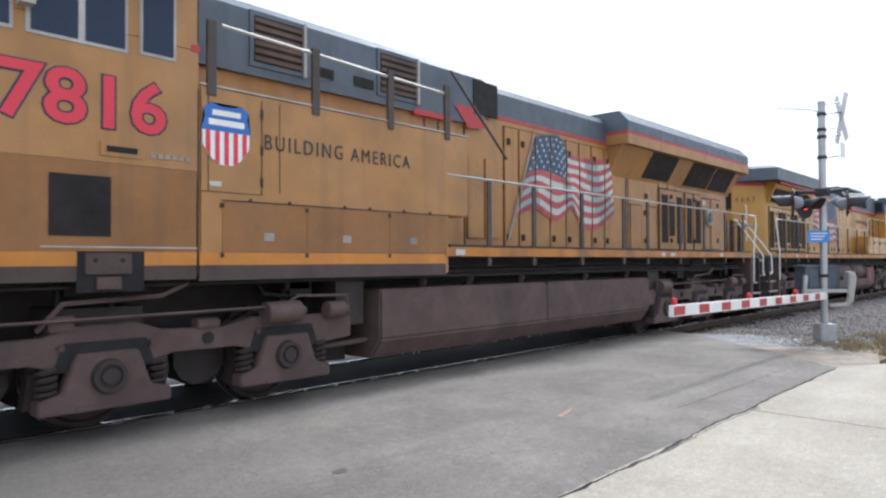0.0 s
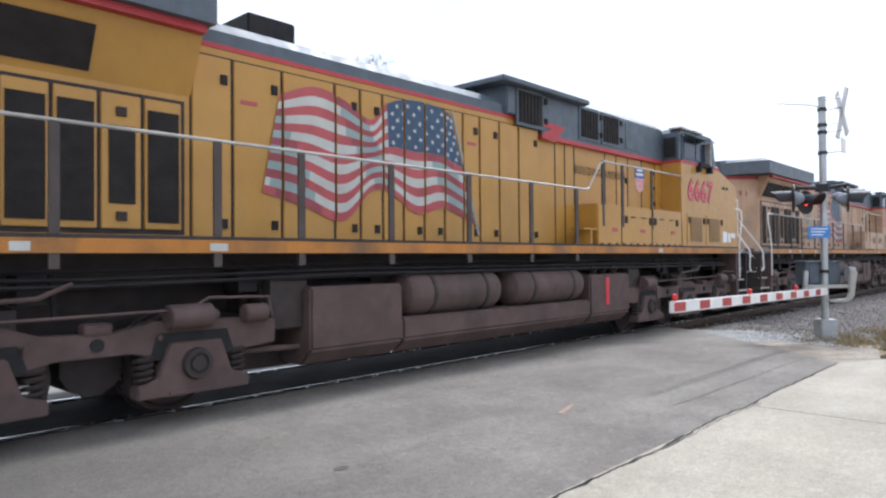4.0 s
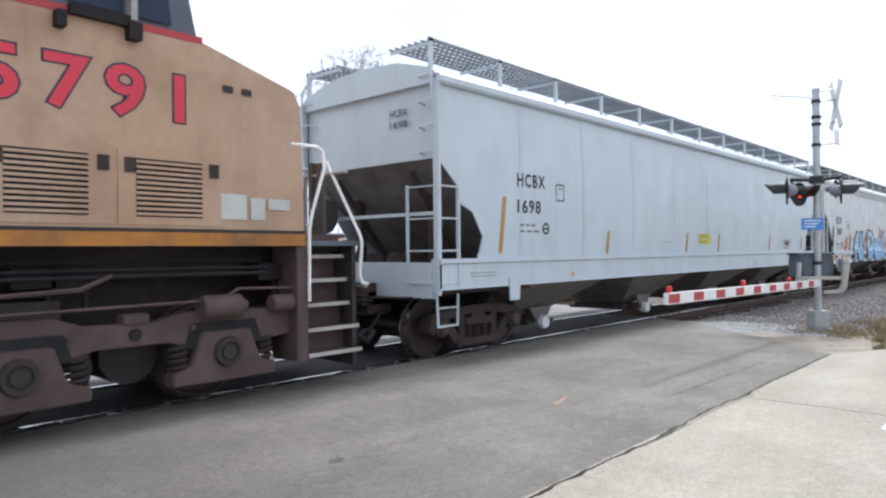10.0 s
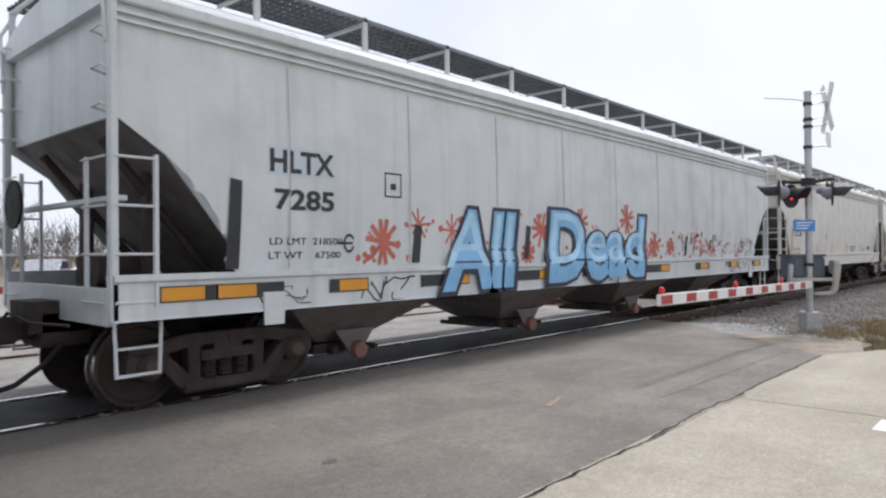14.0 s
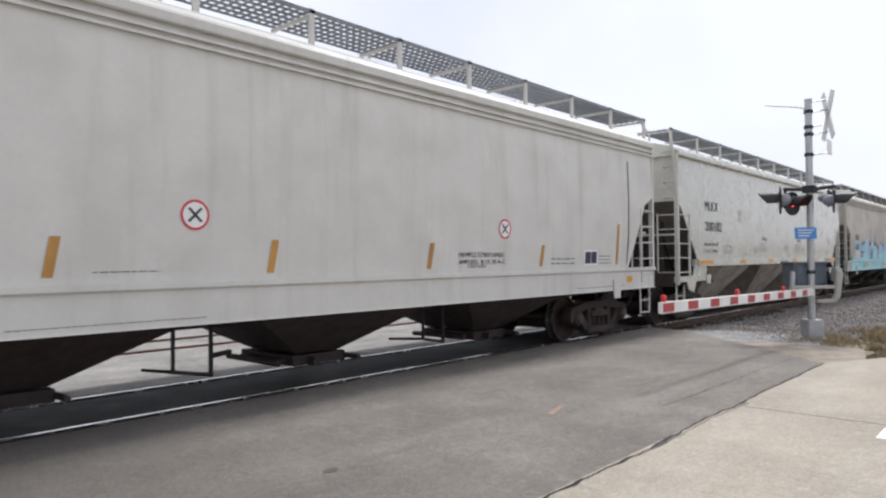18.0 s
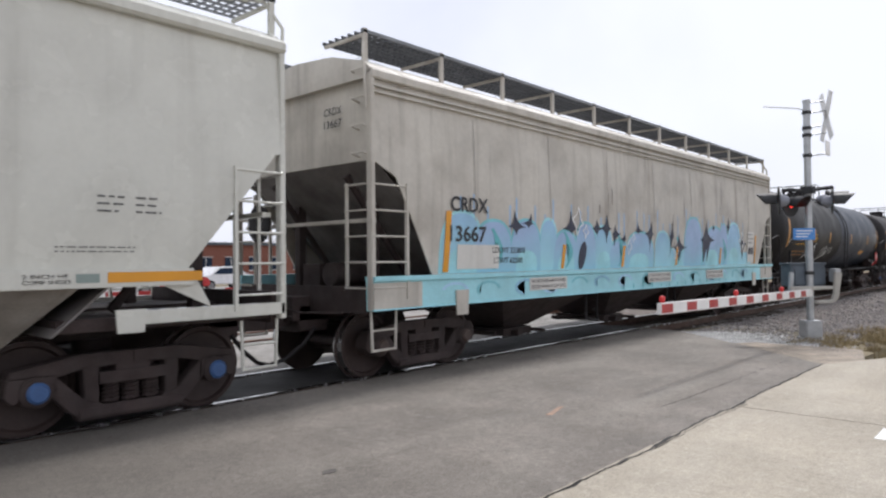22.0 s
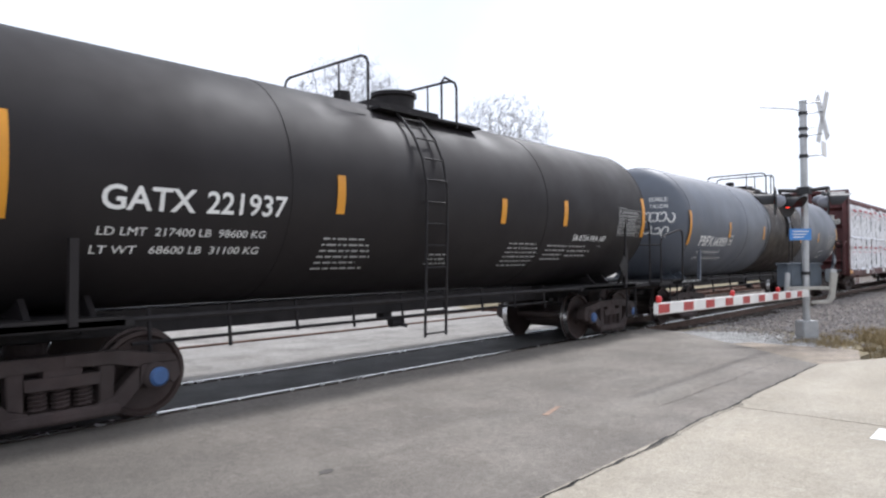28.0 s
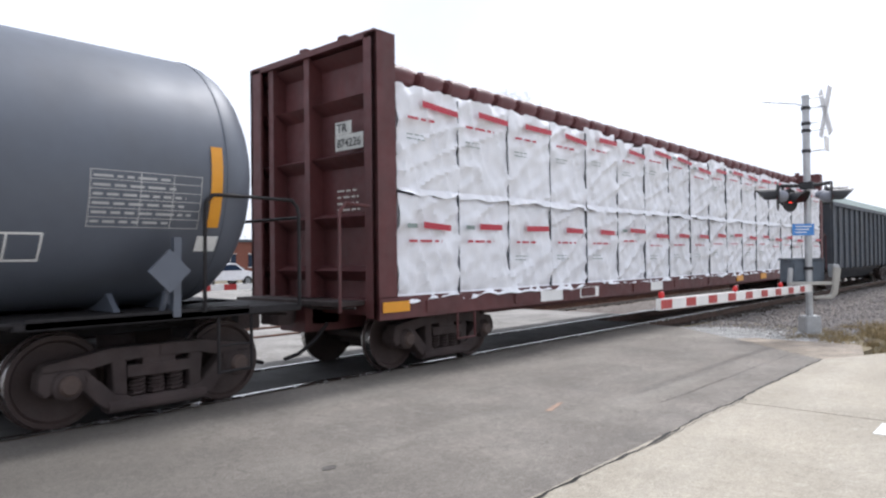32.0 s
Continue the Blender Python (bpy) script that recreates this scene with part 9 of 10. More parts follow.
    part("manway", Form().lathe([(top - 0.15, 0.02), (top - 0.15, 0.34), (top + mh, 0.34), (top + mh + 0.01, 0.38), (top + mh + 0.07, 0.38), (top + mh + 0.09, 0.02)], "z", 24, (0.35, 0, 0)), M_black, v, "black manway housing")
    fit = Form().rod((-0.75, 0, top - 0.1), (-0.75, 0, top + 0.18), 0.13, 12).rod((0.65, 0.2, top - 0.1), (0.65, 0.2, top + 0.14), 0.1, 10).box(-0.6, 0.9, -0.5, 0.5, top - 0.08, top + 0.02)
    if dome == "valves":
        fit.rod((-1.35, 0, top - 0.1), (-1.35, 0, top + 0.36), 0.09, 12).rod((-1.35, 0, top + 0.28), (-1.35, 0, top + 0.4), 0.13, 12).rod((-0.5, -0.3, top), (0.2, -0.3, top + 0.15), 0.1, 10)
    part("valve_gear", fit, M_black, v, "black valves and fittings")
    for y0 in (-1.0, 0.62):
        part("platform", Form().box(-0.9, 1.4, y0, y0 + 0.38, top - 0.24, top - 0.20), M_black, v)
    u0, u1 = {"valves": (-1.05, 0.74), "dome": (-1.1, 0.8), "flat": (-0.15, 0.74)}[dome]
    for u in (u0, u1):
        r1 = Form()
        r1.pipe([(u, -0.98, top - 0.30), (u, -0.98, top + 0.36), (u, -0.94, top + 0.45), (u, -0.84, top + 0.49), (u, 0.84, top + 0.49), (u, 0.94, top + 0.45), (u, 0.98, top + 0.36), (u, 0.98, top - 0.30)], 0.02, 7)
        r1.rod((u, -0.35, top), (u, -0.35, top + 0.49), 0.016, 6)
        if u == u1:
            r1.pipe([(u1, -0.94, top + 0.45), (u1 - 0.28, -0.98, top + 0.47), (u1 - 0.36, -0.98, top + 0.38), (u1 - 0.36, -0.98, top - 0.25)], 0.018, 7)
        part("platform_rail", r1, M_black, v, "black pipe guard rail")
    lad = Form()
    xa, xb = (0.46, 0.84) if dome == "flat" else (-0.5, -0.06) if dome == "dome" else (0.6, 1.05)
    for x in (xa, xb):
        pts = [(x, -(radius + 0.07) * math.sin(a), zc + (radius + 0.07) * math.cos(a)) for a in (0.5, 0.75, 1.0, 1.25, 1.5, 1.65)] + [(x, -1.47, 0.55)]
        lad.pipe(pts, 0.02, 6)
    for k in range(11):
        z = 0.6 + k * 0.31
        y = -1.5 if z < zc else -(radius + 0.07) * math.sqrt(max(0.05, 1 - ((z - zc) / (radius + 0.07)) ** 2))
        lad.rod((xa, y, z), (xb, y, z), 0.014, 6)
    ladder = part("ladder", lad, M_black, v, "black side ladder")
    if dome == "flat":
        for a0, a1 in ((0.86, 1.10), (1.14, 1.40), (1.44, 1.72)):
            q = [(-(radius + d) * math.sin(a), zc + (radius + d) * math.cos(a)) for a, d in ((a0, 0.045), (a1, 0.045), (a1, 0.06), (a0, 0.06))]
            part("ladder_panel", Form().along(q, xa + 0.02, xb - 0.02), paint, ladder, "grey backing plate")
        for x in (xa, xb):
            part("ladder_brace", Form().rod((x, -1.47, 0.55), (x - 0.3, -1.40, 1.08), 0.016, 6), M_black, ladder)
    return v, (lambda z: -math.sqrt(max(0.01, radius ** 2 - (z - zc) ** 2)))


t1, S1 = tank_car(168.22, (9.61, 9.05), (6.9, 6.9), M_tank_black, 1.50, 2.60, "matt black tank car with yellow lettering", "valves", (8.30, 0.74), (8.70, 0.76), 2.35)
lettering("UTLX", -6.30, -5.24, 2.22, 2.46, S1, M_ink_yellow, t1, 0.02, label="yellow reporting mark")
lettering("202007", -5.08, -4.12, 2.26, 2.46, S1, M_ink_yellow, t1, 0.012, label="yellow car number")
patch("stencil", script_bars(-6.35, -4.6, 1.66, 1.9, 2, tr_rng), S1, material("dim orange stencil", (0.36, 0.16, 0.03), 0.6), t1, "orange stencils")
lettering("THE TANK CAR PEOPLE", -6.28, -5.12, 2.06, 2.13, S1, M_ink_yellow, t1, 0.006, label="small yellow slogan")
for x, z0, z1 in ((-7.32, 1.98, 2.92), (-4.05, 2.2, 2.66), (-1.7, 2.2, 2.6), (2.1, 2.2, 2.6), (5.6, 2.2, 2.6), (7.9, 2.0, 2.9)):
    patch("reflector", [rect(x, x + 0.12, z0, z1)], S1, M_reflector, t1, "amber reflector strip", 0.010)
patch("plate_mark", [rect(-3.85, -3.83, 2.2, 2.46), rect(-3.61, -3.59, 2.2, 2.46), rect(-3.83, -3.61, 2.2, 2.22), rect(-3.83, -3.61, 2.44, 2.46), rect(-3.78, -3.66, 2.28, 2.36)], S1, M_ink_yellow, t1)
patch("scrawl", tag(-4.58, -3.45, 1.55, 2.13, 5, 0.036) + tag(-2.4, -1.5, 1.55, 2.05, 4, 0.036) + tag(-1.35, -0.9, 1.8, 2.05, 3, 0.026), S1, M_ink_white, t1, "white illegible scrawl", 0.010)
patch("data_table", [rect(6.9, 7.78, 2.24 + 0.054 * k, 2.247 + 0.054 * k) for k in range(10)] + [rect(x, x + 0.012, 2.24, 2.733) for x in (6.9, 7.18, 7.46, 7.768)] + script_bars(7.22, 7.72, 2.24, 2.72, 8, tr_rng), S1, M_ink_pale, t1, "white ruled data table")
placard = part("placard", Form().plate([(7.18, 1.62), (7.44, 1.36), (7.70, 1.62), (7.44, 1.88)], -1.53, -1.515).rod((7.44, -1.3, 1.15), (7.44, -1.515, 1.4), 0.03, 6), material("red placard", (0.55, 0.03, 0.025), 0.5), t1, "red diamond hazard placard")
part("placard_panel", Form().box(7.29, 7.59, -1.536, -1.531, 1.56, 1.68), M_ink_white, placard)
lettering("1090", 7.32, 7.56, 1.575, 1.665, flat(-1.536), M_ink, t1, 0.006, proud=0.004)
patch("yellow_label", [rect(4.6, 5.4, 1.75, 1.9)], S1, M_reflector, t1)

t2, S2 = tank_car(184.92, (7.72, 7.10), (5.06, 5.70), M_tank_black2, 1.46, 2.58, "charcoal tank car with white lettering", "dome", (6.44, 0.50), (7.06, 0.50), 2.50)
lettering("GATX", -4.85, -3.90, 2.14, 2.38, S2, M_ink_white, t2, 0.02, label="white reporting mark")
lettering("221937", -3.78, -2.78, 2.14, 2.38, S2, M_ink_white, t2, 0.016, label="white car number")
lettering("LD LMT  217400 LB  98600 KG", -4.85, -3.00, 1.90, 1.98, S2, M_ink_white, t2, 0.008)
lettering("LT WT   68600 LB  31100 KG", -4.88, -3.03, 1.72, 1.80, S2, M_ink_white, t2, 0.008)
patch("stencil", script_bars(-2.15, -1.25, 1.50, 1.95, 6, tr_rng) + script_bars(1.75, 2.8, 1.50, 1.94, 6, tr_rng) + script_bars(2.92, 3.62, 1.60, 1.92, 4, tr_rng) + script_bars(3.68, 4.5, 1.66, 1.92, 3, tr_rng) + script_bars(4.72, 4.9, 1.87, 1.91, 1, tr_rng) + script_bars(-0.1, 0.4, 1.55, 1.75, 3, tr_rng), S2, M_ink_pale, t2, "small white stencils")
for x, z0, z1 in ((-5.75, 2.02, 2.95), (-2.05, 2.22, 2.70), (1.35, 2.22, 2.62), (3.24, 2.24, 2.70), (6.42, 2.10, 2.94)):
    patch("reflector", [rect(x, x + 0.13, z0, z1)], S2, M_reflector, t2, "amber reflector strip", 0.010)
patch("data_grid", [rect(5.36, 6.36, 2.12 + 0.075 * k, 2.128 + 0.075 * k) for k in range(8)] + [rect(x, x + 0.009, 2.12, 2.653) for x in (5.36, 5.86, 6.1, 6.351)] + script_bars(5.39, 6.33, 2.13, 2.64, 7, tr_rng) + script_bars(5.36, 5.8, 2.665, 2.70, 1, tr_rng), S2, M_ink_pale, t2, "white ruled data table")
part("placard_board", Form().plate([(5.36, 1.48), (5.56, 1.25), (5.76, 1.48), (5.56, 1.71)], -1.46, -1.44).rod((5.56, -1.3, 1.1), (5.56, -1.45, 1.4), 0.03, 6), M_tank_black, t2, "black diamond placard holder")
lettering("2 INCH TREAD COMP SHOES", -6.9, -5.75, 1.045, 1.095, flat(-1.40), M_ink_white, t2, 0.004)

t3, S3 = tank_car(201.93, (9.80, 8.95), (7.18, 7.18), M_tank_grey, 1.45, 2.56, "slate grey tank car with a brown spill down its middle", "flat", (8.52, 0.74), (8.52, 0.74), 2.33)
lettering("PBFX", -7.10, -6.17, 1.95, 2.21, S3, M_ink_white, t3, 0.016, label="white reporting mark")
lettering("643059", -6.10, -5.16, 1.95, 2.19, S3, M_ink_white, t3, 0.016, label="white car number")
lettering("LD LMT 187680 LBS 85130 KG", -7.0, -5.4, 1.76, 1.83, S3, M_ink_white, t3, 0.008)
lettering("LT WT  75400 LBS 34200 KG NEW 6-94", -7.02, -5.05, 1.60, 1.67, S3, M_ink_white, t3, 0.008)
patch("plate_mark", [rect(-5.0, -4.98, 2.0, 2.26), rect(-4.76, -4.74, 2.0, 2.26), rect(-4.98, -4.76, 2.0, 2.02), rect(-4.98, -4.76, 2.24, 2.26), rect(-4.92, -4.82, 2.08, 2.14)], S3, M_ink_white, t3)
for x, z0, z1 in ((-7.92, 1.97, 2.82), (-5.12, 2.2, 2.62), (-2.1, 2.2, 2.6), (2.2, 2.15, 2.55), (4.65, 2.2, 2.56), (7.58, 1.97, 2.82)):
    patch("reflector", [rect(x, x + 0.13, z0, z1)], S3, M_reflector, t3, "amber reflector strip", 0.012)
ang = [0.03 + 2.9 * k / 64 for k in range(65)]


def spill_edge(side, a):
    b = (-1.38 - 0.04 * (a - 1.2), 2.62 - 0.35 * (a - 1.7) ** 2)[side]
    return b + (0.9 if side else -0.9)


sp = Form()
cols = 16
for a in ang:
    for c in range(cols + 1):
        lo, hi = spill_edge(0, a), spill_edge(1, a)
        x = lo + (hi - lo) * c / cols
        sp.v.append((x, -1.454 * math.sin(a), 2.56 + 1.454 * math.cos(a)))
for i in range(len(ang) - 1):
    for c in range(cols):
        k = i * (cols + 1) + c
        sp.f.append((k, k + 1, k + cols + 2, k + cols + 1))
res = Form()
for a in ang[:34]:
    for c in range(9):
        res.v.append((-1.9 + 4.8 * c / 8, -1.457 * math.sin(a), 2.56 + 1.457 * math.cos(a)))
for i in range(33):
    for c in range(8):
        k = i * 9 + c
        res.f.append((k, k + 1, k + 10, k + 9))
# brown residue with the top's brightness painted in
part("residue", res, M_tank_residue_sheen, t3, "dried brown residue round the manway", smooth=80)
part("spill_stain", sp, M_tank_spill, t3, "brown spill stain over the tank's middle", smooth=80)


def on_head(ob, xt, radius, zc, hd=0.74):
    """Bend a flat mark on to the domed end of a tank that faces the train's head."""
    for w in ob.data.vertices:
        y, z = -w.co.x, w.co.z
        w.co = (-(xt - hd) - hd * math.sqrt(max(0.03, 1 - (y * y + (z - zc) ** 2) / radius ** 2)) - 0.014, y, z)


on_head(lettering("GATX 221937", -1.12, -0.38, 2.90, 3.01, flat(0), M_ink_white, t2, 0.010, name="end_mark"), 6.44, 1.46, 2.58, 0.50)
on_head(patch("end_stencil", script_bars(-1.14, -0.5, 2.72, 2.86, 2, tr_rng) + script_bars(-1.05, -0.55, 1.95, 2.15, 3, tr_rng), flat(0), M_ink_pale, t2), 6.44, 1.46, 2.58, 0.50)
on_head(lettering("PBFX 643059", -0.4, 0.45, 2.98, 3.08, flat(0), M_ink_white, t3, 0.008, name="end_mark"), 8.52, 1.45, 2.56)
on_head(lettering("EDIBLE", 0.62, 1.02, 3.05, 3.15, flat(0), M_ink_white, t3, 0.010, name="end_mark"), 8.52, 1.45, 2.56)
on_head(lettering("TALLOW", 0.64, 1.06, 2.88, 2.98, flat(0), M_ink_white, t3, 0.010, name="end_mark"), 8.52, 1.45, 2.56)
on_head(patch("scrawl", tag(0.30, 1.18, 2.48, 2.86, 5, 0.036) + tag(0.5, 1.05, 2.2, 2.44, 3, 0.036), flat(0), M_ink_white, t3, "white illegible scrawl"), 8.52, 1.45, 2.56)
on_head(lettering("UTLX 202007", -0.6, 0.42, 3.08, 3.2, flat(0), M_ink_yellow, t1, 0.008, name="end_mark"), 8.30, 1.50, 2.60)
on_head(patch("end_stencil", script_bars(-0.5, 0.25, 2.86, 3.02, 2, tr_rng), flat(0), M_ink_yellow, t1), 8.30, 1.50, 2.60)
lettering("AHOY", -7.17, -6.86, 2.13, 2.28, S1, M_ink_pale, t1, 0.0, proud=0.010, name="scrawl", label="white hand-written tag")
part("painted_band", Form().lathe([(0.3, 1.48), (0.3, 1.503), (2.2, 1.503), (7.5, 1.503), (7.5, 1.48)], "x", 64, (0, 0, 2.60)), M_tank_blue, t1, "blue-black repainted half", smooth=50)
lettering("SR-8754 FRA AIP", 3.70, 4.95, 1.98, 2.09, S2, M_ink_white, t2, 0.008, label="white test stencil")
patch("data_table", [rect(6.37, 7.48, 1.95 + 0.088 * k, 1.958 + 0.088 * k) for k in range(7)] + [rect(x, x + 0.01, 1.95, 2.486) for x in (6.37, 6.84, 7.17, 7.47)] + script_bars(6.40, 7.43, 1.96, 2.47, 6, tr_rng), S3, M_ink_pale, t3, "white ruled data table")
patch("data_box", [rect(5.43, 6.03, 1.63, 1.65), rect(5.43, 6.03, 1.87, 1.89), rect(5.43, 5.45, 1.63, 1.89), rect(5.73, 5.75, 1.63, 1.89), rect(6.01, 6.03, 1.63, 1.89)], S3, M_ink_white, t3)
patch("paper_label", [rect(7.50, 7.74, 1.72, 1.88)], S3, M_white, t3, "white paper label", 0.012)
part("placard_board", Form().plate([(6.88, 1.52), (7.10, 1.30), (7.32, 1.52), (7.10, 1.74)], -1.50, -1.47).rod((7.1, -1.3, 1.1), (7.1, -1.48, 1.4), 0.03, 6), M_tank_grey, t3, "grey diamond placard holder")
lettering("2 INCH HF COMP SHOES", -8.35, -7.2, 1.045, 1.095, flat(-1.40), M_ink_white, t3, 0.004)


# ---- centre-beam flat car with wrapped board ----
def centre_beam(center, half):
    v = vehicle("centre_beam_car", "oxide-brown centre-beam flat car loaded with wrapped board", "flat car", center)
    xe = half - 0.65
    part("floor", Form().box(-xe, xe, -1.42, 1.42, 0.86, 1.06).box(-xe, xe, -1.48, -1.40, 0.80, 1.10).box(-xe, xe, 1.40, 1.48, 0.80, 1.10).box(-half + 0.35, half - 0.35, -0.3, 0.3, 0.6, 0.95), M_cb_red, v, "oxide-brown floor and sills", bevel=0.01)
    for s in (-1, 1):
        def sx(a, b):
            return min(s * a, s * b), max(s * a, s * b)
        bulk = part("bulkhead", Form().box(*sx(xe - 0.32, xe - 0.26), -1.45, 1.45, 0.9, 4.55), M_cb_red, v, "brown ribbed end bulkhead", bevel=0.01)
        for y in (-1.47, 1.39):
            part("bulkhead_post", Form().box(*sx(xe - 0.36, xe + 0.02), y, y + 0.08, 0.82, 4.62).box(*sx(xe - 0.02, xe + 0.02), min(y, y * 0.84), max(y + 0.08, y * 0.84), 0.82, 4.62), M_cb_red, bulk, bevel=0.01)
        for y in (0.05, 0.95):
            part("bulkhead_stile", Form().box(*sx(xe - 0.28, xe - 0.02), y - 0.06, y + 0.06, 0.95, 4.55), M_cb_red, bulk)
        for z in (1.3, 2.05, 2.9, 3.7, 4.35):
            part("bulkhead_rib", Form().add([(s * (xe - 0.27), y, zz) for y in (-1.4, 1.4) for zz in (z, z + 0.22)] + [(s * (xe - 0.06), y, z + 0.15) for y in (-1.4, 1.4)], [(0, 1, 4), (2, 5, 3), (1, 3, 5, 4), (0, 4, 5, 2), (0, 2, 3, 1)]), M_cb_red, bulk, smooth=0)
        part("bulkhead_cap", Form().box(*sx(xe - 0.36, xe + 0.02), -1.46, 1.46, 4.55, 4.64).box(*sx(xe - 0.2, xe - 0.12), 0.2, 0.35, 4.64, 4.76).box(*sx(xe - 0.2, xe - 0.12), -0.7, -0.55, 4.64, 4.76), M_cb_red, bulk)
        for lo, hi, z0, z1 in ((-0.28, 0.06, 3.34, 3.52), (-0.28, 0.30, 3.12, 3.335)):
            o = part("stencil_panel", Form().box(lo, hi, -0.004, 0.004, z0, z1), M_flag_white, bulk, "dulled white stencil panel")
            o.matrix_basis = pose(s * (xe - 0.05), -0.85, 0, 0, 0, s * 90)
        o = patch("stencil_bars", script_bars(-0.25, 0.25, 2.25, 2.6, 4, tr_rng), flat(0), M_hop_dirty, bulk)
        o.matrix_basis = pose(s * (xe - 0.05), -0.85, 0, 0, 0, s * 90)
        if s < 0:
            for i, t in enumerate(("TR", "874226")):
                o = lettering(t, -0.24, 0.26 - 0.28 * (i == 0), 3.37 - i * 0.21, 3.49 - i * 0.21, flat(0), M_ink, bulk, 0.01, name="end_mark")
                o.matrix_basis = pose(-xe + 0.044, -0.85, 0, 0, 0, -90)
        part("end_platform", Form().box(*sx(xe, xe + 0.45), -1.2, 1.2, 1.0, 1.06), M_rust, v)
        part("end_rail", Form().pipe([(s * (xe + 0.1), -1.42, 2.3), (s * (xe + 0.5), -1.42, 2.32), (s * (xe + 0.6), -1.42, 2.2), (s * (xe + 0.6), -1.42, 0.95)], 0.022, 7), M_cb_red, v)
        part("sill_step", Form().pipe([(s * (xe - 1.6), -1.45, 0.85), (s * (xe - 1.6), -1.45, 0.42), (s * (xe - 2.0), -1.45, 0.42), (s * (xe - 2.0), -1.45, 0.85)], 0.016, 6), M_cb_red, v)
        coupler(v, s * half * 0.999, s)
        bogie(v, s * (half - 2.42))
    beam = part("centre_beam", Form().box(-xe + 0.3, xe - 0.3, -0.12, 0.12, 1.06, 4.4), M_cb_red, v, "brown centre partition")
    part("top_chord", Form().box(-xe + 0.3, xe - 0.3, -0.55, 0.55, 4.36, 4.60, 0.05), M_cb_red, v, "brown top chord")
    n = 34
    pad = Form().lathe([(-0.26, 0.09), (-0.22, 0.13), (-0.1, 0.145), (0.1, 0.145), (0.22, 0.13), (0.26, 0.09)], "x", 14, (0, -0.6, 4.43)).mesh("chord_pad", M_cb_red)
    for k in range(n):
        part("chord_pad", pad, M_cb_red, beam, at=(-xe + 0.6 + (2 * xe - 1.2) * k / (n - 1), 0, 0))
    for x in [-xe + 0.9 + 2.1 * k for k in range(11)]:
        part("stake_plate", Form().box(x, x + 0.5, -1.50, -1.47, 0.86, 1.02), M_reflector if int(x * 10) % 3 == 0 else M_cb_red, v)
    for a, b in ((-7.9, -7.2), (-6.6, -5.9), (-3.6, -3.0)):
        patch("sill_stencil", [rect(a, b, 0.84, 1.03)], flat(-1.485), M_white, v, "white sill stencil")
    patch("reflector", [rect(-xe + 0.05, -xe + 0.55, 0.9, 1.04)], flat(-1.485), M_reflector, v, "amber reflector strip", 0.02)
    return v, xe


cb, cb_xe = centre_beam(223.5, 12.3)


def bale(x0, x1, z0, z1, seed):
    """One wrapped pack of board: sagging, creased plastic over a square core."""
    f = Form()
    nx, nz = 22, 26
    pts = []
    hang = 0.05 + 0.09 * abs(noise.noise((seed * 1.7, 3, 1)))
    for j in range(nz + 1):
        for i in range(nx + 1):
            u, w = i / nx, j / nz
            x, z = x0 + (x1 - x0) * u, z0 + (z1 - z0) * w
            long_fold = 1 - abs(noise.noise((x * 3.1 + z * 1.3, seed, z * 0.55))) * 2
            cross_fold = 1 - abs(noise.noise((x * 1.2 - z * 2.3, seed * 2, z * 1.1))) * 2
            small = noise.noise((x * 9, seed, z * 7))
            y = -1.42 - 0.10 * max(0, long_fold - 0.55) - 0.095 * max(0, cross_fold - 0.6) - 0.03 * small + 0.02 * noise.noise((x * 1.3, seed, z * 1.2))
            y += 0.018 * max(0, 1 - min(u, 1 - u) * 14) + 0.015 * max(0, 1 - min(w, 1 - w) * 14)
            if j == 0:
                z -= hang * (0.5 + noise.noise((x * 2.4, seed, 8)))
                y -= 0.075
            if j == nz:
                z += 0.05 * noise.noise((x * 2.0, seed, 5)) + 0.05 * noise.noise((x * 7.0, seed, 5))
            pts.append((x, y, z))
    k = nx + 1
    f.add(pts, [(j * k + i, j * k + i + 1, (j + 1) * k + i + 1, (j + 1) * k + i) for j in range(nz) for i in range(nx)])
    return f.box(x0 + 0.01, x1 - 0.01, -1.38, -0.16, z0 + 0.02, z1 - 0.06)


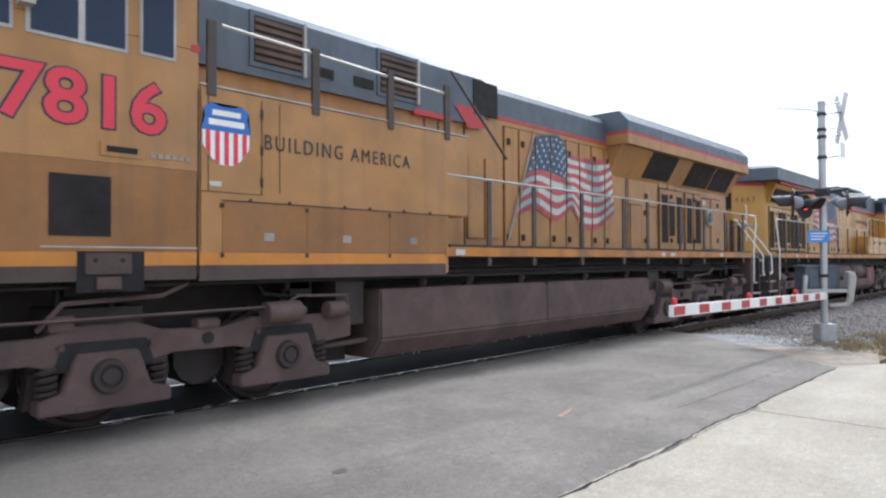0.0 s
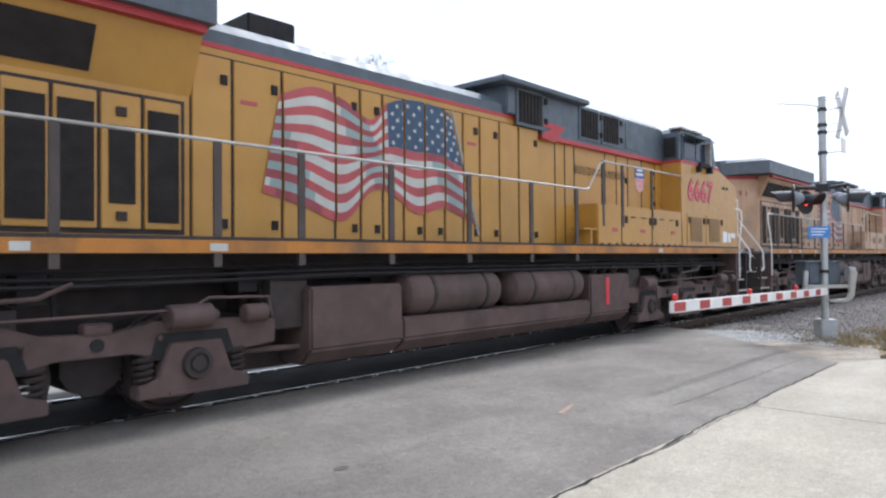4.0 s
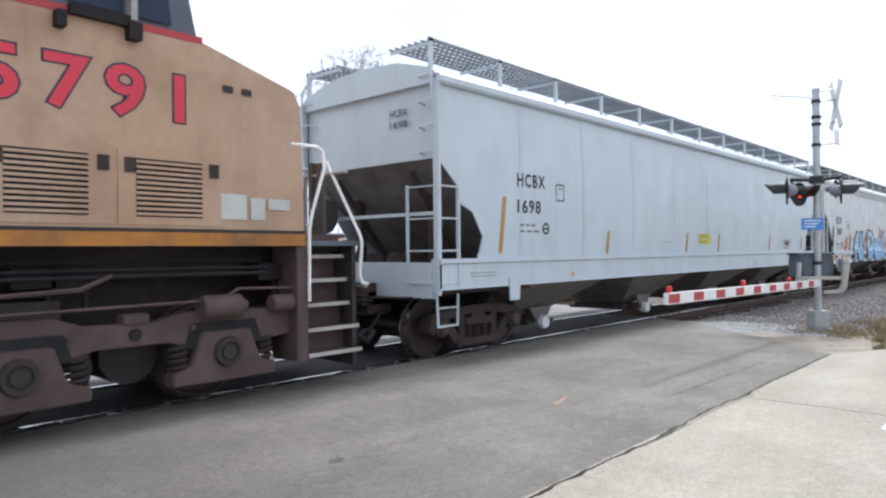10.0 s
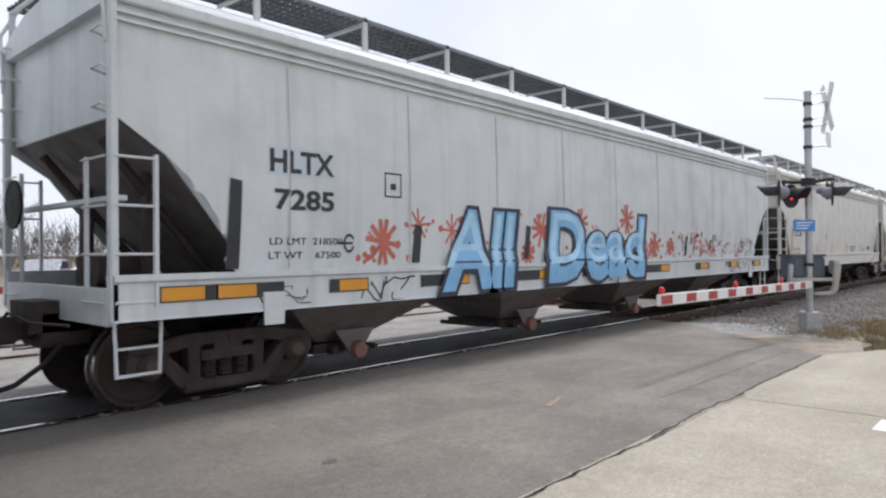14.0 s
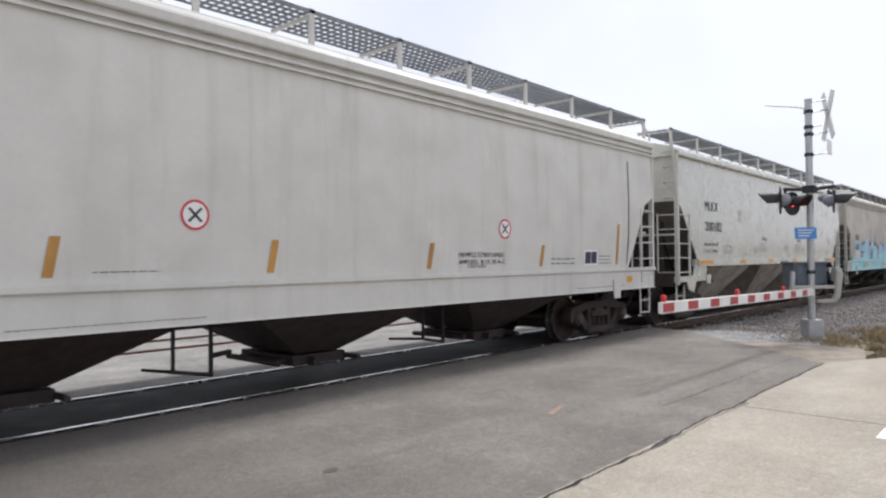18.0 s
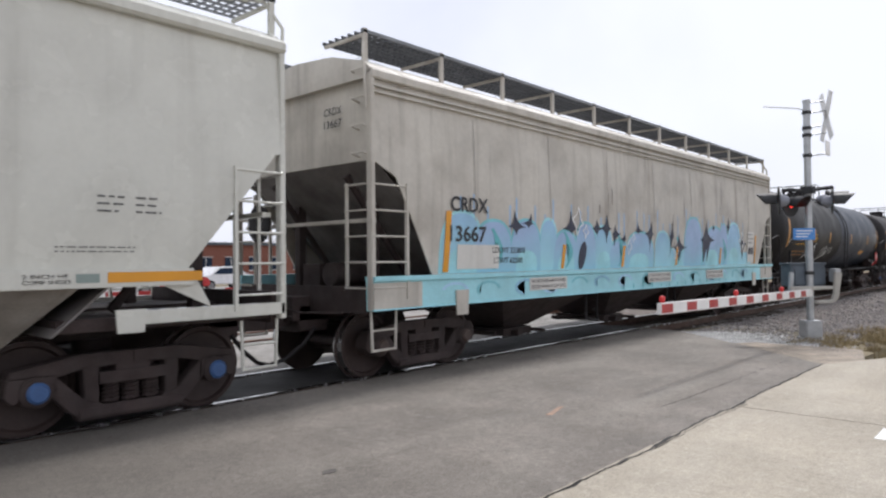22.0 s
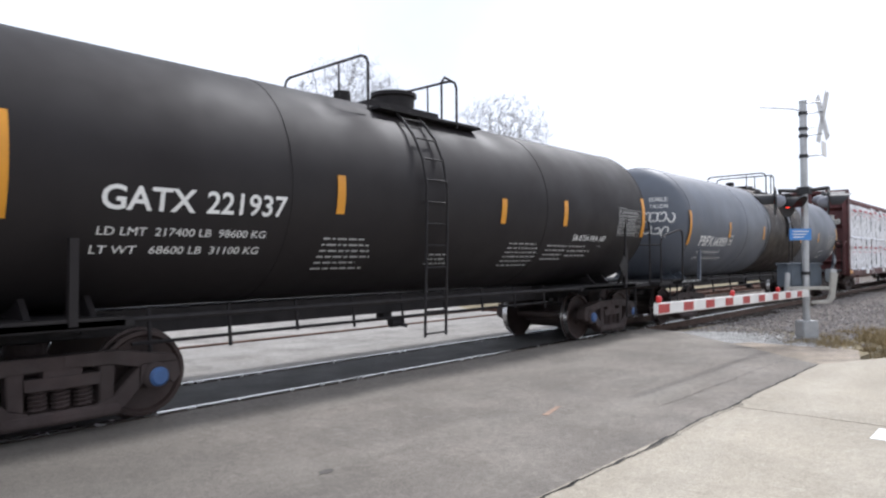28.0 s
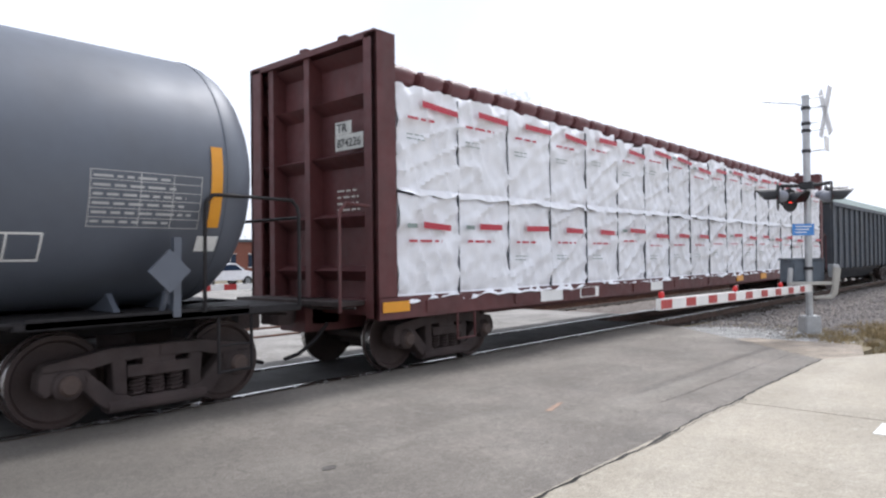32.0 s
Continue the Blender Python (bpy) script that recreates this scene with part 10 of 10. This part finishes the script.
load = thing("wrapped_boards", "white plastic-wrapped board packs with red bands", "cargo", (223.5, 0, 0))
TRAIN.append((load, 223.5))
far_half = Form().box(-cb_xe + 0.42, cb_xe - 0.42, 0.16, 1.40, 1.08, 4.02)
part("far_packs", far_half, M_wrap, load)
nb = 18
bw = (2 * cb_xe - 0.84) / nb
FOLD = flat(-1.475)
br2 = random.Random(9)
for k in range(nb):
    a = -cb_xe + 0.42 + k * bw
    lean = 0.10 * br2.random() - 0.02
    for z0, z1 in ((1.07, 2.52), (2.55, 3.98 + lean)):
        p = part("pack", bale(a - 0.012, a + bw + 0.012, z0 - (0.02 if z0 > 2 else 0), z1, k + z0 * 10), M_wrap, load, "creased white wrapped pack", smooth=28)
        zb = z0 + 0.98 + br2.uniform(-0.05, 0.04) if z0 < 2 else z1 - 0.22 + br2.uniform(-0.06, 0.04)
        run2, tilt = (br2.uniform(0.55, 0.74), br2.uniform(-0.02, 0.04)) if z0 < 2 else (br2.uniform(0.7, 0.86), br2.uniform(0.0, 0.07))
        patch("red_band", [[(a + 0.42, zb), (a + 0.42 + run2, zb - tilt), (a + 0.42 + run2, zb + 0.085 - tilt), (a + 0.42, zb + 0.09)]], FOLD, M_wrap_red, p, "red printed band", 0.035)
        patch("red_print", script_bars(a + 0.12, a + 0.8, zb - 0.24, zb - 0.12, 1, br2), FOLD, M_wrap_red, p, "", 0.035)
        patch("grey_print", script_bars(a + 0.1, a + 0.5, zb - 0.5, zb - 0.38, 2, br2) if br2.random() < 0.6 else [rect(a + 0.1, a + 0.3, zb + 0.0, zb + 0.06)], FOLD, M_gon_top, p, "", 0.03)
    part("strap", Form().box(a + bw - 0.005, a + bw + 0.005, -1.45, -1.40, 1.1, 3.95), M_gon, load, "dark tie-down strap")


# ---- covered gondolas at the tail ----
def gondola(center, half):
    v = vehicle("gondola_car", "dark blue-grey ribbed gondola with a grey-green cover", "gondola car", center, "gondola cars")
    xe = half - 0.6
    part("body", Form().along([(-1.5, 1.0), (1.5, 1.0), (1.5, 3.55), (-1.5, 3.55)], -xe, xe), M_gon, v, "dark car body")
    for k in range(15):
        x = -xe + 0.1 + (2 * xe - 0.2) * k / 14
        for y in (-1.58, 1.48):
            part("side_rib", Form().box(x - 0.07, x + 0.07, y, y + 0.1, 0.95, 3.55), M_gon, v)
    part("top_chord", Form().box(-xe, xe, -1.6, -1.45, 3.5, 3.66).box(-xe, xe, 1.45, 1.6, 3.5, 3.66), M_gon, v)
    part("cover", Form().along([(-1.5, 3.62), (1.5, 3.62), (1.2, 4.02), (0, 4.2), (-1.2, 4.02)], -xe, xe), M_gon_top, v, "grey-green arched cover")
    part("outlet_pan", Form().along([(-1.3, 1.0), (1.3, 1.0), (0.6, 0.4), (-0.6, 0.4)], -xe + 3.2, xe - 3.2), M_gon, v)
    for s in (-1, 1):
        coupler(v, s * half * 0.999, s)
        bogie(v, s * (half - 1.95))
    return v


gondola(243.8, 8.1)
gondola(260.0, 8.1)


# ---- the train runs by ----
def gone(t):
    """How far the train has rolled, in metres, after t seconds: it gathers speed slowly."""
    return 5.68 * t + 0.0235 * t * t


def motions():
    secs = [k * 1.0 for k in range(33)]
    for ob, x in TRAIN:
        walk(ob, [(t, pose(x - gone(t), 0, 0)) for t in secs])
    steps = [k / 15 for k in range(481)]
    for ob, r, at in WHEELS:
        ob.location = at
        walk(ob, [(t, pose(*at, 0, -math.degrees(gone(t) / r), 0)) for t in steps])


motions()
